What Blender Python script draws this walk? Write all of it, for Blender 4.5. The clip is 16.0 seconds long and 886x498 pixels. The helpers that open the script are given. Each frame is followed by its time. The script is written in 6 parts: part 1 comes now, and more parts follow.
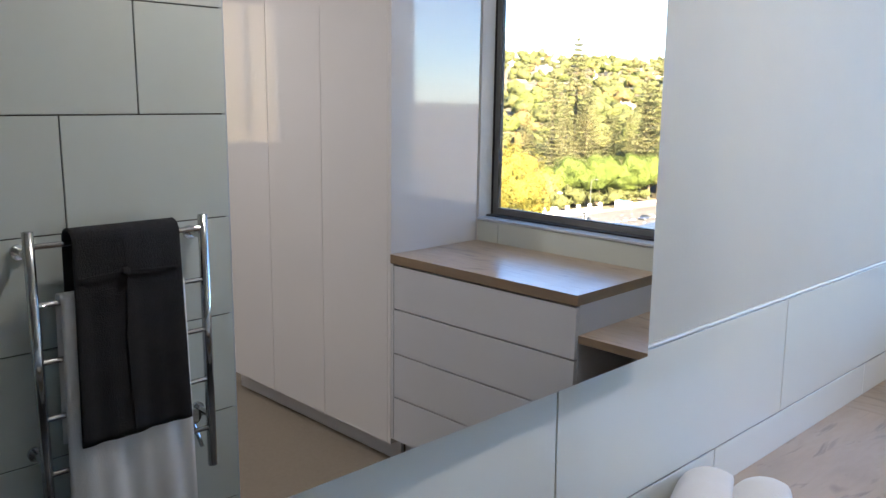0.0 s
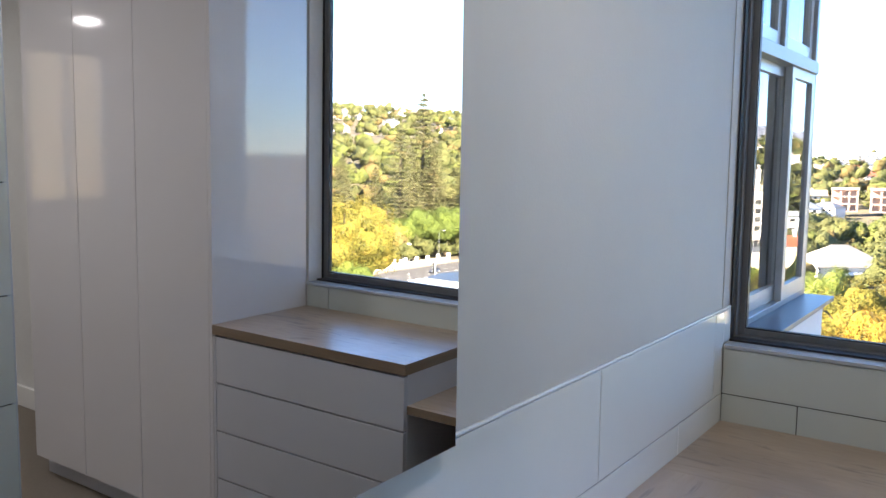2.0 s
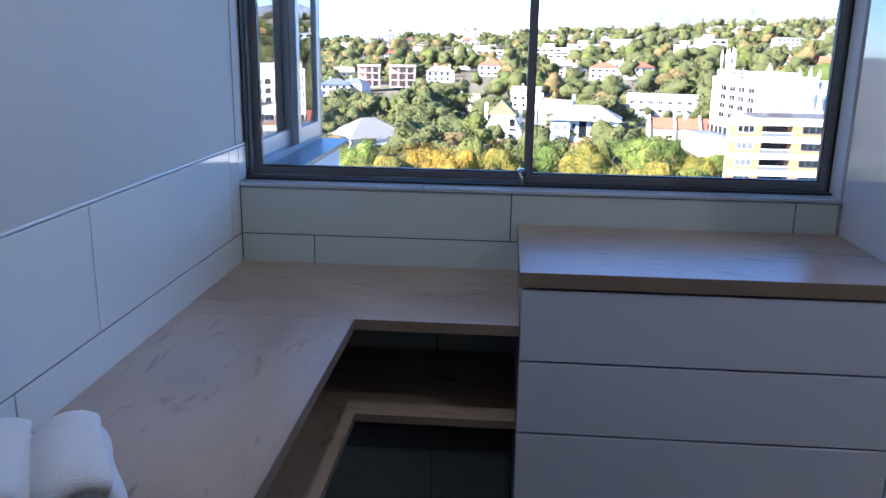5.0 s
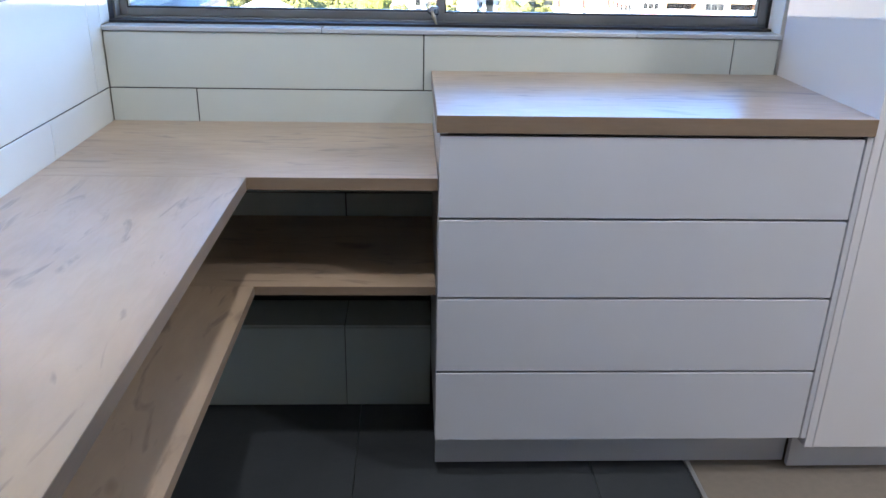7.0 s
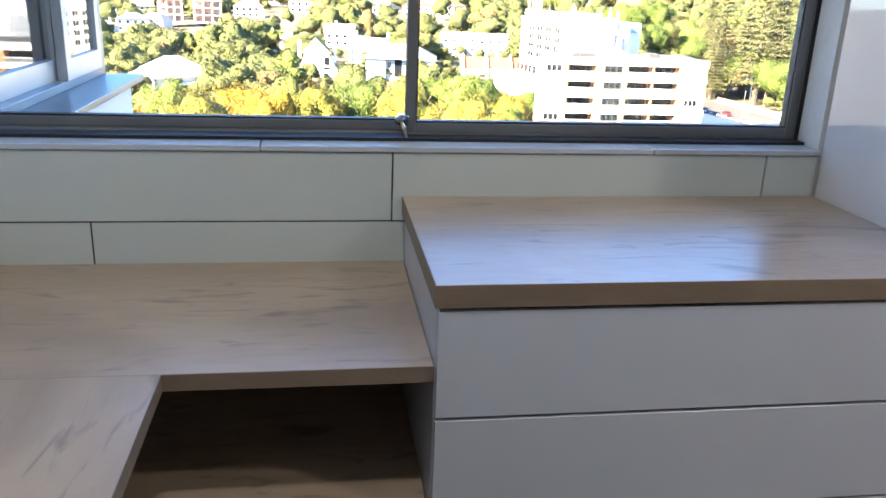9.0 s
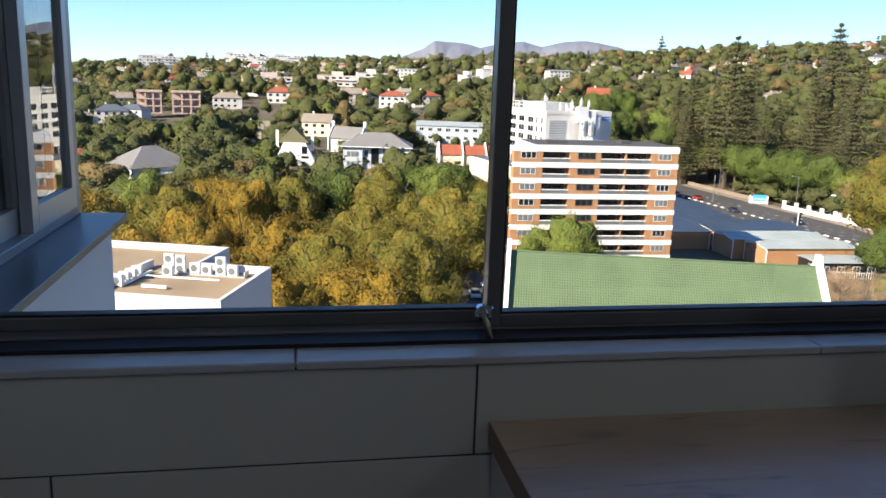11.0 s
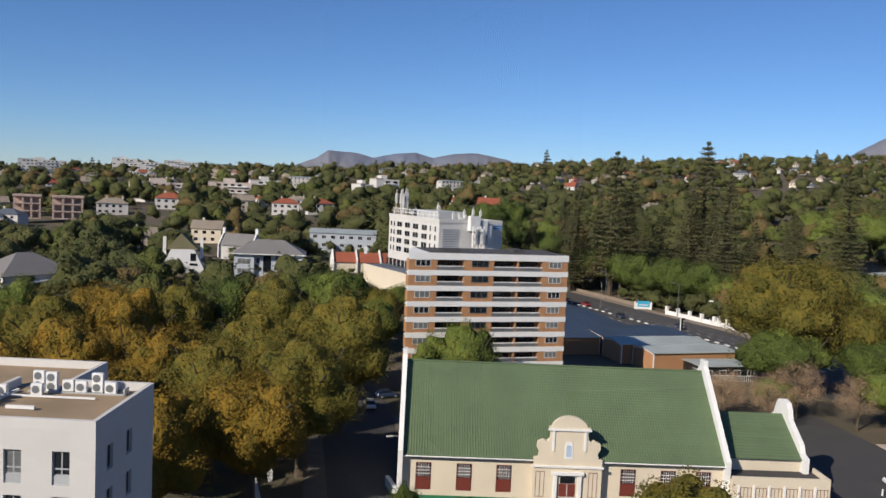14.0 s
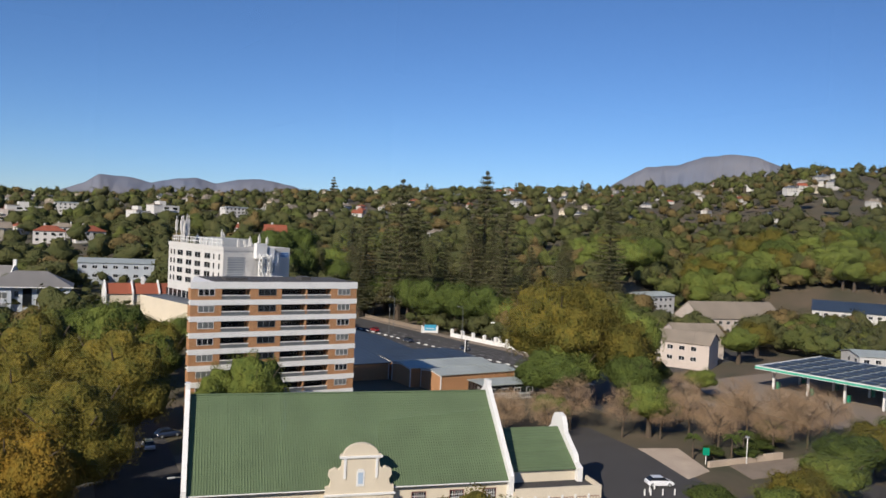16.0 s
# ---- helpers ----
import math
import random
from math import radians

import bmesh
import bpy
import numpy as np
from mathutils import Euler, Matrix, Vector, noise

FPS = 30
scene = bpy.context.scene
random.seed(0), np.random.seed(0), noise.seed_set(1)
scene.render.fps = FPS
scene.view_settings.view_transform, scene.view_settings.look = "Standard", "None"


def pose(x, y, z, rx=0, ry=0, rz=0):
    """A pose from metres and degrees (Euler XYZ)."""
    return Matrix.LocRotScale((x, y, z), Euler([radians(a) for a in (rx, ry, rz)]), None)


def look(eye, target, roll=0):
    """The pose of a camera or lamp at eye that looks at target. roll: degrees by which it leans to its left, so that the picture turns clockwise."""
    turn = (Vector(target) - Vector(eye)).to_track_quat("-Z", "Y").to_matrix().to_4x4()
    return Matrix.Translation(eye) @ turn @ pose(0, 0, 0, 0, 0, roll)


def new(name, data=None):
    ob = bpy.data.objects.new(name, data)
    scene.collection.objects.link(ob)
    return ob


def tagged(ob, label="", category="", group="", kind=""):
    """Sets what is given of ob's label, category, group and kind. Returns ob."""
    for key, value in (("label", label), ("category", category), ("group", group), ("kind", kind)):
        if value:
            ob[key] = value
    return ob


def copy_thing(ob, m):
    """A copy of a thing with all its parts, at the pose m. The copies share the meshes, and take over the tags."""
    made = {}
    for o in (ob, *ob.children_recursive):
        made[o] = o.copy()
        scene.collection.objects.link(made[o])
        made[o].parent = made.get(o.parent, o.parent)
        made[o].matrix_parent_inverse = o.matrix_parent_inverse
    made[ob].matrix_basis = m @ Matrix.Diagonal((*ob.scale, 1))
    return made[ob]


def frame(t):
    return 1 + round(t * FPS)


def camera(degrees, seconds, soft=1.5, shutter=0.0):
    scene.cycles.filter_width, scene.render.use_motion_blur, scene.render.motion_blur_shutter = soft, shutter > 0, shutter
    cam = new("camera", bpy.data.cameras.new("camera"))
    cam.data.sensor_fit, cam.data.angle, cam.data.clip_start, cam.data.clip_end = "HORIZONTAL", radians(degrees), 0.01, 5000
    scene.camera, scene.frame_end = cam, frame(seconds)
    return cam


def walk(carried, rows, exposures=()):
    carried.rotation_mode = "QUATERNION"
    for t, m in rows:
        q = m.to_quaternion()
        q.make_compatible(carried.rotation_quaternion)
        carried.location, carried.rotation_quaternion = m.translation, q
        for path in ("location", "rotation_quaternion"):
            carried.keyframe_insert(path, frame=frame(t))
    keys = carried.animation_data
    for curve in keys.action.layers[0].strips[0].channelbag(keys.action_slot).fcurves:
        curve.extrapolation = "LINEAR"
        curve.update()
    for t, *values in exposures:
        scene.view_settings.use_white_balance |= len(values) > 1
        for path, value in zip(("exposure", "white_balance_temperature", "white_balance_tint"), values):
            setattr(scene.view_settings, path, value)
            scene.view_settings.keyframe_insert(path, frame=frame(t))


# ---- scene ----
cam = camera(57.7, 16.0)
EXPOSURES = [(0.0, 4.12, 6450, 13), (1.5, 3.92, 6370, 13), (2.5, 3.12, 5900, 15), (3.5, 2.93, 5450, 15), (5.0, 3.08, 4950, 17), (7.5, 4.97, 5900, 11), (8.5, 4.59, 6100, 11), (9.0, 4.12, 5950, 11), (9.5, 3.41, 5750, 11), (10.0, 2.86, 5550, 11), (12.3, 0.42, 5850, 16), (14.0, 0.37, 5500, 16), (16.0, 0.37, 5500, 16)]
PATH = [
    (0, (0.731, -2.591, 1.540), (-0.707, -1.244, 1.191), 0.0),
    (0.5, (0.710, -2.578, 1.568), (-0.730, -1.223, 1.265), 0.6),
    (1, (0.709, -2.555, 1.583), (-0.711, -1.170, 1.324), 0.6),
    (1.5, (0.721, -2.515, 1.594), (-0.612, -1.041, 1.369), 0.5),
    (2, (0.735, -2.472, 1.582), (-0.438, -0.867, 1.361), 0.4),
    (2.5, (0.763, -2.435, 1.571), (-0.218, -0.711, 1.315), 0.1),
    (3, (0.788, -2.408, 1.562), (-0.009, -0.597, 1.270), -0.1),
    (3.5, (0.801, -2.378, 1.546), (0.205, -0.498, 1.215), 0.3),
    (4, (0.808, -2.359, 1.526), (0.396, -0.441, 1.142), 0.3),
    (4.5, (0.794, -2.348, 1.485), (0.528, -0.416, 1.052), 0.4),
    (5, (0.788, -2.321, 1.438), (0.642, -0.391, 0.940), 0.9),
    (7.5, (0.772, -1.997, 1.282), (0.909, -0.161, 0.502), 1.3),
    (8, (0.688, -1.860, 1.298), (0.905, -0.012, 0.566), 1.5),
    (8.5, (0.653, -1.737, 1.309), (0.938, 0.123, 0.632), 1.6),
    (9, (0.669, -1.587, 1.337), (0.966, 0.288, 0.710), 2.3),
    (9.5, (0.655, -1.456, 1.370), (0.958, 0.436, 0.799), 2.4),
    (10, (0.625, -1.312, 1.392), (0.956, 0.589, 0.877), 2.2),
    (12.5, (0.496, -0.545, 1.466), (0.889, 1.396, 1.190), 1.9),
    (13, (0.506, -0.275, 1.490), (0.996, 1.652, 1.276), 1.8),
    (13.5, (0.480, -0.165, 1.500), (1.028, 1.751, 1.332), 2.2),
    (14, (0.475, -0.125, 1.500), (1.084, 1.774, 1.350), 2.7),
    (14.5, (0.475, -0.095, 1.500), (1.217, 1.759, 1.383), 2.8),
    (15, (0.470, -0.065, 1.500), (1.347, 1.731, 1.430), 3.3),
    (15.5, (0.470, -0.040, 1.500), (1.446, 1.704, 1.438), 3.2),
    (16, (0.465, -0.022, 1.500), (1.545, 1.660, 1.441), 2.7),
]
walk(cam, [(t, look(e, g, r)) for t, e, g, r in PATH], EXPOSURES)


# ---- world, sun, large lights ----
SUN_EL, SUN_AZ = 31.0, 241.0      # degrees; azimuth clockwise from +y


def make_world():
    w = bpy.data.worlds.new("sky")
    scene.world = w
    w.use_nodes = True
    nt = w.node_tree
    sky = nt.nodes.new("ShaderNodeTexSky")
    sky.sky_type, sky.sun_disc = "NISHITA", False
    sky.sun_elevation, sky.sun_rotation = radians(SUN_EL), radians(SUN_AZ)
    sky.altitude = 1400.0
    sky.air_density, sky.dust_density, sky.ozone_density = 1.0, 0.0, 5.5
    nt.links.new(sky.outputs[0], nt.nodes["Background"].inputs[0])
    nt.nodes["Background"].inputs[1].default_value = 0.071


make_world()
sun = new("sun", bpy.data.lights.new("sun", "SUN"))
sun.data.energy, sun.data.angle, sun.data.color = 5.0, radians(0.5), (1.0, 0.815, 0.57)
a, e = radians(SUN_AZ), radians(SUN_EL)
sun.matrix_world = look((0, 0, 50), (-math.sin(a) * math.cos(e), -math.cos(a) * math.cos(e), 50 - math.sin(e)))


def area(name, eye, target, w, h, power, colour=(1, 1, 1)):
    ob = new(name, bpy.data.lights.new(name, "AREA"))
    ob.data.shape, ob.data.size, ob.data.size_y, ob.data.energy, ob.data.color = "RECTANGLE", w, h, power, colour
    ob.matrix_world = look(eye, target)
    return ob


# ---- materials ----
def mat(name, colour, rough=0.5, metal=0.0, vary=0.0, scale=4.0, bump=0.0, bump_scale=60.0, second=None, coat=0.0, rand=0.0, rough_vary=0.0, stretch=(1, 1, 1), spec=None):
    m = bpy.data.materials.new(name)
    m.use_nodes = True
    nt = m.node_tree
    b = nt.nodes["Principled BSDF"]
    b.inputs["Base Color"].default_value = (*colour, 1)
    b.inputs["Roughness"].default_value = rough
    b.inputs["Metallic"].default_value = metal
    b.inputs["Coat Weight"].default_value = coat
    if spec is not None:
        b.inputs["Specular IOR Level"].default_value = spec
    co = nt.nodes.new("ShaderNodeTexCoord")
    mp = nt.nodes.new("ShaderNodeMapping")
    mp.inputs["Scale"].default_value = stretch
    nt.links.new(co.outputs["Object"], mp.inputs[0])
    out = None
    if vary or second:
        n1, n2 = nt.nodes.new("ShaderNodeTexNoise"), nt.nodes.new("ShaderNodeTexNoise")
        n1.inputs["Scale"].default_value, n2.inputs["Scale"].default_value = scale, scale * 7
        n1.inputs["Detail"].default_value = n2.inputs["Detail"].default_value = 4
        for n in (n1, n2):
            nt.links.new(mp.outputs[0], n.inputs["Vector"])
        add = nt.nodes.new("ShaderNodeMath")
        add.operation = "MULTIPLY_ADD"
        add.inputs[1].default_value = 0.4
        nt.links.new(n2.outputs[0], add.inputs[0])
        nt.links.new(n1.outputs[0], add.inputs[2])
        ramp = nt.nodes.new("ShaderNodeMapRange")
        ramp.inputs[1].default_value, ramp.inputs[2].default_value = 0.45, 0.95
        nt.links.new(add.outputs[0], ramp.inputs[0])
        mix = nt.nodes.new("ShaderNodeMix")
        mix.data_type = "RGBA"
        c2 = second or tuple(c * (1 - vary) for c in colour)
        mix.inputs[6].default_value, mix.inputs[7].default_value = (*colour, 1), (*c2, 1)
        nt.links.new(ramp.outputs[0], mix.inputs[0])
        out = mix.outputs[2]
        if rough_vary:
            rr = nt.nodes.new("ShaderNodeMapRange")
            rr.inputs[3].default_value, rr.inputs[4].default_value = rough - rough_vary, rough + rough_vary
            nt.links.new(ramp.outputs[0], rr.inputs[0])
            nt.links.new(rr.outputs[0], b.inputs["Roughness"])
    if rand:
        oi = nt.nodes.new("ShaderNodeObjectInfo")
        ge = nt.nodes.new("ShaderNodeNewGeometry")
        s = nt.nodes.new("ShaderNodeMath")
        s.operation = "ADD"
        nt.links.new(oi.outputs["Random"], s.inputs[0])
        nt.links.new(ge.outputs["Random Per Island"], s.inputs[1])
        mr = nt.nodes.new("ShaderNodeMapRange")
        mr.inputs[2].default_value = 2.0
        mr.inputs[3].default_value, mr.inputs[4].default_value = 1 - rand, 1 + rand
        nt.links.new(s.outputs[0], mr.inputs[0])
        hs = nt.nodes.new("ShaderNodeHueSaturation")
        hs.inputs["Color"].default_value = (*colour, 1)
        nt.links.new(mr.outputs[0], hs.inputs["Value"])
        if out:
            nt.links.new(out, hs.inputs["Color"])
        out = hs.outputs[0]
    if out:
        nt.links.new(out, b.inputs["Base Color"])
    if bump:
        nb, bp = nt.nodes.new("ShaderNodeTexNoise"), nt.nodes.new("ShaderNodeBump")
        nb.inputs["Scale"].default_value, nb.inputs["Detail"].default_value = bump_scale, 5
        nt.links.new(mp.outputs[0], nb.inputs["Vector"])
        nt.links.new(nb.outputs[0], bp.inputs["Height"])
        bp.inputs["Strength"].default_value, bp.inputs["Distance"].default_value = bump, 0.01
        nt.links.new(bp.outputs[0], b.inputs["Normal"])
    return m


def oak(name, turn=False):
    """Limed oak laminate: pale, long grain, a few dark cracks and knots. Grain runs along x, or along y when turned."""
    m = mat(name, (0.42, 0.30, 0.205), 0.36, coat=0.35)
    m.node_tree.nodes["Principled BSDF"].inputs["Coat Roughness"].default_value = 0.30
    nt = m.node_tree
    b = nt.nodes["Principled BSDF"]
    co, mp = nt.nodes.new("ShaderNodeTexCoord"), nt.nodes.new("ShaderNodeMapping")
    nt.links.new(co.outputs["Object"], mp.inputs[0])
    mp.inputs["Rotation"].default_value = (0, 0, radians(90 if turn else 0))

    def nz(scale, stretch, detail=5, dist=0.0):
        q, n = nt.nodes.new("ShaderNodeMapping"), nt.nodes.new("ShaderNodeTexNoise")
        q.inputs["Scale"].default_value = stretch
        n.inputs["Scale"].default_value, n.inputs["Detail"].default_value, n.inputs["Distortion"].default_value = scale, detail, dist
        nt.links.new(mp.outputs[0], q.inputs[0])
        nt.links.new(q.outputs[0], n.inputs["Vector"])
        return n.outputs[0]

    def rng(src, lo, hi, a, c):
        r = nt.nodes.new("ShaderNodeMapRange")
        for i, v in enumerate((lo, hi, a, c)):
            r.inputs[i + 1].default_value = v
        nt.links.new(src, r.inputs[0])
        return r.outputs[0]

    def mix(fac, a, c):
        x = nt.nodes.new("ShaderNodeMix")
        x.data_type = "RGBA"
        nt.links.new(fac, x.inputs[0])
        for k, v in ((6, a), (7, c)):
            if isinstance(v, tuple):
                x.inputs[k].default_value = (*v, 1)
            else:
                nt.links.new(v, x.inputs[k])
        return x.outputs[2]

    broad = nz(2.0, (1, 2.6, 1), 6, 0.8)
    fine = nz(12, (1, 4.5, 1), 7, 0.8)
    crack = nz(4.6, (1, 5.0, 1), 9, 1.5)
    knot = nz(5.5, (1, 2.2, 1), 2)
    c = mix(rng(broad, 0.35, 0.65, 0, 1), (0.46, 0.352, 0.243), (0.345, 0.256, 0.170))
    c = mix(rng(fine, 0.42, 0.75, 0, 0.22), c, (0.34, 0.25, 0.175))
    c = mix(rng(crack, 0.595, 0.71, 0, 0.66), c, (0.16, 0.115, 0.085))
    c = mix(rng(knot, 0.68, 0.78, 0, 0.75), c, (0.15, 0.10, 0.07))
    nt.links.new(c, b.inputs["Base Color"])
    nt.links.new(rng(fine, 0.3, 0.7, 0.28, 0.42), b.inputs["Roughness"])
    bp = nt.nodes.new("ShaderNodeBump")
    bp.inputs["Strength"].default_value, bp.inputs["Distance"].default_value = 0.15, 0.002
    nt.links.new(fine, bp.inputs["Height"])
    nt.links.new(bp.outputs[0], b.inputs["Normal"])
    return m


def glass(name, tint=(0.95, 0.98, 0.97)):
    m = bpy.data.materials.new(name)
    m.use_nodes = True
    b = m.node_tree.nodes["Principled BSDF"]
    b.inputs["Base Color"].default_value = (*tint, 1)
    b.inputs["Roughness"].default_value = 0.0
    b.inputs["Transmission Weight"].default_value = 1.0
    b.inputs["IOR"].default_value = 1.45
    return m


M_PAINT = mat("wall_paint", (0.72, 0.70, 0.66), 0.6, vary=0.04, scale=1.5, bump=0.05, bump_scale=120)
M_PAINTG = mat("pale_grey_wall_paint", (0.56, 0.545, 0.495), 0.6, vary=0.05, scale=1.5, bump=0.05, bump_scale=120)
M_CEIL = mat("ceiling_paint", (0.80, 0.80, 0.78), 0.8, vary=0.03)
M_GLOSS = mat("gloss_lacquer", (0.70, 0.69, 0.71), 0.07, vary=0.02, scale=1.0, coat=0.6)
M_SATIN = mat("satin_lacquer", (0.58, 0.59, 0.635), 0.30, vary=0.03, scale=2.0, bump=0.01, bump_scale=200)
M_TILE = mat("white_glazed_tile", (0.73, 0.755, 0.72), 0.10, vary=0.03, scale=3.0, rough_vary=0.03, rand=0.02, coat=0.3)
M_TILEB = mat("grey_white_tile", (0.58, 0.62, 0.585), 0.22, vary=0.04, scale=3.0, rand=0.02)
M_GROUT = mat("grey_grout", (0.075, 0.075, 0.07), 0.9, vary=0.2, scale=30)
M_OAKX = oak("limed_oak")
M_OAKY = oak("limed_oak_turned", True)
M_OAKEDGE = mat("oak_edge_band", (0.255, 0.185, 0.125), 0.4, vary=0.2, scale=6, stretch=(1, 1, 6))
M_FLOORT = mat("dark_floor_tile", (0.05, 0.055, 0.06), 0.35, vary=0.25, scale=5, bump=0.05, rand=0.06)
M_CARPET = mat("beige_carpet", (0.20, 0.17, 0.135), 0.95, vary=0.12, scale=60, bump=0.3, bump_scale=400)
M_ALU = mat("grey_aluminium", (0.24, 0.245, 0.25), 0.42, 0.6, vary=0.15, scale=8, bump=0.03, bump_scale=80)
M_ALUL = mat("pale_aluminium", (0.42, 0.43, 0.43), 0.40, 0.6, vary=0.1, scale=8)
# Rubber and hoods, and also the painted shade in narrow gaps.
M_BLACK = mat("black_gasket_and_gap_shade", (0.012, 0.012, 0.014), 0.5)
M_CAP = mat("tile_cap", (0.50, 0.54, 0.58), 0.25, vary=0.06, scale=4)
M_TRIM = mat("pale_trim", (0.66, 0.67, 0.66), 0.2, vary=0.03)
M_CHROME = mat("chrome", (0.60, 0.61, 0.62), 0.10, 1.0)
M_MIRROR = mat("silvered_mirror", (0.92, 0.93, 0.93), 0.0, 1.0)
M_TOWELW = mat("white_towel", (0.86, 0.86, 0.87), 0.95, vary=0.05, scale=20, bump=0.35, bump_scale=350)
M_TOWELD = mat("charcoal_towel", (0.022, 0.022, 0.026), 0.95, vary=0.4, scale=14, bump=0.9, bump_scale=350)
M_GLASS = glass("window_glass")
M_FLASH = mat("blue_grey_flashing", (0.085, 0.11, 0.15), 0.38, 0.35, vary=0.3, scale=5)
M_RENDER = mat("white_plaster", (0.68, 0.68, 0.66), 0.85, vary=0.12, scale=0.7, bump=0.2, bump_scale=30)
M_SKIRT = mat("white_skirting", (0.78, 0.78, 0.76), 0.4, vary=0.02)
# Near-black colour stands in for the shade indoors behind the bay's panes.
M_DARKBACK = mat("dark_backing_paint", (0.05, 0.05, 0.055), 0.8, vary=0.3, scale=3)
M_BRASS = mat("brushed_brass_key", (0.55, 0.48, 0.35), 0.3, 1.0)


M_LAMP = bpy.data.materials.new("lit_lens")
M_LAMP.use_nodes = True
M_LAMP.node_tree.nodes["Principled BSDF"].inputs["Emission Color"].default_value = (1.0, 0.9, 0.78, 1)
M_LAMP.node_tree.nodes["Principled BSDF"].inputs["Emission Strength"].default_value = 12.0


# ---- mesh helpers ----
def part(name, bm, material, parent=None, label="", smooth=False):
    me = bpy.data.meshes.new(name)
    bm.to_mesh(me)
    bm.free()
    me.materials.append(material)
    if smooth:
        me.shade_smooth()
    ob = new(name, me)
    if parent:
        ob.parent = parent
    if label:
        ob["label"] = label
    return ob


def thing(name, m=None, label="", category="", group="", kind=""):
    ob = new(name)
    ob.empty_display_size = 0.1
    if m is not None:
        ob.matrix_basis = m
    return tagged(ob, label, category, group, kind)


def add_box(bm, lo, hi, bevel=0.0, seg=1):
    v = [bm.verts.new((x, y, z)) for x in (lo[0], hi[0]) for y in (lo[1], hi[1]) for z in (lo[2], hi[2])]
    f = [bm.faces.new([v[i] for i in q]) for q in ((0, 1, 3, 2), (4, 6, 7, 5), (0, 4, 5, 1), (2, 3, 7, 6), (0, 2, 6, 4), (1, 5, 7, 3))]
    if bevel:
        es = {e for q in f for e in q.edges}
        bmesh.ops.bevel(bm, geom=list(es), offset=bevel, segments=seg, affect="EDGES", profile=0.5)
    return v


def box(lo, hi, bevel=0.0, seg=1):
    bm = bmesh.new()
    add_box(bm, lo, hi, bevel, seg)
    return bm


def boxes(*pairs, bevel=0.0):
    bm = bmesh.new()
    for lo, hi in pairs:
        add_box(bm, lo, hi, bevel)
    return bm


def slab(outline, z0, z1, bevel=0.0):
    """A slab of the given outline, anticlockwise."""
    bm = bmesh.new()
    lo = [bm.verts.new((x, y, z0)) for x, y in outline]
    hi = [bm.verts.new((x, y, z1)) for x, y in outline]
    n = len(lo)
    bm.faces.new(lo[::-1])
    bm.faces.new(hi)
    for i in range(n):
        bm.faces.new((lo[i], lo[(i + 1) % n], hi[(i + 1) % n], hi[i]))
    if bevel:
        bmesh.ops.bevel(bm, geom=bm.edges[:], offset=bevel, segments=2, affect="EDGES", profile=0.5)
    return bm


def tube(bm, points, r, n=10, cap=True):
    """A round bar along the points."""
    pts = [Vector(p) for p in points]
    rings = []
    for i, p in enumerate(pts):
        d = (pts[min(i + 1, len(pts) - 1)] - pts[max(i - 1, 0)]).normalized()
        q = d.to_track_quat("Z", "Y")
        rr = r[i] if isinstance(r, (list, tuple)) else r
        rings.append([bm.verts.new(p + q @ Vector((rr * math.cos(k * math.tau / n), rr * math.sin(k * math.tau / n), 0))) for k in range(n)])
    for a, c in zip(rings, rings[1:]):
        for k in range(n):
            bm.faces.new((a[k], a[(k + 1) % n], c[(k + 1) % n], c[k]))
    if cap:
        bm.faces.new(rings[0][::-1])
        bm.faces.new(rings[-1])
    return bm


# ---- the room ----
CEIL = 2.62
WX, WT = 1.74, 0.10          # the bay's right end, and the plane of the window


def structure(name, bm, material, **k):
    return tagged(part(name, bm, material, **k), kind="structure")


# floor: dark tiles near the window, carpet beyond
floor = structure("floor", boxes(((-0.3, -5.2, -0.30), (6.8, 0.22, -0.012))), M_GROUT)
carpet = structure("carpet_floor", boxes(((1.50, -5.0, -0.012), (6.6, 0.005, 0.004))), M_CARPET)
structure("door_threshold_strip", box((1.488, -1.47, -0.011), (1.50, 0.0, 0.005), 0.001), M_ALUL)
# walls
wall_a = structure("wall_west", boxes(((-0.25, -5.2, 0), (-0.0085, 0.0, CEIL)), ((-0.25, 0.0, 0), (-0.006, 0.22, CEIL))), M_PAINTG)
wall_win = structure("wall_window_low", boxes(((0.0, 0.009, 0), (WX, 0.22, 1.012)), ((0.0, 0.009, 2.5), (WX, 0.22, CEIL)), ((WX, 0.009, 0), (6.8, 0.135, CEIL))), M_RENDER)
structure("wall_back", boxes(((-0.25, -5.2, 0), (6.8, -5.0, CEIL))), M_PAINT)
structure("wall_east", boxes(((6.6, -5.0, 0), (6.8, -3.35, CEIL)), ((6.6, -2.50, 0), (6.8, 0.009, CEIL)), ((6.6, -3.35, 0), (6.8, -2.50, 1.0)), ((6.6, -3.35, 2.46), (6.8, -2.50, CEIL))), M_PAINT)
TW, TE = 1.311, -1.48         # face and end of the tiled dividing wall
wall_t = structure("wall_divider", box((TW + 0.010, -5.0, 0), (TW + 0.13, TE - 0.010, CEIL)), M_PAINT)
ceiling = structure("ceiling", box((-0.25, -5.2, CEIL), (6.8, 0.22, CEIL + 0.2)), M_CEIL)
structure("skirting_board", boxes(((6.58, -5.0, 0.004), (6.60, -0.02, 0.10)), ((6.585, -5.0, 0.10), (6.60, -0.02, 0.13))), M_SKIRT)
structure("skirting_board", box((3.06, -0.012, 0.004), (6.58, 0.009, 0.13), 0.004), M_SKIRT)


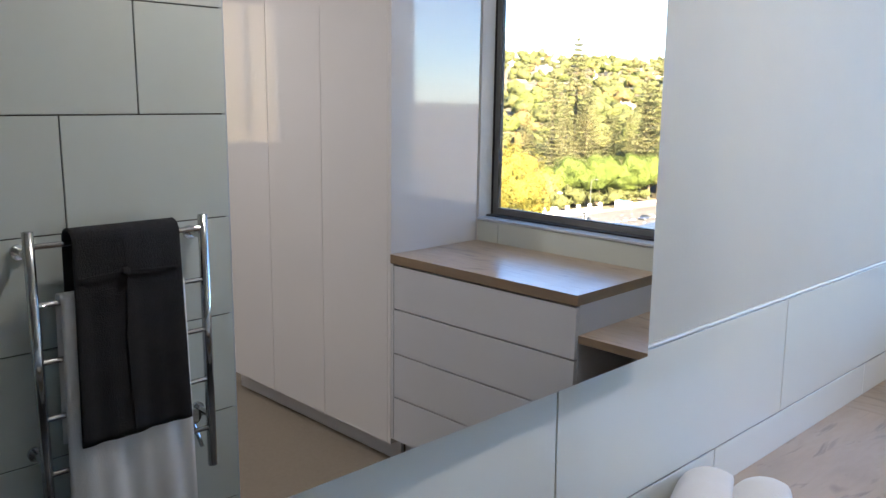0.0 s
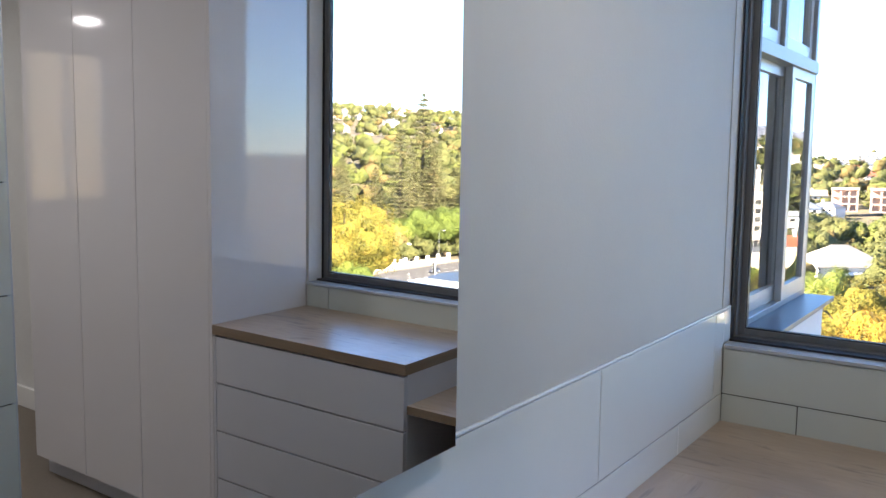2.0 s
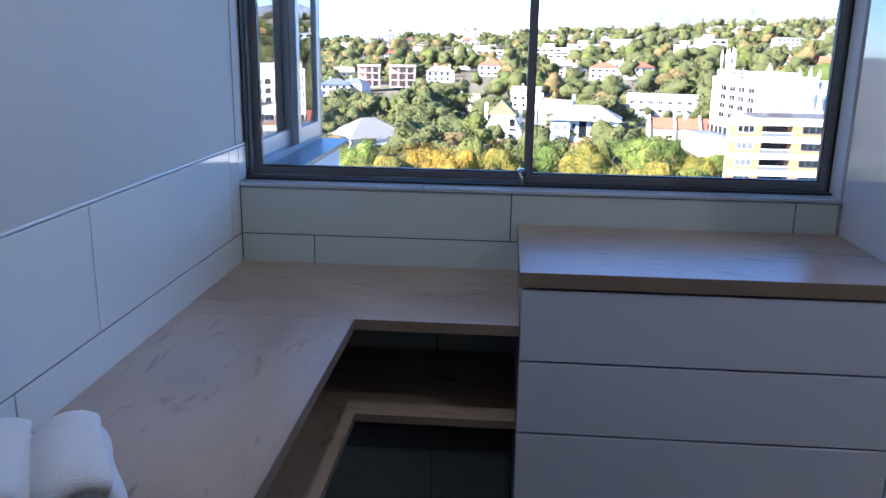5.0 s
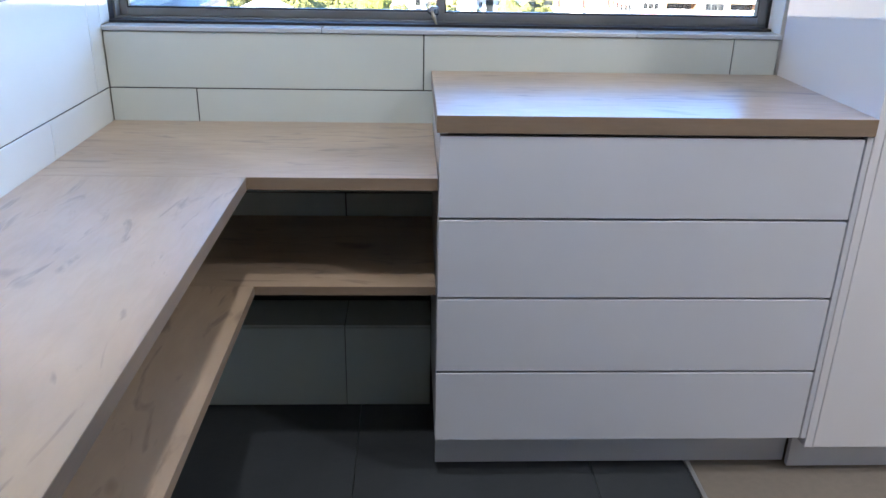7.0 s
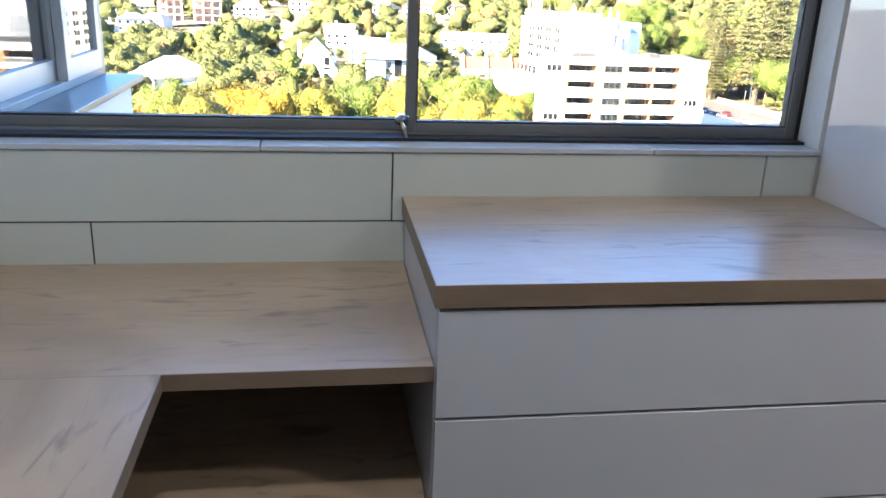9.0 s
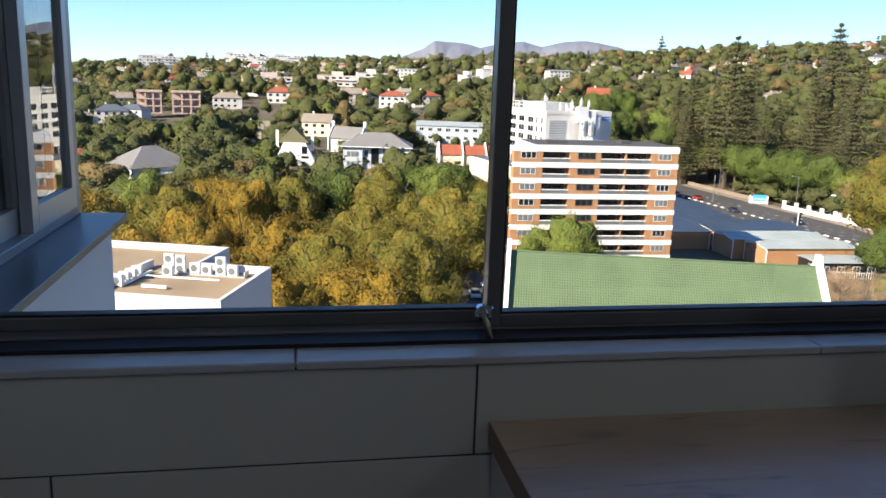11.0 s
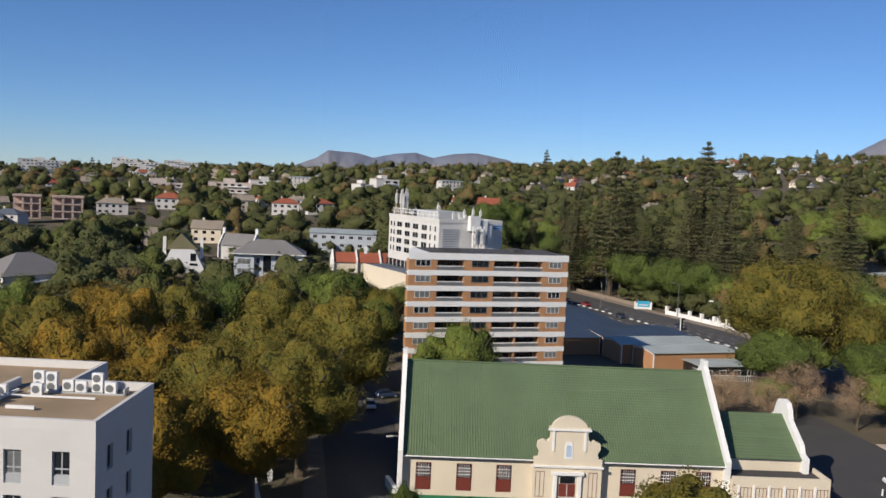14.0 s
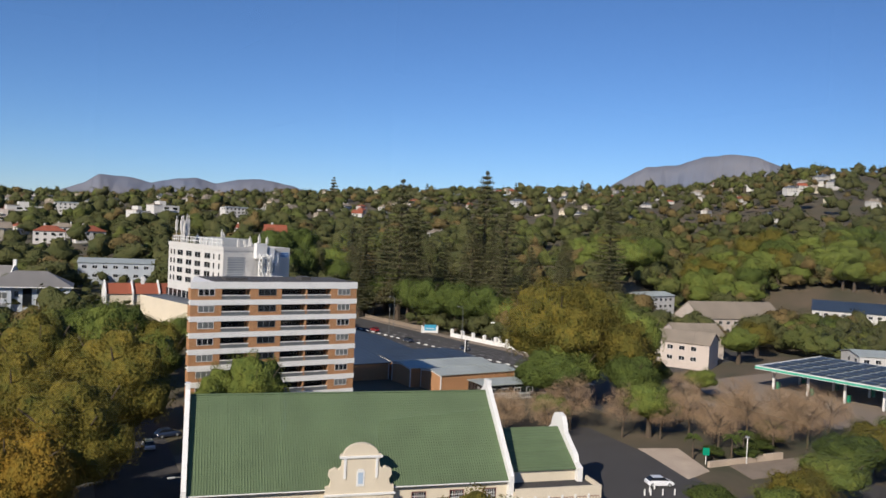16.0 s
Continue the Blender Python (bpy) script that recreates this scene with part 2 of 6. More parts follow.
def tile_x(y0, y1, z0, z1, x, parent, material, sx=1):
    """One wall tile facing +x (sx 1) or -x (sx -1), its face at x."""
    g = 0.0017
    lo, hi = (x - 0.008 * sx, y0 + g, z0 + g), (x, y1 - g, z1 - g)
    return part("tile", box((min(lo[0], hi[0]), lo[1], lo[2]), (max(lo[0], hi[0]), hi[1], hi[2]), 0.0008), material, parent)


def tile_y(x0, x1, z0, z1, y, parent, material):
    g = 0.0017
    return part("tile", box((x0 + g, y, z0 + g), (x1 - g, y + 0.008, z1 - g), 0.0008), material, parent)


def split(lo, hi, first, step):
    """Cuts lo..hi at first + k * step."""
    k = math.ceil((lo - first) / step - 1e-6)
    cuts = [lo]
    while first + k * step < hi - 0.01:
        if first + k * step > lo + 0.01:
            cuts.append(first + k * step)
        k += 1
    return list(zip(cuts, cuts[1:] + [hi]))


# tiles of the west wall: above and below the desk
MIR_Y, MIR_Z = -1.43, 1.110
grout_a = structure("grout", box((-0.008, -5.0, 0.0), (-0.0035, 0.0, 1.125)), M_GROUT)
for z0, z1, first in ((0.868, 1.128, -0.874), (0.585, 0.868, -0.37), (0.300, 0.585, -0.874), (0.0, 0.300, -0.37)):
    for y0, y1 in split(-5.0, 0.0, first, 0.793):
        tile_x(y0, y1, z0, z1, 0.0, wall_a, M_TILE)
structure("tile_trim", box((-0.0075, -5.0, 1.128), (0.001, 0.066, 1.135), 0.0025, 2), M_TRIM)
part("tile", box((-0.0055, 0.0015, 1.026), (0.0, 0.066, 1.1265), 0.0008), M_TILE, wall_a)
# tiles under the window
structure("grout", box((0.0, 0.004, 0.0), (WX, 0.009, 1.012)), M_GROUT)
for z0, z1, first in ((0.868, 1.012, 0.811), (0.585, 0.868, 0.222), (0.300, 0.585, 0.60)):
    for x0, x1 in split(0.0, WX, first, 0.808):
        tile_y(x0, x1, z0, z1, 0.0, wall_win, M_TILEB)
boxing = tagged(part("pipe_boxing", box((0.0, -0.145, 0.0), (0.836, 0.004, 0.248)), M_GROUT), "low tiled pipe boxing under the desk", "boxing")
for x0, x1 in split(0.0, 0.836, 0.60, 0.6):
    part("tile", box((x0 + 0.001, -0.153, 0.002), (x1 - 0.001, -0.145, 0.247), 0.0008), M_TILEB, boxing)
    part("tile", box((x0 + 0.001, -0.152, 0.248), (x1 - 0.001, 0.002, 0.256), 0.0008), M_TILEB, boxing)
sill_x = (0.0, 0.551, 1.36, WX)
for x0, x1 in zip(sill_x, sill_x[1:]):
    part("sill_tile", box((x0 + 0.001, -0.006, 1.012), (x1 - 0.001, 0.16, 1.024), 0.002), M_CAP, wall_win)
# tiles of the dividing wall
structure("grout", boxes(((TW + 0.004, -5.0, 0.0), (TW + 0.010, TE, CEIL))), M_GROUT)
zs = [0.0, 0.120, 0.398, 0.673, 0.948, 1.220, 1.495, 1.766, 2.040, 2.314, CEIL]
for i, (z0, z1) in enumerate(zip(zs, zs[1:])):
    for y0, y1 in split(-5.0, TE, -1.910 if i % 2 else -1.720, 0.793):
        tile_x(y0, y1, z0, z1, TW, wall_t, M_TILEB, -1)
structure("tile_trim", box((TW + 0.001, TE - 0.010, 0.0), (TW + 0.13, TE + 0.004, CEIL), 0.002), M_CAP)

# floor tiles
for i, (x0, x1) in enumerate(split(0.0, 1.488, 0.641, 0.6)):
    for y0, y1 in split(-5.0, 0.0, -0.60, 0.6):
        if x1 > 0.001:
            x1c = min(x1, TW if y0 < TE - 0.3 else 1.488)
            part("floor_tile", box((x0 + 0.001, y0 + 0.001, -0.012), (x1c - 0.001, y1 - 0.001, 0.0), 0.0008), M_FLOORT, floor)

# mirror
mirror = thing("wall_mirror", pose(0.024, MIR_Y, 1.10, 0, 0.574, 1.05), "large frameless wall mirror set flush above white wall tiles", "mirror")
part("mirror_glass", box((-0.004, -2.2, 0.030), (0.0, -0.032, 1.45), 0.0008), M_MIRROR, mirror)
part("backing_board", box((-0.016, -2.19, 0.036), (-0.0045, -0.037, 1.445)), M_GROUT, mirror, "grey backing board")


# window of the bay
def sash(parent, x0, x1, y, z0, z1, w=0.035, d=0.026, bottom=0.034, name="sash"):
    s = part(name, boxes(((x0, y, z0), (x0 + w, y + d, z1)), ((x1 - w, y, z0), (x1, y + d, z1)), ((x0 + w, y, z0), (x1 - w, y + d, z0 + bottom)), ((x0 + w, y, z1 - w), (x1 - w, y + d, z1)), bevel=0.0015), M_ALU, parent)
    g = part("pane", box((x0 + w, y + d / 2 - 0.002, z0 + bottom), (x1 - w, y + d / 2 + 0.002, z1 - w)), M_GLASS, s)
    g.visible_shadow = False
    part("gasket", boxes(((x0 + w, y + 0.002, z0 + bottom), (x1 - w, y + d - 0.002, z0 + bottom + 0.004)), ((x0 + w, y + 0.002, z1 - w - 0.004), (x1 - w, y + d - 0.002, z1 - w)), ((x0 + w, y + 0.002, z0 + bottom + 0.004), (x0 + w + 0.003, y + d - 0.002, z1 - w - 0.004)), ((x1 - w - 0.003, y + 0.002, z0 + bottom + 0.004), (x1 - w, y + d - 0.002, z1 - w - 0.004))), M_BLACK, s)
    return s


win = thing("window_1", None, "", "window", kind="structure")
FT = 2.455
part("window_frame", boxes(((0.0, 0.097, 1.026), (0.008, 0.165, 2.5)), ((WX - 0.006, 0.099, 1.026), (WX, 0.138, 2.5)), ((0.008, 0.097, 1.026), (WX - 0.012, 0.165, 1.034)), ((0.008, 0.090, 2.46), (WX - 0.012, 0.165, 2.5)), ((0.008, 0.12, FT), (WX - 0.012, 0.165, 2.46)), bevel=0.001), M_ALU, win)
# Seals at both jambs; the third, low strip paints the sill gap's shadow.
part("seal_and_sill_shade", boxes(((-0.004, 0.067, 1.026), (0.002, 0.0965, 2.5)), ((WX - 0.006, 0.090, 1.026), (WX + 0.002, 0.0965, 2.5)), ((0.002, 0.052, 1.0245), (WX - 0.006, 0.0965, 1.031))), M_BLACK, win, "black rubber jamb seals and a black strip as sill gap shadow")
sash(win, 0.008, 0.872, 0.129, 1.034, FT, w=0.019, bottom=0.020)
sash(win, 0.845, WX - 0.007, 0.099, 1.034, FT, w=0.022, bottom=0.021)
latch = part("latch", boxes(((0.826, 0.078, 1.052), (0.852, 0.099, 1.074)), ((0.820, 0.070, 1.056), (0.842, 0.079, 1.070)), bevel=0.004), M_CHROME, win, "small chrome sash lock with a key in it")
bm = bmesh.new()
tube(bm, [(0.833, 0.072, 1.062), (0.833, 0.060, 1.062)], 0.004)
tube(bm, [(0.833, 0.060, 1.062), (0.837, 0.058, 1.050), (0.842, 0.057, 1.036), (0.847, 0.056, 1.026)], [0.003, 0.006, 0.003, 0.0022], 6)
part("key", bm, M_BRASS, latch)

w2 = thing("window_2", None, "", "window", kind="structure")
part("window_frame", boxes(((6.64, -3.35, 1.0), (6.72, -3.31, 2.46)), ((6.64, -2.54, 1.0), (6.72, -2.50, 2.46)), ((6.64, -3.31, 1.0), (6.72, -2.54, 1.04)), ((6.64, -3.31, 2.42), (6.72, -2.54, 2.46)), ((6.64, -2.94, 1.04), (6.72, -2.91, 2.42))), M_ALU, w2)
for y0, y1 in ((-3.31, -2.94), (-2.91, -2.54)):
    part("pane", box((6.678, y0, 1.04), (6.682, y1, 2.42)), M_GLASS, w2).visible_shadow = False


def downlight(x, y):
    t = thing("downlight", pose(x, y, CEIL), "small round recessed ceiling downlight, lit, with a white rim; three of four added", "ceiling light", "ceiling downlights")
    bm = bmesh.new()
    bmesh.ops.create_cone(bm, cap_ends=True, segments=24, radius1=0.052, radius2=0.046, depth=0.006, matrix=Matrix.Translation((0, 0, -0.003)))
    part("rim", bm, M_SKIRT, t)
    bm = bmesh.new()
    bmesh.ops.create_cone(bm, cap_ends=True, segments=24, radius1=0.036, radius2=0.036, depth=0.003, matrix=Matrix.Translation((0, 0, -0.008)))
    part("lens", bm, M_LAMP, t)
    sp = area("downlight_lamp", (x, y, CEIL - 0.012), (x, y, 0), 0.13, 0.13, (0.55 if x < 1 else 1.0), (1.0, 0.94, 0.88))
    sp.data.shape = "DISK"


# Only (5.8, -2.6) is a known lamp; the other three are added light.
for x, y in ((0.72, -1.25), (2.6, -1.7), (4.6, -1.2), (5.8, -2.6)):
    downlight(x, y)


# ---- built-in furniture ----
def drawer_unit():
    t = thing("drawer_unit", None, "white satin four-drawer unit beside the oak desk", "drawers")
    x0, x1, yf = 0.838, 1.765, -0.505
    part("side_panel", box((x0, -0.487, 0.131), (x0 + 0.016, -0.001, 0.884), 0.0008), M_SATIN, t)
    part("bottom_panel", box((x0 + 0.016, -0.480, 0.131), (x1, -0.001, 0.147)), M_SATIN, t)
    part("back_panel", box((x0 + 0.016, -0.02, 0.147), (x1, -0.001, 0.884)), M_SATIN, t)
    part("plinth", box((x0 + 0.005, -0.420, 0.004), (x1 - 0.02, -0.402, 0.131)), M_SATIN, t)
    for z0, z1 in ((0.131, 0.3165), (0.3215, 0.5055), (0.5105, 0.6935), (0.6985, 0.877)):
        part("drawer_front", box((x0 + 0.001, yf, z0 + 0.0012), (1.727, yf + 0.018, z1), 0.0006), M_SATIN, t)
    # Black sheet added behind the fronts to paint the gaps' shade.
    part("gap_shade_sheet", boxes(((x0 + 0.018, -0.4868, 0.150), (1.73, -0.4810, 0.880))), M_BLACK, t)
    part("filler_strip", box((1.731, yf, 0.131), (1.744, yf + 0.018, 0.884), 0.001), M_SATIN, t)
    return t


drawer_unit()
wt = thing("oak_worktop", None, "thick limed oak worktop on the white drawer unit", "worktop")
part("top", box((0.8325, -0.509, 0.885), (1.744, -0.001, 0.921), 0.0006), M_OAKX, wt)
part("edge_band", box((0.832, -0.510, 0.885), (1.744, -0.509, 0.9205)), M_OAKEDGE, wt, "brown edge band")
part("edge_band", box((0.8315, -0.509, 0.885), (0.8325, -0.001, 0.9205)), M_OAKEDGE, wt, "brown edge band")
desk = thing("oak_desk", None, "corner desk top of limed oak laminate with dark knots", "desk")
part("top", slab([(0.001, -2.9), (0.435, -2.9), (0.435, -0.491), (0.436, -0.491), (0.436, -0.4905), (0.001, -0.4905)], 0.755, 0.782), M_OAKY, desk)
part("top", box((0.001, -0.490, 0.755), (0.836, -0.001, 0.782)), M_OAKX, desk)
part("edge_band", box((0.436, -0.4915, 0.755), (0.836, -0.4905, 0.7815)), M_OAKEDGE, desk, "brown edge band")
part("edge_band", box((0.4351, -2.9, 0.755), (0.4361, -0.4916, 0.7815)), M_OAKEDGE, desk, "brown edge band")
shelf = thing("oak_shelf", None, "low corner shelf of limed oak under the desk", "shelf")
part("board", box((0.001, -2.9, 0.497), (0.428, -0.4635, 0.518)), M_OAKY, shelf)
part("board", box((0.001, -0.463, 0.497), (0.836, -0.001, 0.518)), M_OAKX, shelf)

part("edge_band", box((0.429, -0.4645, 0.497), (0.836, -0.4635, 0.5175)), M_OAKEDGE, shelf, "brown edge band")
part("edge_band", box((0.4281, -2.9, 0.497), (0.4291, -0.4646, 0.5175)), M_OAKEDGE, shelf, "brown edge band")


def tall_cabinet(x0, x1, side):
    t = thing("tall_cabinet", None, "tall white high-gloss wardrobe unit with a handleless door" , "wardrobe", "row of tall cabinets")
    part("carcass", boxes(((x0 + (0.020 if side else 0.001), -0.484, 0.104), (x1 - 0.001, -0.001, CEIL - 0.01))), M_SATIN, t)
    part("door", box((x0 + (0.022 if side else 0.0015), -0.505, 0.104), (x1 - 0.0015, -0.486, CEIL - 0.012), 0.0012), M_GLOSS, t)
    part("plinth", box((x0 + 0.001, -0.445, 0.004), (x1 - 0.001, -0.43, 0.104)), M_SATIN, t)
    if side:
        part("side_panel", box((x0, -0.506, 0.104), (x0 + 0.020, -0.001, CEIL - 0.01), 0.001), M_GLOSS, t)


xs = [1.745, 2.201, 2.611, 3.020]
for i in range(3):
    tall_cabinet(xs[i], xs[i + 1], i == 0)


# ---- towel rail and towels ----
def towel_rail():
    t = thing("towel_rail", pose(TW - 0.075, 0, 0), "chrome ladder towel rail on the tiled dividing wall", "towel rail")
    for y in (-1.602, -2.022):
        bm = bmesh.new()
        tube(bm, [(0, y, 0.56), (0, y, 1.245)], 0.0125, 16)
        up_ = part("upright", bm, M_CHROME, t, smooth=False)
        up_.data.shade_smooth()
        for z in (0.70, 1.19):
            bm = bmesh.new()
            tube(bm, [(0.0, y, z), (0.074, y, z)], 0.009, 12)
            tube(bm, [(0.066, y, z), (0.075, y, z)], 0.018, 16)
            part("bracket", bm, M_CHROME, t)
    for z in (1.210, 1.076, 0.942, 0.806, 0.669):
        bm = bmesh.new()
        tube(bm, [(0, -1.604, z), (0, -2.020, z)], 0.007, 12)
        part("rung", bm, M_CHROME, t)
    bm = bmesh.new()
    tube(bm, [(0.0, -1.63, 0.62), (0.074, -1.63, 0.70)], 0.006, 8)
    tube(bm, [(0.02, -1.64, 0.70), (0.075, -1.64, 0.70)], 0.022, 16)
    part("power_knob", bm, M_CHROME, t, "round chrome valve behind the rail")


def hung_towel(name, y0, y1, ztop, drop_front, drop_back, off, material, label, seed, folds=0.003):
    """Cloth over a rung: down the front, over the bar, down the back."""
    rng_ = random.Random(seed)
    t = thing(name, None, label, "towel")
    prof = []
    n = 26
    for i in range(n + 1):
        prof.append((-off, ztop - drop_front * (1 - i / n)))
    for k in range(1, 8):
        a = math.pi * k / 8
        prof.append((-off * math.cos(a), ztop + off * math.sin(a)))
    for i in range(n + 1):
        prof.append((off, ztop - drop_back * i / n))
    bm = bmesh.new()
    m = 30
    ph = rng_.uniform(0, 6)
    grid = []
    for i, (dx, z) in enumerate(prof):
        row = []
        for j in range(m + 1):
            y = y0 + (y1 - y0) * j / m
            hang = max(0.0, (ztop - z) / drop_front)
            w = folds * (0.25 + hang) * (math.sin(13 * j / m + ph) + 0.6 * math.sin(29 * j / m + 2 * ph + 2 * hang))
            sag = 0.002 * hang * math.sin(5 * j / m + ph)
            yy = y + (0.5 - j / m) * 0.02 * hang
            row.append(bm.verts.new((TW - 0.075 + dx + w * (1 if dx < 0 else 0.4), yy, z - (sag if dx < 0 else 0) + 0.0)))
        grid.append(row)
    for a, c in zip(grid, grid[1:]):
        for j in range(m):
            bm.faces.new((a[j], a[j + 1], c[j + 1], c[j]))
    ob = part("cloth", bm, material, t, smooth=True)
    so = ob.modifiers.new("thick", "SOLIDIFY")
    so.thickness, so.offset = 0.006, 0
    return t


towel_rail()
hung_towel("white_towel", -1.668, -1.968, 1.078, 0.60, 0.35, 0.017, M_TOWELW, "white bath towel hanging over a lower rung, behind the dark one", 3, 0.006)
dark = hung_towel("charcoal_towel", -1.683, -1.940, 1.212, 0.485, 0.30, 0.030, M_TOWELD, "charcoal hand towel folded over the top rung of the rail", 5, 0.003)
bm = bmesh.new()
tube(bm, [(TW - 0.111, -1.825, 1.21), (TW - 0.113, -1.822, 1.12), (TW - 0.112, -1.83, 0.98), (TW - 0.112, -1.822, 0.74)], 0.0022, 6)
kb = bmesh.new()
bmesh.ops.create_uvsphere(kb, u_segments=10, v_segments=8, radius=0.011, matrix=Matrix.Translation((TW - 0.114, -1.825, 1.135)))
tube(kb, [(TW - 0.112, -1.690, 1.130), (TW - 0.113, -1.76, 1.132), (TW - 0.113, -1.825, 1.136), (TW - 0.113, -1.89, 1.133), (TW - 0.112, -1.935, 1.130)], 0.0022, 6)
part("drawstring", kb, M_TOWELD, dark, "knotted drawstring across the top")
part("woven_cord", bm, M_TOWELD, dark, "dark cord hanging down the towel's middle")


def rolled_towel(x, y, r, length, turn, seed, label):
    """A towel folded in half and rolled, lying on its side; the loose end laps over the roll."""
    t = thing("rolled_towel", pose(x, y, 0.782 + r * 0.95, 0, 0, turn), label, "towel", "rolled towels on the desk")
    bm = bmesh.new()
    turns, n, m = 3.1, 120, 16
    rows = []
    for i in range(n + 1):
        a = i / n * turns * math.tau + 2.4
        rad = r * (1 - 0.78 * i / n)
        row = []
        for j in range(m + 1):
            u = j / m * 2 - 1
            edge = 0.010 * (abs(u) ** 8)
            wob = 0.0035 * math.sin(a * 1.3 + seed) * math.sin(3 * u + seed)
            rr = max(0.004, rad - edge + wob)
            ln = length / 2 - 0.004 * math.sin(2.2 * a + seed) - 0.010 * i / n
            row.append(bm.verts.new((1.08 * rr * math.sin(a), u * ln, -0.95 * rr * math.cos(a))))
        rows.append(row)
    for a, c in zip(rows, rows[1:]):
        for j in range(m):
            bm.faces.new((a[j], a[j + 1], c[j + 1], c[j]))
    ob = part("cloth", bm, M_TOWELW, t, smooth=True)
    so = ob.modifiers.new("thick", "SOLIDIFY")
    so.thickness, so.offset = 0.016, 1
    return t


rolled_towel(0.196, -1.338, 0.048, 0.24, 32, 1, "white rolled bath towel lying on the oak desk")
rolled_towel(0.097, -1.375, 0.048, 0.24, 26, 2, "white rolled bath towel lying against the tiled wall")

# ---- the neighbouring bay outside ----
wing = thing("neighbour_bay", None, "", "building", kind="structure")
part("wall", boxes(((-0.45, 0.225, -36.9), (0.035, 1.285, 0.985)), ((-0.45, 0.225, 2.5), (-0.02, 1.285, 3.2))), M_RENDER, wing)
part("ledge", slab([(-0.16, 0.225), (0.075, 0.225), (0.075, 1.310), (-0.16, 1.310)], 0.986, 1.006, 0.002), M_FLASH, wing, "blue-grey metal ledge")
wf = part("window_frame", boxes(((-0.12, 1.262, 1.006), (-0.045, 1.30, 2.5)), ((-0.12, 0.225, 1.006), (-0.045, 0.262, 2.5)), ((-0.12, 0.262, 1.006), (-0.045, 1.262, 1.030)), ((-0.12, 0.262, 2.47), (-0.045, 1.262, 2.5)), ((-0.12, 0.262, 1.95), (-0.03, 1.262, 2.0)), ((-0.12, 0.74, 2.0), (-0.045, 0.78, 2.47)), bevel=0.002), M_ALU, wing)
for y0, y1, x, z0, z1 in ((0.262, 0.93, -0.105, 1.030, 1.95), (0.88, 1.262, -0.072, 1.030, 1.95), (0.262, 0.74, -0.09, 2.0, 2.47), (0.78, 1.262, -0.09, 2.0, 2.47)):
    s = part("sash", boxes(((x, y0, z0), (x + 0.028, y0 + 0.045, z1)), ((x, y1 - 0.04, z0), (x + 0.028, y1, z1)), ((x, y0 + 0.045, z0), (x + 0.028, y1 - 0.04, z0 + 0.06)), ((x, y0 + 0.045, z1 - 0.04), (x + 0.028, y1 - 0.04, z1)), bevel=0.001), M_ALUL, wing)
    part("pane", box((x + 0.012, y0 + 0.045, z0 + 0.06), (x + 0.016, y1 - 0.04, z1 - 0.04)), M_GLASS, s)
# Added closed box: shuts out the sky so the panes show reflections.
part("dark_backing_box", boxes(((-2.6, 0.0, 0.9), (-2.5, 1.30, 2.6)), ((-2.5, 0.225, 0.9), (-0.46, 0.24, 2.6)), ((-2.5, 1.275, 0.9), (-0.125, 1.295, 2.6)), ((-2.5, 0.24, 2.55), (-0.13, 1.275, 2.6)), ((-2.5, 0.24, 0.9), (-0.46, 1.275, 0.98)), ((-0.45, 0.225, 0.986), (-0.125, 0.24, 2.5))), M_DARKBACK, wing)


# ---- the land outside ----
G = -37.0
M_GROUND = mat("dry_park_ground", (0.045, 0.048, 0.022), 0.95, vary=0.5, scale=0.05, second=(0.130, 0.095, 0.060))
M_ASPHALT = mat("asphalt", (0.062, 0.058, 0.056), 0.9, vary=0.25, scale=0.3, bump=0.1)
M_PAVE = mat("pale_paving", (0.52, 0.42, 0.32), 0.9, vary=0.25, scale=0.4)
M_PATH = mat("worn_paving", (0.135, 0.12, 0.10), 0.9, vary=0.3, scale=0.4)
M_CONC = mat("worn_concrete", (0.27, 0.215, 0.16), 0.9, vary=0.3, scale=0.3)
M_KERB = mat("concrete_kerb", (0.42, 0.41, 0.38), 0.85, vary=0.2, scale=1)
M_ROADW = mat("road_white_paint", (0.7, 0.7, 0.68), 0.7, vary=0.15, scale=1)
M_WHITE = mat("white_wall_paint", (0.58, 0.56, 0.525), 0.8, vary=0.12, scale=0.15, rand=0.05)
M_CREAM = mat("cream_wall_paint", (0.66, 0.58, 0.44), 0.85, vary=0.12, scale=0.3)
M_BRICK = mat("orange_brick", (0.43, 0.225, 0.10), 0.9, vary=0.3, scale=0.8, bump=0.2, bump_scale=8)
M_SLAB = mat("white_slab_edge", (0.76, 0.75, 0.72), 0.7, vary=0.12, scale=0.3)
M_WINDK = mat("dark_window_glass", (0.015, 0.018, 0.022), 0.08, vary=0.4, scale=0.5)
M_CURT = mat("curtained_window", (0.17, 0.18, 0.175), 0.3, vary=0.5, scale=0.6)
M_REDDOOR = mat("oxblood_paint", (0.16, 0.035, 0.022), 0.5, vary=0.2, scale=1)
M_GREENT = mat("green_roof_tile", (0.105, 0.150, 0.072), 0.75, vary=0.22, scale=0.25, rand=0.12)
M_GREENP = mat("green_plinth_paint", (0.03, 0.16, 0.07), 0.6, vary=0.1)
M_TERRA = mat("terracotta_roof", (0.30, 0.085, 0.04), 0.8, vary=0.3, scale=0.3, rand=0.2)
M_BROWNR = mat("brown_grey_roof", (0.30, 0.25, 0.19), 0.85, vary=0.3, scale=0.3, rand=0.2)
M_GREYR = mat("slate_grey_roof", (0.10, 0.115, 0.14), 0.6, vary=0.2, scale=0.3, rand=0.15)
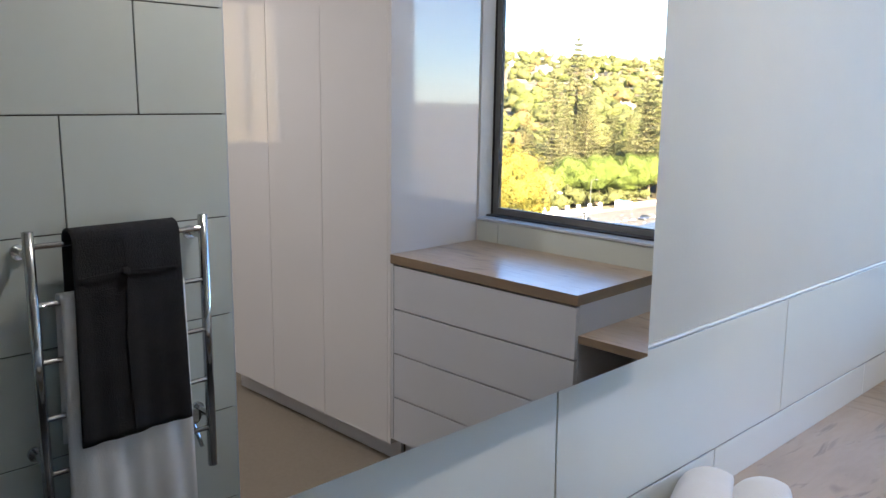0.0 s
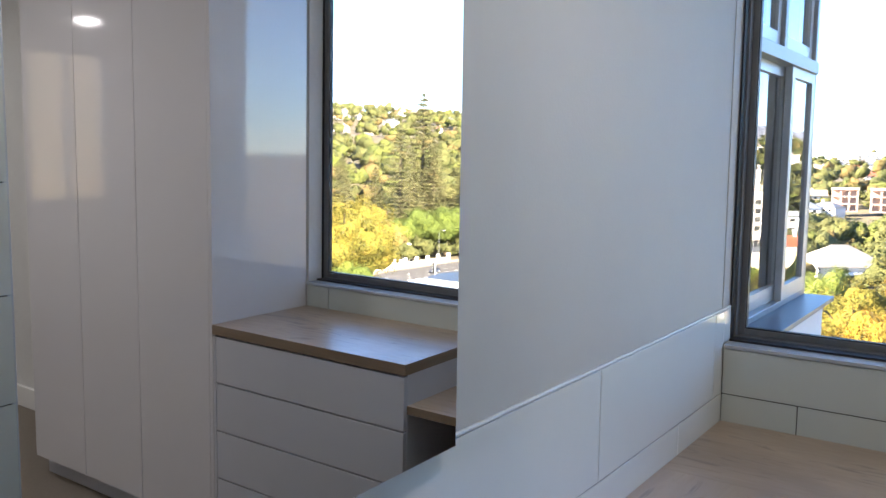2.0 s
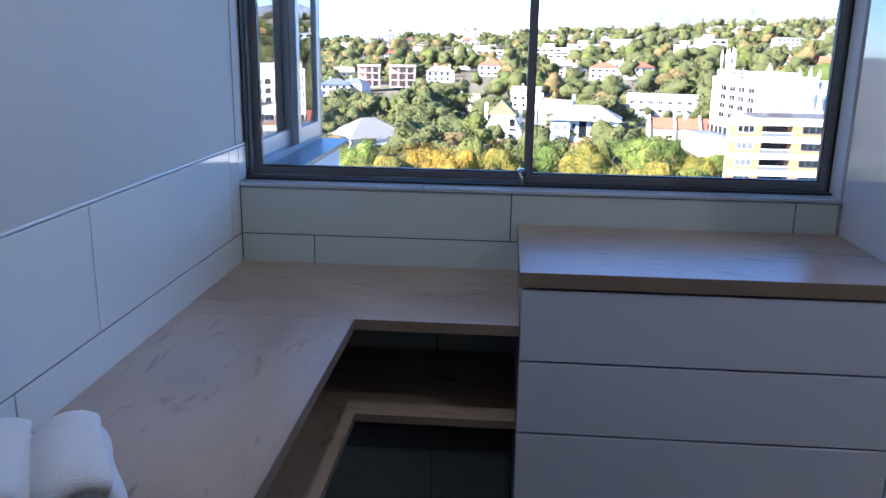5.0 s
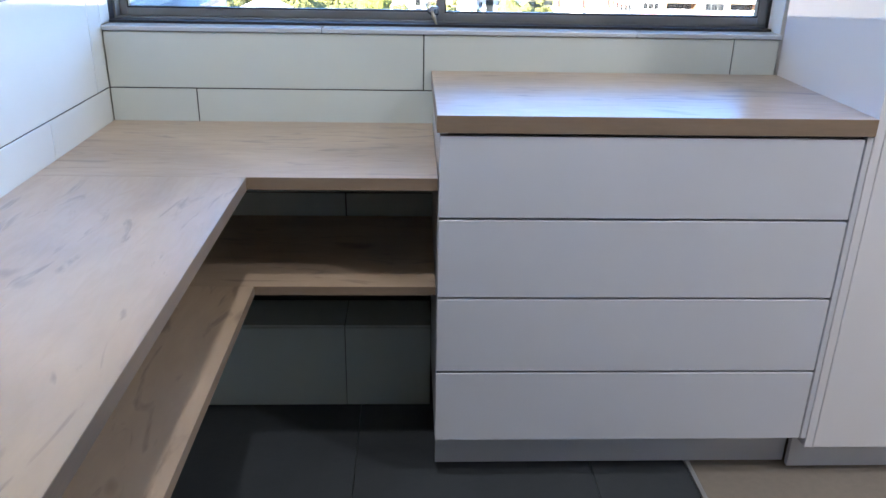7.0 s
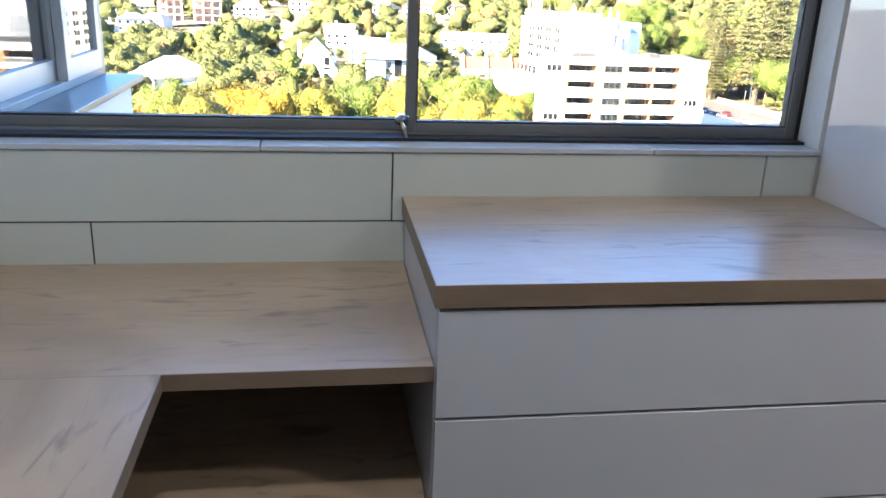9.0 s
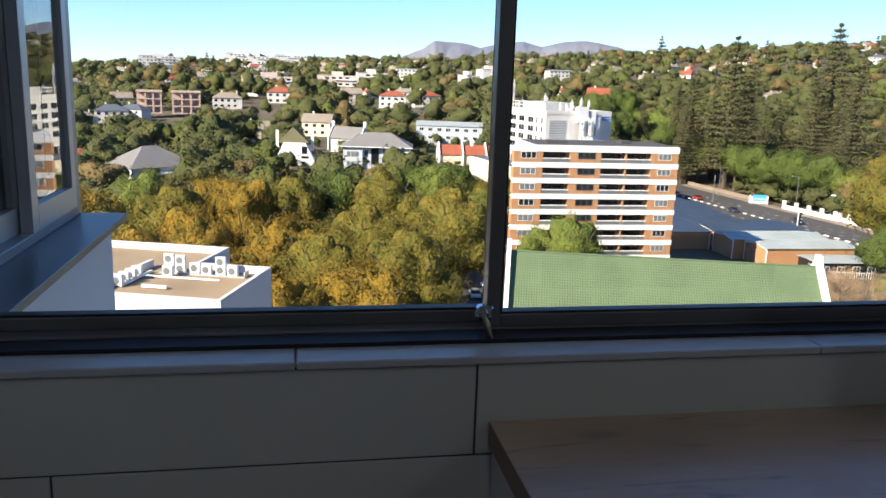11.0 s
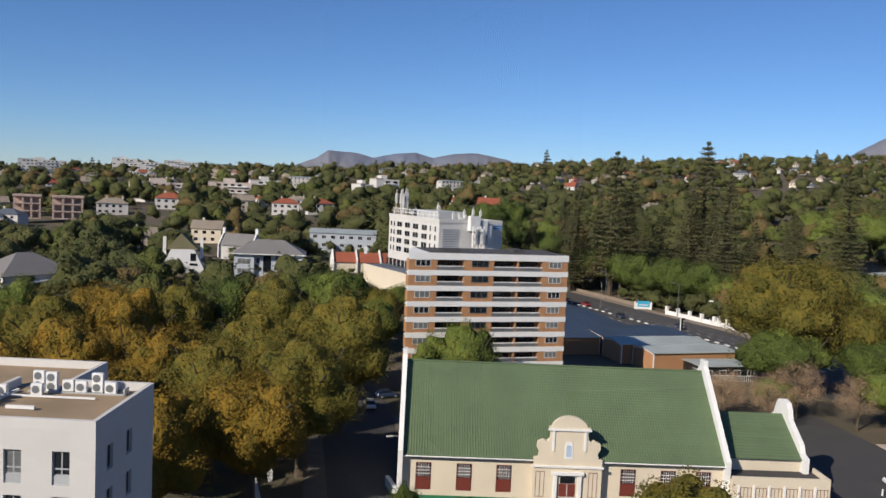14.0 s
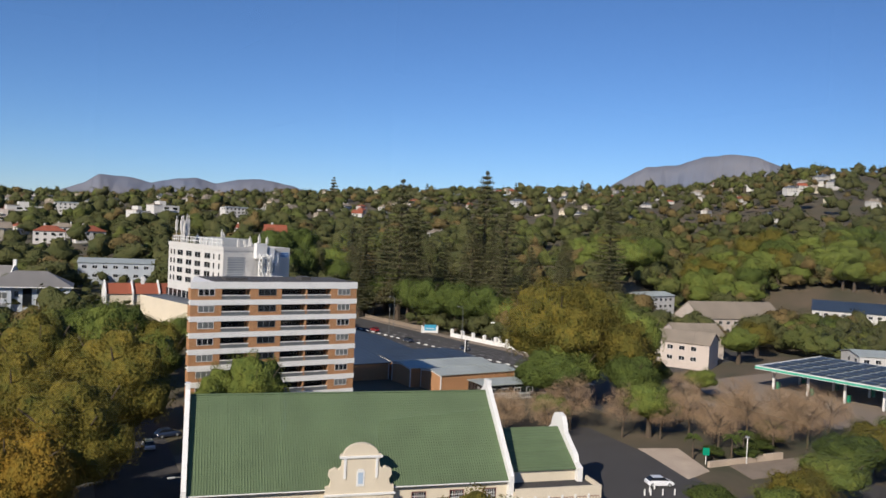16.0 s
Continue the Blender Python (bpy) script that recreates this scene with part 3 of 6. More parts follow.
M_METAL = mat("pale_sheet_metal", (0.43, 0.465, 0.44), 0.5, 0.2, vary=0.2, scale=0.15)
M_BLUER = mat("dark_blue_roof", (0.045, 0.065, 0.10), 0.5, 0.1, vary=0.25, scale=0.2)
M_FLATR = mat("sandy_roof_felt", (0.33, 0.24, 0.14), 0.95, vary=0.3, scale=0.3)
M_GREYW = mat("grey_plant", (0.35, 0.36, 0.36), 0.7, vary=0.15, scale=0.5, rand=0.2)
M_BARK = mat("bark", (0.10, 0.075, 0.05), 0.95, vary=0.4, scale=2, bump=0.5, bump_scale=6)
M_STEEL = mat("grey_post_steel", (0.20, 0.21, 0.21), 0.5, 0.5, vary=0.1)
# The blue of distant haze is mixed into the rock's own colour.
M_ROCK_HAZE = mat("haze_tinted_rock", (0.120, 0.142, 0.20), 0.95, vary=0.2, scale=0.004, second=(0.165, 0.165, 0.185))
M_BLUEP = mat("blue_sign_paint", (0.05, 0.16, 0.42), 0.6, vary=0.1, scale=0.5)
M_SHOPW = mat("faded_pinkish_wall", (0.54, 0.465, 0.405), 0.85, vary=0.15, scale=0.3)
M_MINT = mat("mint_green_fascia", (0.07, 0.40, 0.26), 0.4, vary=0.05)
M_SKYP = mat("sky_blue_sign_paint", (0.07, 0.36, 0.55), 0.5, vary=0.15, scale=0.6)
M_WALLB = mat("pale_blue_grey_wall", (0.42, 0.455, 0.49), 0.8, vary=0.1, scale=0.3)
M_PINKW = mat("unfinished_pink_concrete", (0.52, 0.39, 0.32), 0.9, vary=0.2, scale=0.3)
M_THATCH = mat("olive_thatch", (0.15, 0.135, 0.07), 0.95, vary=0.3, scale=0.6, bump=0.5, bump_scale=6)
M_SLATEW = mat("weathered_slate", (0.20, 0.19, 0.18), 0.7, vary=0.25, scale=0.3)
M_PALEBLUE = mat("pale_blue_sign_and_lit_pane", (0.40, 0.50, 0.62), 0.6, vary=0.1, scale=0.5)
M_GRN_TRIM = mat("green_fascia", (0.0, 0.22, 0.12), 0.5)


DENSE = {}


def leaf_mat(name, c1, c2, rand=0.12, scale=0.15):
    """Leaves that let some light through, and beside them the same leaves packed close inside the crown."""
    k = mat(name + "_packed", c1, 0.85, vary=0.3, scale=scale * 4, second=c2, rand=rand, spec=0.1, bump=1.0, bump_scale=1.5)
    for nd in k.node_tree.nodes:
        if nd.bl_idname == "ShaderNodeBump":
            nd.inputs["Distance"].default_value = 0.9
    m = mat(name, c1, 0.7, vary=0.3, scale=scale, second=c2, rand=rand, spec=0.12)
    nt = m.node_tree
    b, tr, mx = nt.nodes["Principled BSDF"], nt.nodes.new("ShaderNodeBsdfTranslucent"), nt.nodes.new("ShaderNodeMixShader")
    nt.links.new(b.inputs["Base Color"].links[0].from_socket, tr.inputs[0])
    mx.inputs[0].default_value = 0.14
    nt.links.new(b.outputs[0], mx.inputs[1])
    nt.links.new(tr.outputs[0], mx.inputs[2])
    nt.links.new(mx.outputs[0], nt.nodes["Material Output"].inputs[0])
    DENSE[m.name] = k
    return m


L_GOLD = leaf_mat("golden_plane_leaves", (0.265, 0.150, 0.016), (0.115, 0.100, 0.018))
L_OLIVE = leaf_mat("olive_leaves", (0.165, 0.124, 0.019), (0.062, 0.070, 0.015))
L_GREEN = leaf_mat("green_leaves", (0.088, 0.112, 0.022), (0.042, 0.060, 0.015))
L_LIME = leaf_mat("bright_green_leaves", (0.150, 0.168, 0.031), (0.078, 0.108, 0.024))
L_PINE = leaf_mat("pine_needles", (0.135, 0.128, 0.055), (0.075, 0.080, 0.034), 0.12, 0.06)
L_BARE = leaf_mat("thin_brown_leaves", (0.42, 0.29, 0.17), (0.28, 0.20, 0.12))
L_FAR = [leaf_mat("far_leaves", c, d, 0.12, 0.05) for c, d in (((0.050, 0.062, 0.022), (0.094, 0.092, 0.032)), ((0.106, 0.100, 0.035), (0.045, 0.058, 0.022)), ((0.165, 0.112, 0.044), (0.090, 0.080, 0.030)), ((0.118, 0.124, 0.030), (0.056, 0.074, 0.022)))]


def lerp_table(v, xs, ys):
    return float(np.interp(v, xs, ys))


def hill(x, y):
    d = math.hypot(x, y)
    az = math.degrees(math.atan2(x, y))
    if abs(az) > 150:
        return G
    el = lerp_table(az, [-150, -60, -16, -4, 7, 21, 33, 41, 49, 56, 64, 76, 130, 150], [-1, -0.6, -0.45, 0.3, 0.65, 1.45, 2.35, 2.65, 3.05, 4.4, 4.6, 8.5, 8.5, -1])
    top = 1.5 + 1400 * math.tan(radians(el))
    d0 = lerp_table(az, [10, 22, 27, 36, 46, 50], [170, 225, 345, 345, 310, 400])
    s = max(0.0, min(1.0, (d - d0) / (1400 - d0)))
    if d > 1400:
        top -= (d - 1400) * 0.03
    return G + (top - G) * s ** 0.75


def ground_sheet():
    rad = [8, 30, 60, 90, 120, 150, 180, 210, 240, 270, 300, 340, 380, 430, 500, 580, 680, 800, 950, 1100, 1250, 1400, 1700, 2400, 4800]
    n = 180
    verts, faces = [], []
    for r in rad:
        for k in range(n):
            x, y = r * math.sin(k * math.tau / n), r * math.cos(k * math.tau / n)
            w = noise.noise(Vector((x * 0.012, y * 0.012, 0))) * min(8.0, max(0.0, (r - 345) * 0.03))
            verts.append((x, y, hill(x, y) + w))
    for i in range(len(rad) - 1):
        for k in range(n):
            k2 = (k + 1) % n
            faces.append((i * n + k, i * n + k2, (i + 1) * n + k2, (i + 1) * n + k))
    faces.append(tuple(range(n))[::-1])
    me = bpy.data.meshes.new("ground")
    me.from_pydata(verts, [], faces)
    bm = bmesh.new()
    bm.from_mesh(me)
    bmesh.ops.recalc_face_normals(bm, faces=bm.faces)
    bpy.data.meshes.remove(me)
    if sum(f.normal.z for f in bm.faces) < 0:
        bmesh.ops.reverse_faces(bm, faces=bm.faces)
    return tagged(part("ground", bm, M_GROUND), kind="structure")


ground_sheet()


def strip(name, outline, z0, z1, material, kind="structure"):
    return tagged(part(name, slab(outline, z0, z1), material), kind=kind)


# streets: the shaded side street, the main road, the forecourt and the parking
strip("road", [(13, 60), (24, 60), (34, 128), (37, 152), (27, 152), (22, 128)], G - 0.2, G + 0.04, M_ASPHALT)
strip("pavement", [(24, 60), (27, 60), (37, 128), (34, 128)], G - 0.2, G + 0.16, M_PATH)
strip("pavement", [(9.5, 60), (13, 60), (22, 128), (19.5, 128)], G - 0.2, G + 0.16, M_PATH)
strip("road", [(27, 60), (130, 60), (130, 74), (27, 78)], G - 0.2, G + 0.05, M_ASPHALT)
strip("road", [(124, 120), (152, 112), (154, 200), (150, 240), (146, 290), (130, 290), (126, 200)], G - 0.2, G + 0.06, M_ASPHALT)
strip("pavement", [(152, 112), (156, 112), (158, 200), (153.5, 240), (149, 290), (146, 290), (150, 240), (154, 200)], G - 0.2, G + 0.18, M_CONC)
strip("road", [(160, 150), (240, 168), (238, 182), (161, 168)], G - 0.2, G + 0.05, M_ASPHALT)
strip("pavement", [(103, 84.5), (110, 86), (116, 98), (109, 101)], G - 0.2, G + 0.09, M_PAVE)
strip("car_park", [(80, 76), (101, 72), (107, 92), (111, 116), (97, 122), (84, 112)], G - 0.2, G + 0.07, M_ASPHALT)
strip("petrol_forecourt", [(160, 90), (240, 92), (240, 145), (165, 142)], G - 0.2, G + 0.08, M_CONC)
strip("pavement", [(113, 80), (150, 76), (152, 82), (116, 87)], G - 0.2, G + 0.10, M_CONC)
bmk, bmw = bmesh.new(), bmesh.new()
for i in range(62):
    y = 148 + i * 1.9
    x = 139 - 0.102 * (y - 181)
    add_box(bmk if i % 2 else bmw, (x - 0.35, y, G + 0.06), (x + 0.35, y + 1.8, G + 0.32))
tagged(part("median_kerb", bmw, M_ROADW), kind="structure")
tagged(part("median_kerb", bmk, M_ASPHALT), kind="structure")
bmw = bmesh.new()
for off in (-6.0, 4.2, 8.4):
    for i in range(24):
        y = 150 + i * 4.5
        x = 139 - 0.102 * (y - 181) + off
        add_box(bmw, (x, y, G + 0.06), (x + 0.16, y + 2.0, G + 0.075))
tagged(part("lane_marking", bmw, M_ROADW), kind="structure")


# ---- buildings ----
def win_part(parent, x, z, w, h, y=0.0, depth=0.12, material=None, frame_mat=None, bars=1, name="window"):
    """A window in a wall facing -y: frame, glass, a sill."""
    f = boxes(((x, y - 0.005, z), (x + 0.08, y + depth, z + h)), ((x + w - 0.08, y - 0.005, z), (x + w, y + depth, z + h)), ((x + 0.08, y - 0.005, z), (x + w - 0.08, y + depth, z + 0.08)), ((x + 0.08, y - 0.005, z + h - 0.08), (x + w - 0.08, y + depth, z + h)))
    for b in range(bars):
        xx = x + w * (b + 1) / (bars + 1)
        add_box(f, (xx - 0.04, y - 0.002, z + 0.08), (xx + 0.04, y + depth, z + h - 0.08))
    o = part(name, f, frame_mat or M_SLAB, parent)
    part("pane", box((x + 0.08, y + 0.01, z + 0.08), (x + w - 0.08, y + 0.04, z + h - 0.08)), material or M_WINDK, o)
    return o


def frame_m(x, y, angle):
    return pose(x, y, G, 0, 0, angle)


# our own tower, below and above the flat
tagged(part("tower_wall", boxes(((-9.0, -20.0, G - 0.5), (6.8, 0.20, -0.31)), ((-9.0, -20.0, CEIL + 0.21), (6.8, 0.20, 12.0))), M_RENDER), kind="structure")


def hall():
    """The old hall with the green roof: 40 m long, Dutch gable in the middle of its front."""
    L, D, EV, RG = 40.2, 20.6, 6.0, 15.5
    t = thing("town_hall", frame_m(25.9, 92.1, -15.9), "cream single-storey hall with a green tiled roof and a curved gable", "building")
    part("wall", boxes(((0, 0.6, 0.9), (L, D - 0.6, EV + 0.2)), ((0, 0.5, EV - 0.25), (L, 0.6, EV))), M_CREAM, t)
    part("plinth", box((-0.05, 0.5, 0), (L + 0.05, D, 0.9)), M_GREENP, t)
    # roof courses, each lapped over the next
    n = 34
    for s, nm in ((0, "roof"), (1, "roof")):
        bm = bmesh.new()
        for i in range(n):
            y0, y1 = D / 2 * i / n, D / 2 * (i + 1) / n
            z0, z1 = EV + (RG - EV) * i / n, EV + (RG - EV) * (i + 1) / n
            if s:
                y0, y1 = D - y0, D - y1
            v = [bm.verts.new(p) for p in ((0.25, y0, z0 + 0.06), (L - 0.25, y0, z0 + 0.06), (L - 0.25, y1, z1 - 0.01), (0.25, y1, z1 - 0.01), (0.25, y0, z0 - 0.1), (L - 0.25, y0, z0 - 0.1))]
            bm.faces.new(v[:4] if not s else v[:4][::-1])
            bm.faces.new((v[4], v[5], v[1], v[0]) if not s else (v[0], v[1], v[5], v[4]))
        part(nm, bm, M_GREENT, t)
    # raised rows of round tile along the slope
    bm = bmesh.new()
    m = int((L - 1) / 0.33)
    for i in range(m):
        x = 0.5 + i * 0.33
        a = [bm.verts.new(p) for p in ((x - 0.08, 0.0, EV + 0.06), (x, 0.0, EV + 0.13), (x + 0.08, 0.0, EV + 0.06), (x - 0.08, D / 2, RG), (x, D / 2, RG + 0.07), (x + 0.08, D / 2, RG))]
        bm.faces.new((a[0], a[1], a[4], a[3]))
        bm.faces.new((a[1], a[2], a[5], a[4]))
    tagged(part("roof_rolls", bm, M_GREENT, t), kind="stuff")
    part("ridge_cap", box((0.2, D / 2 - 0.15, RG - 0.05), (L - 0.2, D / 2 + 0.15, RG + 0.15), 0.05), M_GREENT, t)
    part("gutter", box((0.2, -0.15, EV - 0.12), (L - 0.2, 0.0, EV + 0.02), 0.03), M_SLAB, t)
    for x in (-0.35, L - 0.25):
        bm = bmesh.new()
        pr = [(-0.4, EV - 0.3), (-0.4, EV + 0.7), (D / 2 - 0.7, RG + 0.85), (D / 2 - 0.7, RG + 1.6), (D / 2 + 0.7, RG + 1.6), (D / 2 + 0.7, RG + 0.85), (D + 0.4, EV + 0.7), (D + 0.4, EV - 0.3)]
        lo = [bm.verts.new((x, a, b)) for a, b in pr + [(D + 0.4, 0.0), (-0.4, 0.0)]]
        hi = [bm.verts.new((x + 0.6, a, b)) for a, b in pr + [(D + 0.4, 0.0), (-0.4, 0.0)]]
        bm.faces.new(lo[::-1]), bm.faces.new(hi)
        for i in range(len(lo)):
            j = (i + 1) % len(lo)
            bm.faces.new((lo[i], lo[j], hi[j], hi[i]))
        bmesh.ops.recalc_face_normals(bm, faces=bm.faces)
        part("end_gable", bm, M_SLAB, t)
    # curved centre gable
    cx = 20.4
    half = [(4.2, 5.4), (4.2, 6.4), (3.7, 6.5), (3.55, 7.2), (3.9, 7.7), (3.8, 8.4), (3.1, 8.7), (2.7, 8.5), (2.35, 8.8), (2.25, 9.6), (2.5, 9.9), (2.5, 10.3), (2.2, 10.3), (1.9, 10.9), (1.3, 11.35), (0.6, 11.6), (0, 11.65)]
    pr = [(cx + a, b) for a, b in half] + [(cx - a, b) for a, b in half[-2::-1]]
    bm = bmesh.new()
    lo = [bm.verts.new((a, -0.5, b)) for a, b in pr]
    hi = [bm.verts.new((a, 0.15, b)) for a, b in pr]
    bm.faces.new(lo), bm.faces.new(hi[::-1])
    for i in range(len(lo)):
        j = (i + 1) % len(lo)
        bm.faces.new((lo[i], lo[j], hi[j], hi[i]))
    bmesh.ops.recalc_face_normals(bm, faces=bm.faces)
    gb = part("gable", bm, M_CREAM, t)
    part("gable_bay", box((cx - 4.2, -0.5, 0.0), (cx + 4.2, 0.55, 5.4)), M_CREAM, t)
    part("cornice", boxes(((cx - 2.65, -0.7, 9.9), (cx + 2.65, -0.5, 10.15)), ((cx - 4.4, -0.7, 5.3), (cx + 4.4, -0.5, 5.55)), ((cx - 2.1, -0.62, 7.4), (cx - 1.8, -0.5, 9.9)), ((cx + 1.8, -0.62, 7.4), (cx + 2.1, -0.5, 9.9))), M_SLAB, t)
    part("gable_window", boxes(((cx - 0.5, -0.56, 6.4), (cx + 0.5, -0.5, 8.3)), ((cx - 0.35, -0.56, 8.3), (cx + 0.35, -0.5, 8.55))), M_SLAB, t)
    # Pale colour gives this pane the bright light it catches.
    part("gable_pane", box((cx - 0.3, -0.58, 6.7), (cx + 0.3, -0.565, 8.1)), M_PALEBLUE, t)
    for x in (1.9, 6.9, 11.8, 27.2, 32.2, 36.6):
        wn = win_part(t, x, 1.6, 1.9, 3.4, 0.58, 0.1, M_WINDK, M_REDDOOR, 2)
        part("glazing_bar", boxes(*[((x + 0.1, 0.52, z), (x + 1.8, 0.56, z + 0.06)) for z in (3.6, 4.0, 4.4)], *[((x + 0.36 + 0.29 * k, 0.505, 3.25), (x + 0.41 + 0.29 * k, 0.515, 4.9)) for k in range(5)]), M_SLAB, wn)
        part("panel", box((x + 0.1, 0.52, 1.7), (x + 1.8, 0.57, 3.2)), M_REDDOOR, t)
    for x in (16.5, 23.0):
        win_part(t, x, 1.6, 1.1, 3.2, -0.5, 0.1, M_WINDK, M_REDDOOR, 1)
    dr = part("door", box((cx - 1.0, -0.56, 0.3), (cx + 1.0, -0.5, 3.3)), M_REDDOOR, t)
    part("door_light", box((cx - 0.9, -0.6, 3.4), (cx + 0.9, -0.5, 4.2)), M_WINDK, t)
    for x in (-1.5, 1.5):
        part("pilaster", box((cx + x - 0.25, -0.78, 0.0), (cx + x + 0.25, -0.5, 4.4), 0.04), M_SLAB, t)
    part("entablature", box((cx - 2.0, -0.88, 4.4), (cx + 2.0, -0.5, 4.85), 0.05), M_SLAB, t)
    part("door_rail", boxes(((cx - 0.03, -0.62, 0.3), (cx + 0.03, -0.56, 3.3)), ((cx - 1.0, -0.62, 1.6), (cx - 0.03, -0.56, 1.7)), ((cx + 0.03, -0.62, 1.6), (cx + 1.0, -0.56, 1.7))), M_SLAB, dr)
    # side wing
    part("wing_wall", boxes(((L + 0.3, 3.0, 0), (L + 11, 16, 6.2)), ((L + 0.3, -1.2, 0), (L + 12.5, 3.0, 4.6)), ((L + 0.3, -1.2, 4.6), (L + 12.5, -0.9, 5.2)), ((L + 12.2, -0.9, 4.6), (L + 12.5, 3.0, 5.2))), M_CREAM, t)
    part("wing_terrace", box((L + 0.5, -0.8, 4.61), (L + 12.1, 2.9, 4.7)), M_ASPHALT, t)
    bm = bmesh.new()
    for i in range(16):
        y0, y1, z0, z1 = 2.6 + 6.5 * i / 16, 2.6 + 6.5 * (i + 1) / 16, 6.3 + 4.2 * i / 16, 6.3 + 4.2 * (i + 1) / 16
        v = [bm.verts.new(p) for p in ((L + 0.4, y0, z0 + 0.06), (L + 10.6, y0, z0 + 0.06), (L + 10.6, y1, z1), (L + 0.4, y1, z1), (L + 0.4, y0, z0 - 0.06), (L + 10.6, y0, z0 - 0.06))]
        bm.faces.new(v[:4]), bm.faces.new((v[4], v[5], v[1], v[0]))
    v = [bm.verts.new(p) for p in ((L + 0.4, 9.1, 10.5), (L + 10.6, 9.1, 10.5), (L + 10.6, 16, 6.2), (L + 0.4, 16, 6.2))]
    bm.faces.new(v)
    part("wing_roof", bm, M_GREENT, t)
    half = [(7.2, 0.0), (7.2, 6.6), (6.0, 7.0), (5.6, 8.0), (4.6, 8.6), (3.4, 9.4), (2.2, 10.2), (1.8, 11.4), (1.2, 12.2), (0, 12.5)]
    pr = [(9.2 + a, b) for a, b in half] + [(9.2 - a, b) for a, b in half[-2::-1]]
    bm = bmesh.new()
    lo = [bm.verts.new((L + 10.6, a, b)) for a, b in pr]
    hi = [bm.verts.new((L + 11.3, a, b)) for a, b in pr]
    bm.faces.new(lo), bm.faces.new(hi[::-1])
    for i in range(len(lo)):
        j = (i + 1) % len(lo)
        bm.faces.new((lo[i], lo[j], hi[j], hi[i]))
    bmesh.ops.recalc_face_normals(bm, faces=bm.faces)
    part("wing_gable", bm, M_SLAB, t)
    for i in range(6):
        part("wing_column", box((L + 1.0 + i * 1.9, -1.35, 0.4), (L + 1.25 + i * 1.9, -1.2, 4.2)), M_SLAB, t)
        win_part(t, L + 1.35 + i * 1.9, 1.0, 1.4, 2.9, -1.2, 0.05, M_WINDK, M_REDDOOR, 2)


def brick_block():
    """Eight storeys of orange brick, white slab bands and deep balconies."""
    W, D, S = 32.0, 12.5, 2.93
    t = thing("apartment_block", frame_m(39.6, 142.0, -1.2), "eight-storey orange brick apartment block with white balcony bands", "building")
    n = 9
    top = -10.5 - G
    part("core", slab([(0.5, 1.9), (W - 0.2, 1.9), (W - 0.2, D), (3.6, D)], 0, top - 0.9), M_BRICK, t)
    part("roof_slab", slab([(-0.1, -0.1), (W + 0.1, -0.1), (W + 0.1, D + 0.1), (3.7, D + 0.1)], top - 1.2, top), M_SLAB, t)
    part("roof_deck", boxes(((4.2, 0.6, top), (W - 0.6, D - 0.6, top + 0.12)), ((7, 3, top), (11, 6, top + 0.5)), ((22, 4, top), (24, 7, top + 0.7))), M_ASPHALT, t)
    piers = ((0, 5.5, 1.3, 2.9), (10.7, 16.7, 1.5, 3.4), (26.6, 32.0, 1.4, 2.6))
    for i in range(n):
        z0 = top - 1.2 - S * (i + 1) + 0.95
        z1 = top - 1.2 - S * i
        if z0 < 0:
            break
        if i:
            part("slab_band", box((-0.1, -0.1, z1), (W + 0.1, 0.45, z1 + 0.95)), M_SLAB, t)
            part("floor_slab", box((0, 0.45, z1 + 0.3), (W, 2.0, z1 + 0.5)), M_SLAB, t)
        for x0, x1, wx, ww in piers:
            part("brick_pier", box((x0, 0.0, z0), (x1, 1.9, z1)), M_BRICK, t)
            win_part(t, x0 + wx, z1 - 1.28, ww, 1.26, -0.06, 0.05, M_WINDK if x0 == 10.7 or (i * 5 + int(x0)) % 3 == 0 else M_CURT, M_STEEL if x0 == 10.7 else M_SLAB, 2)
        for x0, x1 in ((5.5, 10.7), (16.7, 21.5), (21.8, 26.6)):
            part("balcony_front", box((x0, 0.10, z0), (x1, 0.18, z0 + 0.62)), M_STEEL, t)
            part("balcony_rail", box((x0, 0.02, z0 + 0.68), (x1, 0.22, z0 + 0.84)), M_SLAB, t)
            w = part("balcony_door", box((x0 + 0.3, 1.80, z0 + 0.1), (x1 - 0.3, 1.89, z1 - 0.25)), M_WINDK, t)
        part("balcony_divider", box((21.5, 0.1, z0), (21.8, 1.9, z1)), M_BRICK, t)


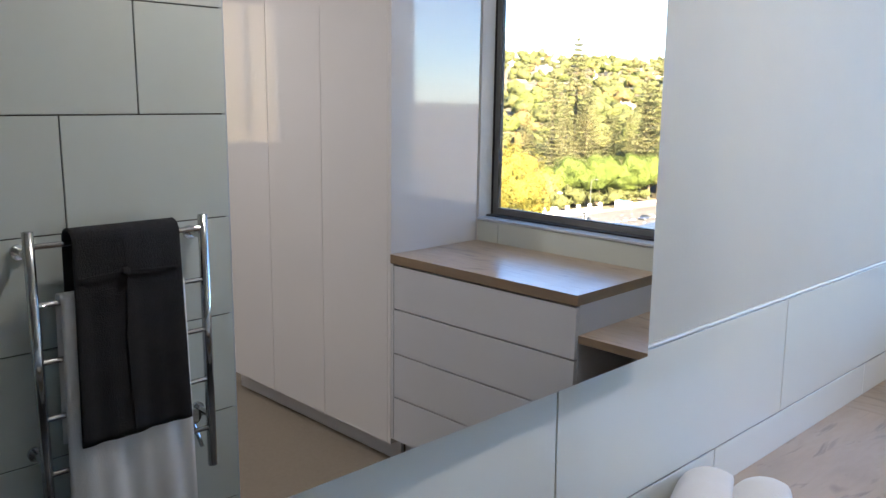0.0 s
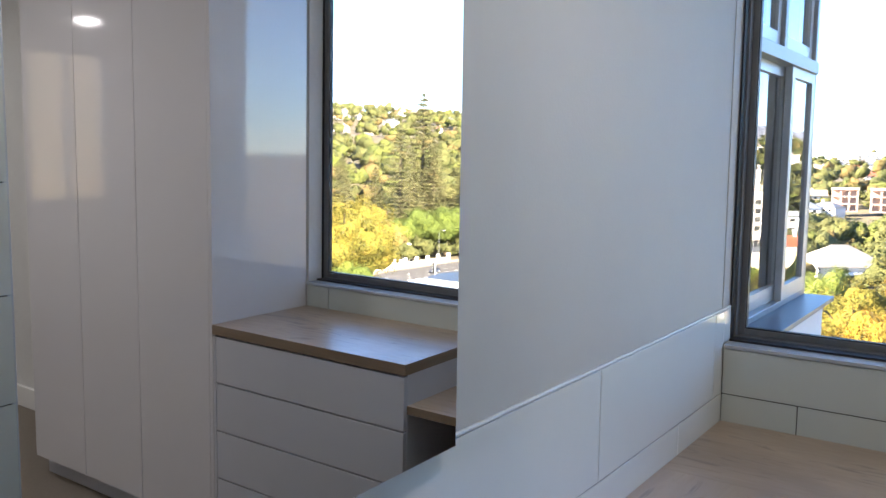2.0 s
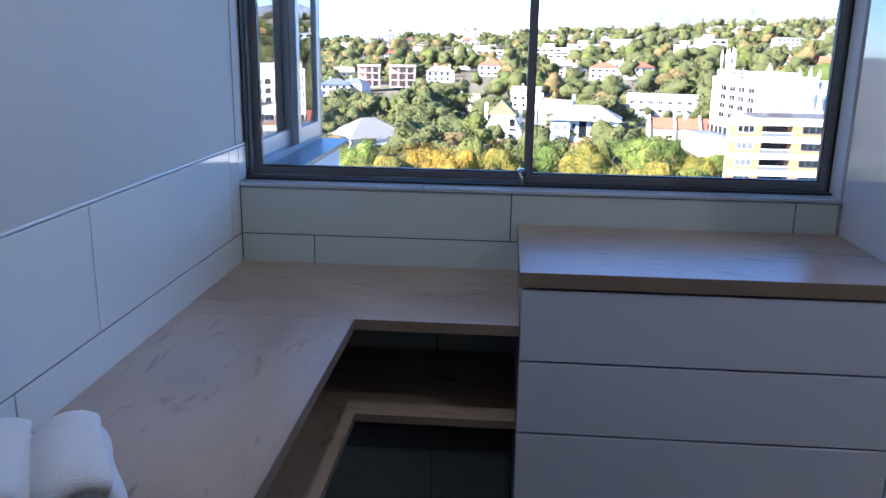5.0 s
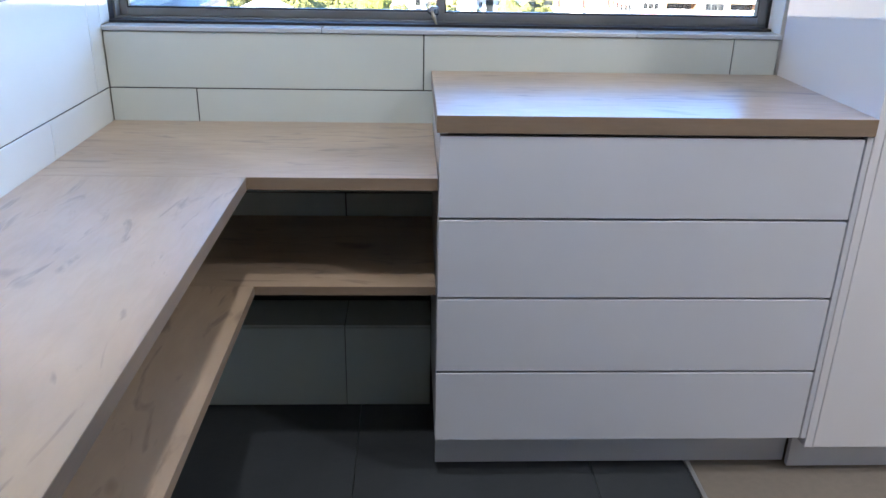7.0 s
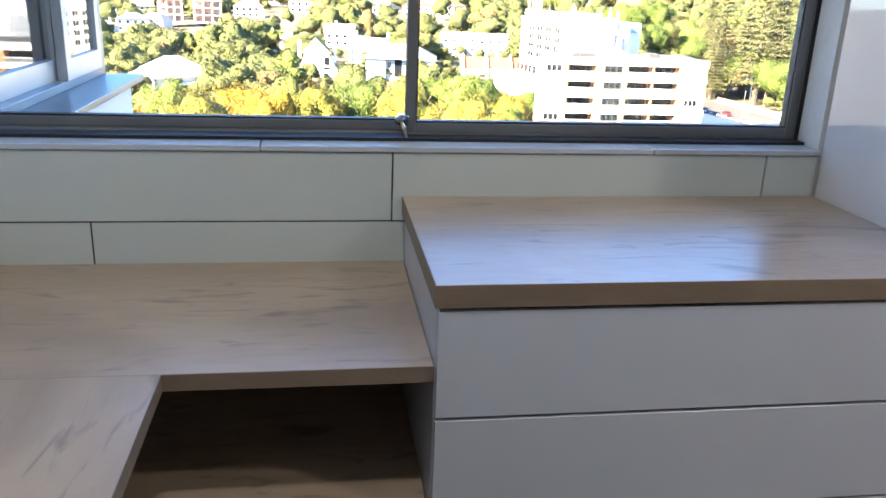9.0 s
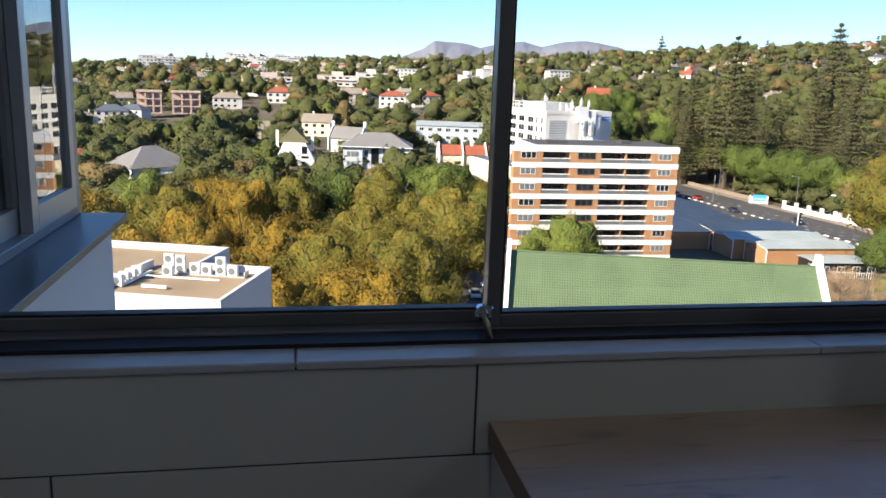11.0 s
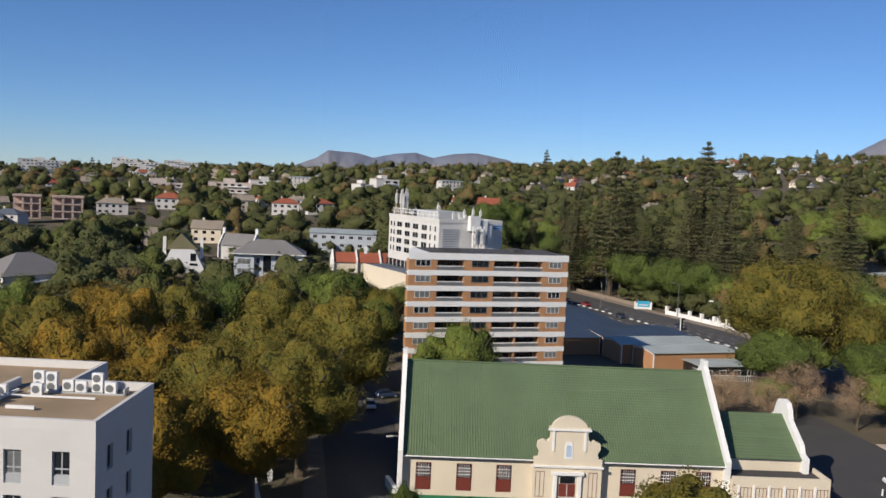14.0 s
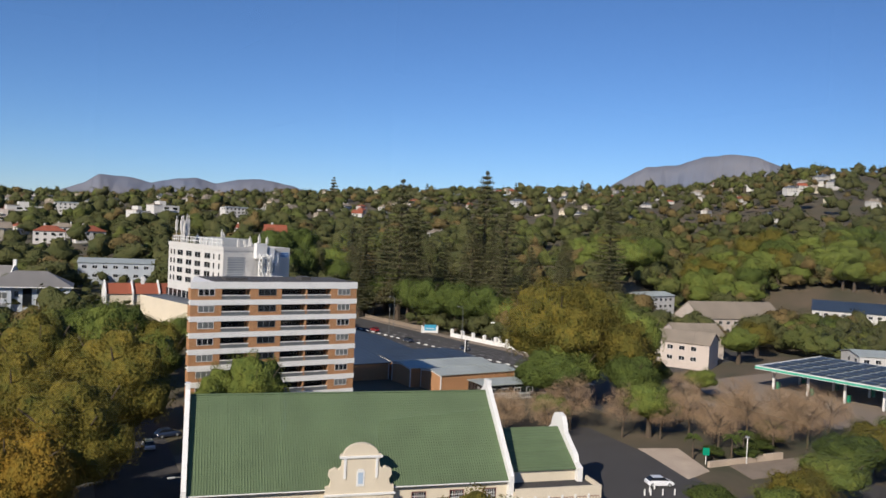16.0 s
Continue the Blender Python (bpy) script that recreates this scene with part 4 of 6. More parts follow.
def white_tower():
    """White office block seen on its corner, with masts and plant on top."""
    t = thing("office_block", pose(70, 221.2, G, 0, 0, 11.5), "white office block with masts and pipework on its flat roof", "building")
    t.scale = (1.4, 1.4, 1.4)
    H = 20.4
    part("wall", boxes(((0, 0, 0), (13.2, 24, H))), M_WHITE, t)
    part("parapet", boxes(((-0.1, -0.1, H), (13.3, 0.2, H + 0.8)), ((-0.1, 0.2, H), (0.2, 24.1, H + 0.8)), ((13.0, 0.2, H), (13.3, 24.1, H + 0.8))), M_WHITE, t)
    part("penthouse", boxes(((5, 10, H), (12, 20, H + 2.0)),), M_GREYW, t)
    part("side_block", box((13.2, 3, 0), (17.5, 20, H + 0.6)), M_WHITE, t)
    part("side_sign", box((13.6, 2.9, H - 1.5), (17.1, 2.98, H - 0.3)), M_PALEBLUE, t)
    part("sign_bar", boxes(((14.0, 2.86, H - 0.75), (16.9, 2.9, H - 0.5)), ((14.6, 2.86, H - 1.25), (16.9, 2.9, H - 0.95))), M_BLUEP, t)
    part("glazed_storey", box((-0.25, -0.3, H - 10.9), (13.3, 24.2, H - 9.4)), M_WINDK, t)
    for k in range(12):
        part("mullion", box((-0.33, 0.2 + k * 2.05, H - 10.9), (-0.25, 0.32 + k * 2.05, H - 9.4)), M_SLAB, t)
    part("podium_roof", box((-5.6, -12, H - 11.5), (13.3, 24.2, H - 11.0)), M_GREYR, t)
    part("podium_parapet", boxes(((-5.9, -12.3, H - 11.8), (-5.6, 24.5, H - 10.9)), ((-5.6, -12.3, H - 11.8), (-3.0, -12.0, H - 10.9))), M_CREAM, t)
    part("podium_wall", box((-5.8, -12.2, 0), (13.2, 24.4, H - 11.8)), M_CREAM, t)
    part("louvre", boxes(*[((0.8, -0.12, H - 1.5 - k * 0.5), (4.6, -0.01, H - 1.2 - k * 0.5)) for k in range(10)]), M_GREYW, t)
    part("front_box", boxes(((2.5, -5.0, H - 9.5), (6.4, -0.2, H - 5.2)), ((9.8, -4.5, H - 9.5), (11.6, -0.2, H - 5.0)), ((12.0, -5.0, H - 9.5), (18.0, -0.2, H - 7.3))), M_SLAB, t)
    for i in range(4):
        for y, w in ((1.2, 0.7), (3.4, 0.7), (5.2, 2.5), (9.3, 2.6), (13.2, 2.6), (17.2, 2.6), (20.8, 0.8), (22.3, 0.8)):
            o = win_part(t, 0, 0, w, 1.25, 0, 0.05, M_WINDK, M_WHITE, 1 if w > 1 else 0)
            o.matrix_basis = pose(-0.06, y + w, H - 2.0 - i * 1.86, 0, 0, -90)
    rg = random.Random(4)
    for i in range(34):
        x, y, h = rg.uniform(5, 12.5), rg.uniform(0.6, 4), rg.uniform(1.0, 3.5)
        if i % 3 == 1:
            x, y, h = rg.uniform(0.4, 3.4), rg.uniform(18.5, 23.5), rg.uniform(4.5, 7.0)
        elif i % 3 == 2:
            x, y, h = rg.uniform(1, 12), rg.uniform(4, 22), rg.uniform(1.5, 4)
        bm = bmesh.new()
        tube(bm, [(x, y, H), (x, y, H + h)], 0.10, 6)
        add_box(bm, (x - 0.22, y - 0.2, H + h * 0.5), (x + 0.22, y + 0.2, H + h * 0.85))
        part("mast", bm, M_WHITE, t)
    part("railings", boxes(*[((0.3 + k * 0.9, 23, H + 0.8), (0.38 + k * 0.9, 23.1, H + 2.0)) for k in range(14)], ((0.3, 23, H + 1.9), (12.6, 23.1, H + 2.0))), M_WHITE, t)
    part("duct", boxes(((6.8, -1.2, H - 1.5), (9.2, -0.02, H + 1.6)), ((9.9, -0.9, H - 4), (11.2, -0.02, H + 0.8)), ((11.6, -0.6, H - 3), (12.4, -0.02, H - 0.4))), M_SLAB, t)
    bm = bmesh.new()
    for k in range(4):
        x, y = 7.2 + 1.8 * (k % 2), -3.4 + 1.8 * (k // 2)
        tube(bm, [(x, y, H - 9), (x, y, H - 0.5)], 0.13, 6)
    for k in range(6):
        z = H - 8.6 + 1.35 * k
        for p, q in (((7.2, -3.4), (9.0, -3.4)), ((7.2, -1.6), (9.0, -1.6)), ((7.2, -3.4), (7.2, -1.6)), ((9.0, -3.4), (9.0, -1.6))):
            tube(bm, [(*p, z), (*q, z + 1.35)], 0.07, 5)
            tube(bm, [(*q, z), (*p, z + 1.35)], 0.07, 5)
    part("lattice_mast", bm, M_SLAB, t)
    for k in range(7):
        bm = bmesh.new()
        x, y, z = 6.7 + 0.9 * (k % 4), -3.7 + 0.3 * (k % 2), H - 3.2 + 1.2 * (k // 4)
        add_box(bm, (x, y, z - 1.0), (x + 0.45, y + 0.3, z + 1.0), 0.05)
        part("antenna", bm, M_GREYW, t)
    part("roof_rails", boxes(*[((0.15, 1 + k * 1.9, H + 0.8), (0.27, 1.12 + k * 1.9, H + 2.2)) for k in range(12)], ((0.15, 1.0, H + 2.1), (0.27, 22.5, H + 2.22)), ((0.15, 1.0, H + 1.4), (0.27, 22.5, H + 1.5))), M_SLAB, t)


def white_house():
    """The near white building with plant on its roof."""
    t = thing("white_office", pose(-13.4, 52.6, G, 0, 0, -17.7), "white plastered office building with air conditioners on its roof", "building")
    H, W, D = 24.0, 9.55, 9.4
    rows = [H - 3.4 - k * 2.75 for k in range(6)]
    cols, side = [1.3 + k * 2.85 for k in range(3)], (1.6, 4.6)
    q = boxes(((0, 0.3, 0), (W - 0.3, D, H - 0.6)), ((-13, 4.5, 0), (0, 15, H - 0.6)), ((0, D, 0), (4, 15, H - 0.6)))
    edges = [0.0] + [v for c in cols for v in (c, c + 1.05)] + [W]
    for a, b in zip(edges[::2], edges[1::2]):
        add_box(q, (a, 0, 0), (b, 0.3, H - 0.6))
    for c in cols:
        for z0, z1 in zip([0.0] + [z + 1.5 for z in rows[::-1]], [z - 0.55 for z in rows[::-1]] + [H - 0.6]):
            add_box(q, (c, 0, z0), (c + 1.05, 0.3, z1))
    edges = [0.3] + [v for c in side for v in (c, c + 0.95)] + [D]
    for a, b in zip(edges[::2], edges[1::2]):
        add_box(q, (W - 0.3, a, 0), (W, b, H - 0.6))
    for c in side:
        for z0, z1 in zip([0.0] + [z + 1.4 for z in rows[::-1]], [z - 0.2 for z in rows[::-1]] + [H - 0.6]):
            add_box(q, (W - 0.3, c, z0), (W, c + 0.95, z1))
    part("wall", q, M_WHITE, t)
    part("parapet", boxes(((0, 0, H - 0.6), (W, 0.28, H)), ((W - 0.28, 0.28, H - 0.6), (W, D, H)), ((4, D - 0.28, H - 0.6), (W - 0.28, D, H)), ((0, 0.28, H - 0.6), (0.28, D, H)), ((-13, 14.7, H - 0.6), (4, 15, H)), ((-13, 4.5, H - 0.6), (0, 4.8, H)), ((3.72, D, H - 0.6), (4, 14.7, H))), M_WHITE, t)
    part("roof_deck", boxes(((0.28, 0.28, H - 0.6), (W - 0.28, D - 0.28, H - 0.57)), ((-12.9, 4.8, H - 0.6), (0, 14.7, H - 0.57)), ((0, D, H - 0.6), (3.72, 14.7, H - 0.57))), M_FLATR, t)
    for i, z in enumerate(rows):
        for j, c in enumerate(cols):
            o = win_part(t, c, z, 1.05, 1.5, 0.16, 0.12, M_CURT if (i + j) % 2 else M_WINDK, M_GREYW, 1)
            part("transom", box((c + 0.08, 0.15, z + 0.36), (c + 0.97, 0.2, z + 0.44)), M_GREYW, o)
            part("spandrel", box((c, 0.10, z - 0.55), (c + 1.05, 0.3, z)), M_GREYW, t)
        for c in side:
            o = win_part(t, 0, 0, 0.95, 1.6, 0, 0.12, M_WINDK, M_GREYW, 1)
            o.matrix_basis = pose(W - 0.16, c, z - 0.2, 0, 0, 90)
    for n, (x, y) in enumerate([(2.2 + k * 1.0, D - 1.3 - 0.25 * (k % 2)) for k in range(6)] + [(0.7, 3.4 + k * 0.9) for k in range(4)] + [(2.7, D - 2.6)]):
        tall = n in (0, 1, 4)
        a = thing("air_conditioner", t.matrix_basis @ pose(x, y, H - 0.57), "tall white outdoor air-conditioning unit with two round fans" if tall else "white outdoor air-conditioning unit with a round fan grille", "air conditioner", "air conditioners on the roof")
        part("casing", box((-0.38, -0.16, 0.08), (0.38, 0.16, 1.4 if tall else 0.85), 0.02), M_SLAB, a)
        for z in ((0.42, 1.05) if tall else (0.46,)):
            bm = bmesh.new()
            bmesh.ops.create_cone(bm, cap_ends=True, segments=18, radius1=0.26, radius2=0.26, depth=0.02, matrix=Matrix.Translation((-0.05, -0.17, z)) @ Matrix.Rotation(math.pi / 2, 4, "X"))
            part("fan_grille", bm, M_STEEL, a)
        part("feet", boxes(((-0.33, -0.15, 0), (-0.25, 0.15, 0.08)), ((0.25, -0.15, 0), (0.33, 0.15, 0.08))), M_STEEL, a)
    part("unit_rail", boxes(((1.6, D - 1.75, H - 0.57), (8.2, D - 1.65, H - 0.45)), ((1.6, D - 1.1, H - 0.57), (8.2, D - 1.0, H - 0.45)), ((8.1, D - 1.75, H - 0.57), (8.2, D - 1.0, H - 0.1))), M_GREYW, t)
    part("roof_pipes", boxes(((0.9, 3.2, H - 0.5), (1.1, 7.6, H - 0.35)), ((1.1, 6.2, H - 0.5), (6.8, 6.35, H - 0.38)), ((2.4, 3.4, H - 0.5), (4.2, 3.6, H - 0.3))), M_SLAB, t)


def low_building(name, label, x, y, turn, w, d, h, wallm, roofm, pitch=0.06, category="building"):
    t = thing(name, frame_m(x, y, turn), label, category)
    part("wall", box((0, 0, 0), (w, d, h)), wallm, t)
    bm = bmesh.new()
    e = 0.4
    k = max(2, int(w / 0.9))
    for i in range(k):
        x0, x1 = -e + (w + 2 * e) * i / k, -e + (w + 2 * e) * (i + 1) / k
        up_ = 0.05 if i % 2 else 0.0
        for ya, yb, za, zb in ((-e, d / 2, h, h + pitch * d), (d / 2, d + e, h + pitch * d, h)):
            v = [bm.verts.new(p) for p in ((x0, ya, za + up_), (x1, ya, za + up_), (x1, yb, zb + up_), (x0, yb, zb + up_), (x0, ya, za - 0.15), (x1, ya, za - 0.15), (x1, yb, zb - 0.15), (x0, yb, zb - 0.15))]
            for q in ((0, 1, 2, 3), (7, 6, 5, 4), (0, 4, 5, 1), (1, 5, 6, 2), (2, 6, 7, 3), (3, 7, 4, 0)):
                bm.faces.new([v[j] for j in q])
    part("roof", bm, roofm, t)
    bm = bmesh.new()
    for xx in (0.02, w - 0.02):
        v = [bm.verts.new(p) for p in ((xx, 0, h), (xx, d, h), (xx, d / 2, h + pitch * d - 0.16))]
        bm.faces.new(v)
    part("gable_end", bm, wallm, t)
    if wallm is M_BRICK:
        v = boxes(((-0.08, -0.08, 0), (0.12, 0.12, h)), ((-0.08, d - 0.12, 0), (0.12, d + 0.08, h)), ((w - 0.12, -0.08, 0), (w + 0.08, 0.12, h)))
        for ya, yb, za, zb in ((-0.1, d / 2, h, h + pitch * d), (d / 2, d + 0.1, h + pitch * d, h)):
            q = [v.verts.new(p) for p in ((-0.06, ya, za - 0.55), (-0.06, yb, zb - 0.55), (-0.06, yb, zb), (-0.06, ya, za))]
            v.faces.new(q)
        part("verge", v, M_SLAB, t)
    for lv in range(0 if wallm is M_BRICK else max(1, int(h / 3))):
        for i in range(int(w / 3.4)):
            win_part(t, 1.2 + i * 3.4, h - 2.2 - lv * 3.0, 1.7, 1.3, -0.06, 0.05, M_WINDK, M_SLAB, 1)
        for i in range(int(d / 4.5)):
            o = win_part(t, 0, 0, 1.6, 1.3, 0, 0.05, M_WINDK, M_SLAB, 1)
            o.matrix_basis = pose(-0.06, 3.0 + i * 4.2, h - 2.2 - lv * 3.0, 0, 0, -90)
    return t


def house(variant, label, wallm, roofm, w, d, h, rise, hip=True, chim=1, storeys=2):
    """A plain dwelling at the origin, its front facing -y."""
    t = thing("house", None, label, "house", "houses of the suburb")
    part("wall", box((0, 0, -4), (w, d, h)), wallm, t)
    bm = bmesh.new()
    e, r = 0.5, (d / 2 if hip else 0.0)
    v = [bm.verts.new(p) for p in ((-e, -e, h), (w + e, -e, h), (w + e, d + e, h), (-e, d + e, h), (r - e * (not hip), d / 2, h + rise), (w - r + e * (not hip), d / 2, h + rise))]
    for q in ((0, 1, 5, 4), (1, 2, 5), (2, 3, 4, 5), (3, 0, 4), (3, 2, 1, 0)):
        bm.faces.new([v[j] for j in q])
    part("roof", bm, roofm, t)
    for k in range(chim):
        part("chimney", box((w * (0.3 + 0.5 * k), d * 0.5, h + rise * 0.3), (w * (0.3 + 0.5 * k) + 0.8, d * 0.5 + 0.8, h + rise + 1.0)), wallm, t)
    for s in range(storeys):
        for i in range(max(2, int(w / 3.5))):
            xx = 1.2 + i * 3.4
            if xx + 1.4 < w:
                part("window", box((xx, -0.06, h - 2.0 - 2.8 * s), (xx + 1.4, 0.02, h - 0.8 - 2.8 * s)), M_WINDK, t)
    for i in range(max(1, int(d / 4))):
        part("window", box((-0.06, 1.2 + i * 3.6, h - 2.0), (0.02, 2.4 + i * 3.6, h - 0.8)), M_WINDK, t)
    return t


hall(), brick_block(), white_tower(), white_house()
low_building("low_shed", "low building with a blue-grey ribbed metal roof", -4.6, 66.0, -9, 12.5, 11, 7.0, M_WHITE, M_METAL, 0.01)
low_building("warehouse", "orange brick warehouse with a pale metal roof", 99.5, 152.5, -1, 21, 9, 4.5, M_BRICK, M_METAL, 0.07)
low_building("warehouse", "orange brick warehouse with a pale metal roof", 97.0, 162.0, -1, 23, 9, 4.6, M_BRICK, M_METAL, 0.07)
low_building("dark_shed", "long low shed with a dark blue roof", 82.0, 173.0, -2, 15.0, 36, 4.2, M_BRICK, M_BLUER, 0.03)
low_building("dark_shed", "long low shed with a dark blue roof", 99.0, 172.0, -2, 24.0, 18, 4.0, M_BRICK, M_BLUER, 0.03)
low_building("dark_shed", "long low shed with a dark blue roof", 99.0, 191.0, -1, 15.0, 42, 3.9, M_BRICK, M_BLUER, 0.02)
low_building("open_shelter", "low shelter with a pale metal roof", 106.0, 144.5, -4, 15, 7, 3.2, M_WINDK, M_METAL, 0.02)


# ---- trees ----
ICO = {}


def ico(level):
    """Directions and triangles of a round net."""
    if level not in ICO:
        bm = bmesh.new()
        bmesh.ops.create_icosphere(bm, subdivisions=level, radius=1.0)
        bm.verts.ensure_lookup_table()
        ICO[level] = (np.array([v.co[:] for v in bm.verts]), np.array([[v.index for v in f.verts] for f in bm.faces]))
        bm.free()
    return ICO[level]


def heart(c, r, level, least=0.62, size=0.86):
    """The dense inner foliage of a crown: a closed lumpy skin just inside its clumps."""
    d, tri = ico(level)
    b = d @ c.T
    q = b * b - (c * c).sum(1)[None] + (r * r)[None]
    t = np.where((q > 0) & (b > 0), b + np.sqrt(np.maximum(q, 0)), 0).max(1)
    return d * (np.maximum(t, least) * size)[:, None], tri


def leaf_mesh(name, centres, normals, sizes, rg, hearts=()):
    """Small four-cornered leaves or tufts at the centres, turned roughly to the normals, round dense hearts."""
    n = len(centres)
    nrm = normals + rg.normal(0, 0.42, (n, 3))
    nrm /= np.linalg.norm(nrm, axis=1)[:, None] + 1e-9
    a = np.cross(nrm, rg.normal(0, 1, (n, 3)))
    a /= np.linalg.norm(a, axis=1)[:, None] + 1e-9
    b = np.cross(nrm, a)
    s = sizes[:, None]
    bend = nrm * s * 0.25
    v = np.stack([centres - a * s, centres - b * s * 0.62 - bend, centres + a * s, centres + b * s * 0.62 - bend], 1).reshape(-1, 3)
    idx, m = [np.arange(4 * n)], 0
    vs, at = [v], 4 * n
    for hv, tri in hearts:
        vs.append(hv)
        idx.append((tri + at).ravel())
        at += len(hv)
        m += len(tri)
    v, idx = np.concatenate(vs), np.concatenate(idx)
    me = bpy.data.meshes.new(name)
    me.vertices.add(len(v))
    me.vertices.foreach_set("co", v.astype(np.float32).ravel())
    me.loops.add(len(idx))
    me.loops.foreach_set("vertex_index", idx.astype(np.int32))
    me.polygons.add(n + m)
    me.polygons.foreach_set("loop_start", np.concatenate([np.arange(0, 4 * n, 4), 4 * n + np.arange(0, 3 * m, 3)]).astype(np.int32))
    me.polygons.foreach_set("use_smooth", np.arange(n + m) >= n)
    me.polygons.foreach_set("material_index", (np.arange(n + m) >= n).astype(np.int32))
    me.update(calc_edges=True)
    me.validate()
    return me


def crown_points(n, rg, lumps=70, flat=0.85, squash=0.5, lump=(0.12, 0.17)):
    """Points and normals on a lumpy crown of radius one, its centre at the origin, and its clumps."""
    c = rg.normal(0, 1, (lumps, 3))
    c /= np.linalg.norm(c, axis=1)[:, None]
    c *= (0.46 + 0.36 * rg.random(lumps))[:, None]
    c[:, 2] = np.where(c[:, 2] < 0, c[:, 2] * squash, c[:, 2]) * flat
    r = lump[0] + lump[1] * rg.random(lumps)
    k = rg.integers(0, lumps, n)
    d = rg.normal(0, 1, (n, 3))
    d /= np.linalg.norm(d, axis=1)[:, None]
    p = c[k] + d * (r[k] * (0.80 + 0.32 * rg.random(n)))[:, None]
    return p, d * 0.85 + p * 0.35, c, r


def limbs(bm, h, r, rg, spread, forks=6):
    """A tapered trunk that leans a little, and its limbs."""
    lean = rg.normal(0, 0.03 * h, 2)
    top = (lean[0], lean[1], h * 0.55)
    tube(bm, [(0, 0, -1.0), (0.1 * lean[0], 0.1 * lean[1], h * 0.12), (0.5 * lean[0], 0.5 * lean[1], h * 0.34), top], [r * 1.5, r * 1.05, r * 0.8, r * 0.55], 8)
    for i in range(forks):
        a = i * math.tau / forks + rg.uniform(-0.4, 0.4)
        z0 = h * rg.uniform(0.30, 0.5)
        f = z0 / (h * 0.55)
        e = spread * rg.uniform(0.5, 0.8)
        x0, y0 = lean[0] * f * f, lean[1] * f * f
        mid = (x0 + 0.45 * e * math.cos(a), y0 + 0.45 * e * math.sin(a), z0 + h * 0.14)
        tube(bm, [(x0, y0, z0), mid, (x0 + e * math.cos(a), y0 + e * math.sin(a), z0 + h * rg.uniform(0.25, 0.4))], [r * 0.42, r * 0.3, r * 0.1], 5)


def broad_tree(name, label, material, seed, h, rad, leaves, size, low=0.25, flat=0.9, lumps=70, lump=(0.12, 0.17), level=4):
    rg = np.random.default_rng(seed)
    t = thing(name, None, label, "tree")
    bm = bmesh.new()
    limbs(bm, h, (0.035 if level else 0.018) * h, rg, rad, 6 if level else 11)
    part("trunk", bm, M_BARK, t)
    p, nn, cc, cr = crown_points(leaves, rg, lumps, flat, 0.5, lump)
    zc = h * (low + (1 - low) * 0.45)
    hz = h * (1 - low) * 0.55
    p = p * np.array([rad, rad, hz]) + np.array([0, 0, zc])
    hearts = []
    if level:
        hv, tri = heart(cc, cr, level)
        hearts.append((hv * np.array([rad, rad, hz]) + np.array([0, 0, zc]), tri))
    me = leaf_mesh("crown", p, nn, size * (0.6 + 0.8 * rg.random(len(p))), rg, hearts)
    me.materials.append(material)
    if level:
        me.materials.append(DENSE[material.name])
    c = new("crown", me)
    c.parent = t
    tagged(c, kind="stuff")
    return t


def tiered_pine(name, label, seed, h, rad, leaves=2600, tiers=15, size=0.5, material=None):
    """A tall pine with whorls of level branches that thin out towards the top."""
    rg = np.random.default_rng(seed)
    t = thing(name, None, label, "tree")
    bm = bmesh.new()
    tube(bm, [(0, 0, -1), (0, 0, h * 0.5), (0.1, 0, h * 0.98)], [0.022 * h, 0.014 * h, 0.002 * h], 8)
    pts, nrm = [], []
    for i in range(tiers):
        f = i / (tiers - 1)
        z = h * (0.14 + 0.84 * f)
        r = rad * (1 - f) ** 0.55 * rg.uniform(0.75, 1.15) + 0.05 * rad
        n = max(4, int(9 - 4 * f))
        for k in range(n):
            a = k * math.tau / n + rg.uniform(-0.3, 0.3)
            e = r * rg.uniform(0.75, 1.1)
            tube(bm, [(0, 0, z), (e * math.cos(a), e * math.sin(a), z + 0.10 * e)], [0.004 * h, 0.001 * h], 4)
            m = int(leaves * (0.4 + r / rad) / (tiers * n))
            s = rg.random(m) ** 0.7
            w = rg.normal(0, 1, (m, 3)) * np.array([0.13 * e + 0.2, 0.13 * e + 0.2, 0.006 * h])
            pts.append(np.stack([s * e * math.cos(a), s * e * math.sin(a), z + 0.10 * e * s], 1) + w * (0.5 + 0.7 * s[:, None]))
            nrm.append(np.tile([0.2 * math.cos(a), 0.2 * math.sin(a), 0.9], (m, 1)))
    part("trunk", bm, M_BARK, t)
    p = np.concatenate(pts)
    me = leaf_mesh("crown", p, np.concatenate(nrm), size * (0.6 + 0.8 * rg.random(len(p))), rg)
    me.materials.append(material or L_PINE)
    c = new("crown", me)
    c.parent = t
    tagged(c, kind="stuff")
    return t


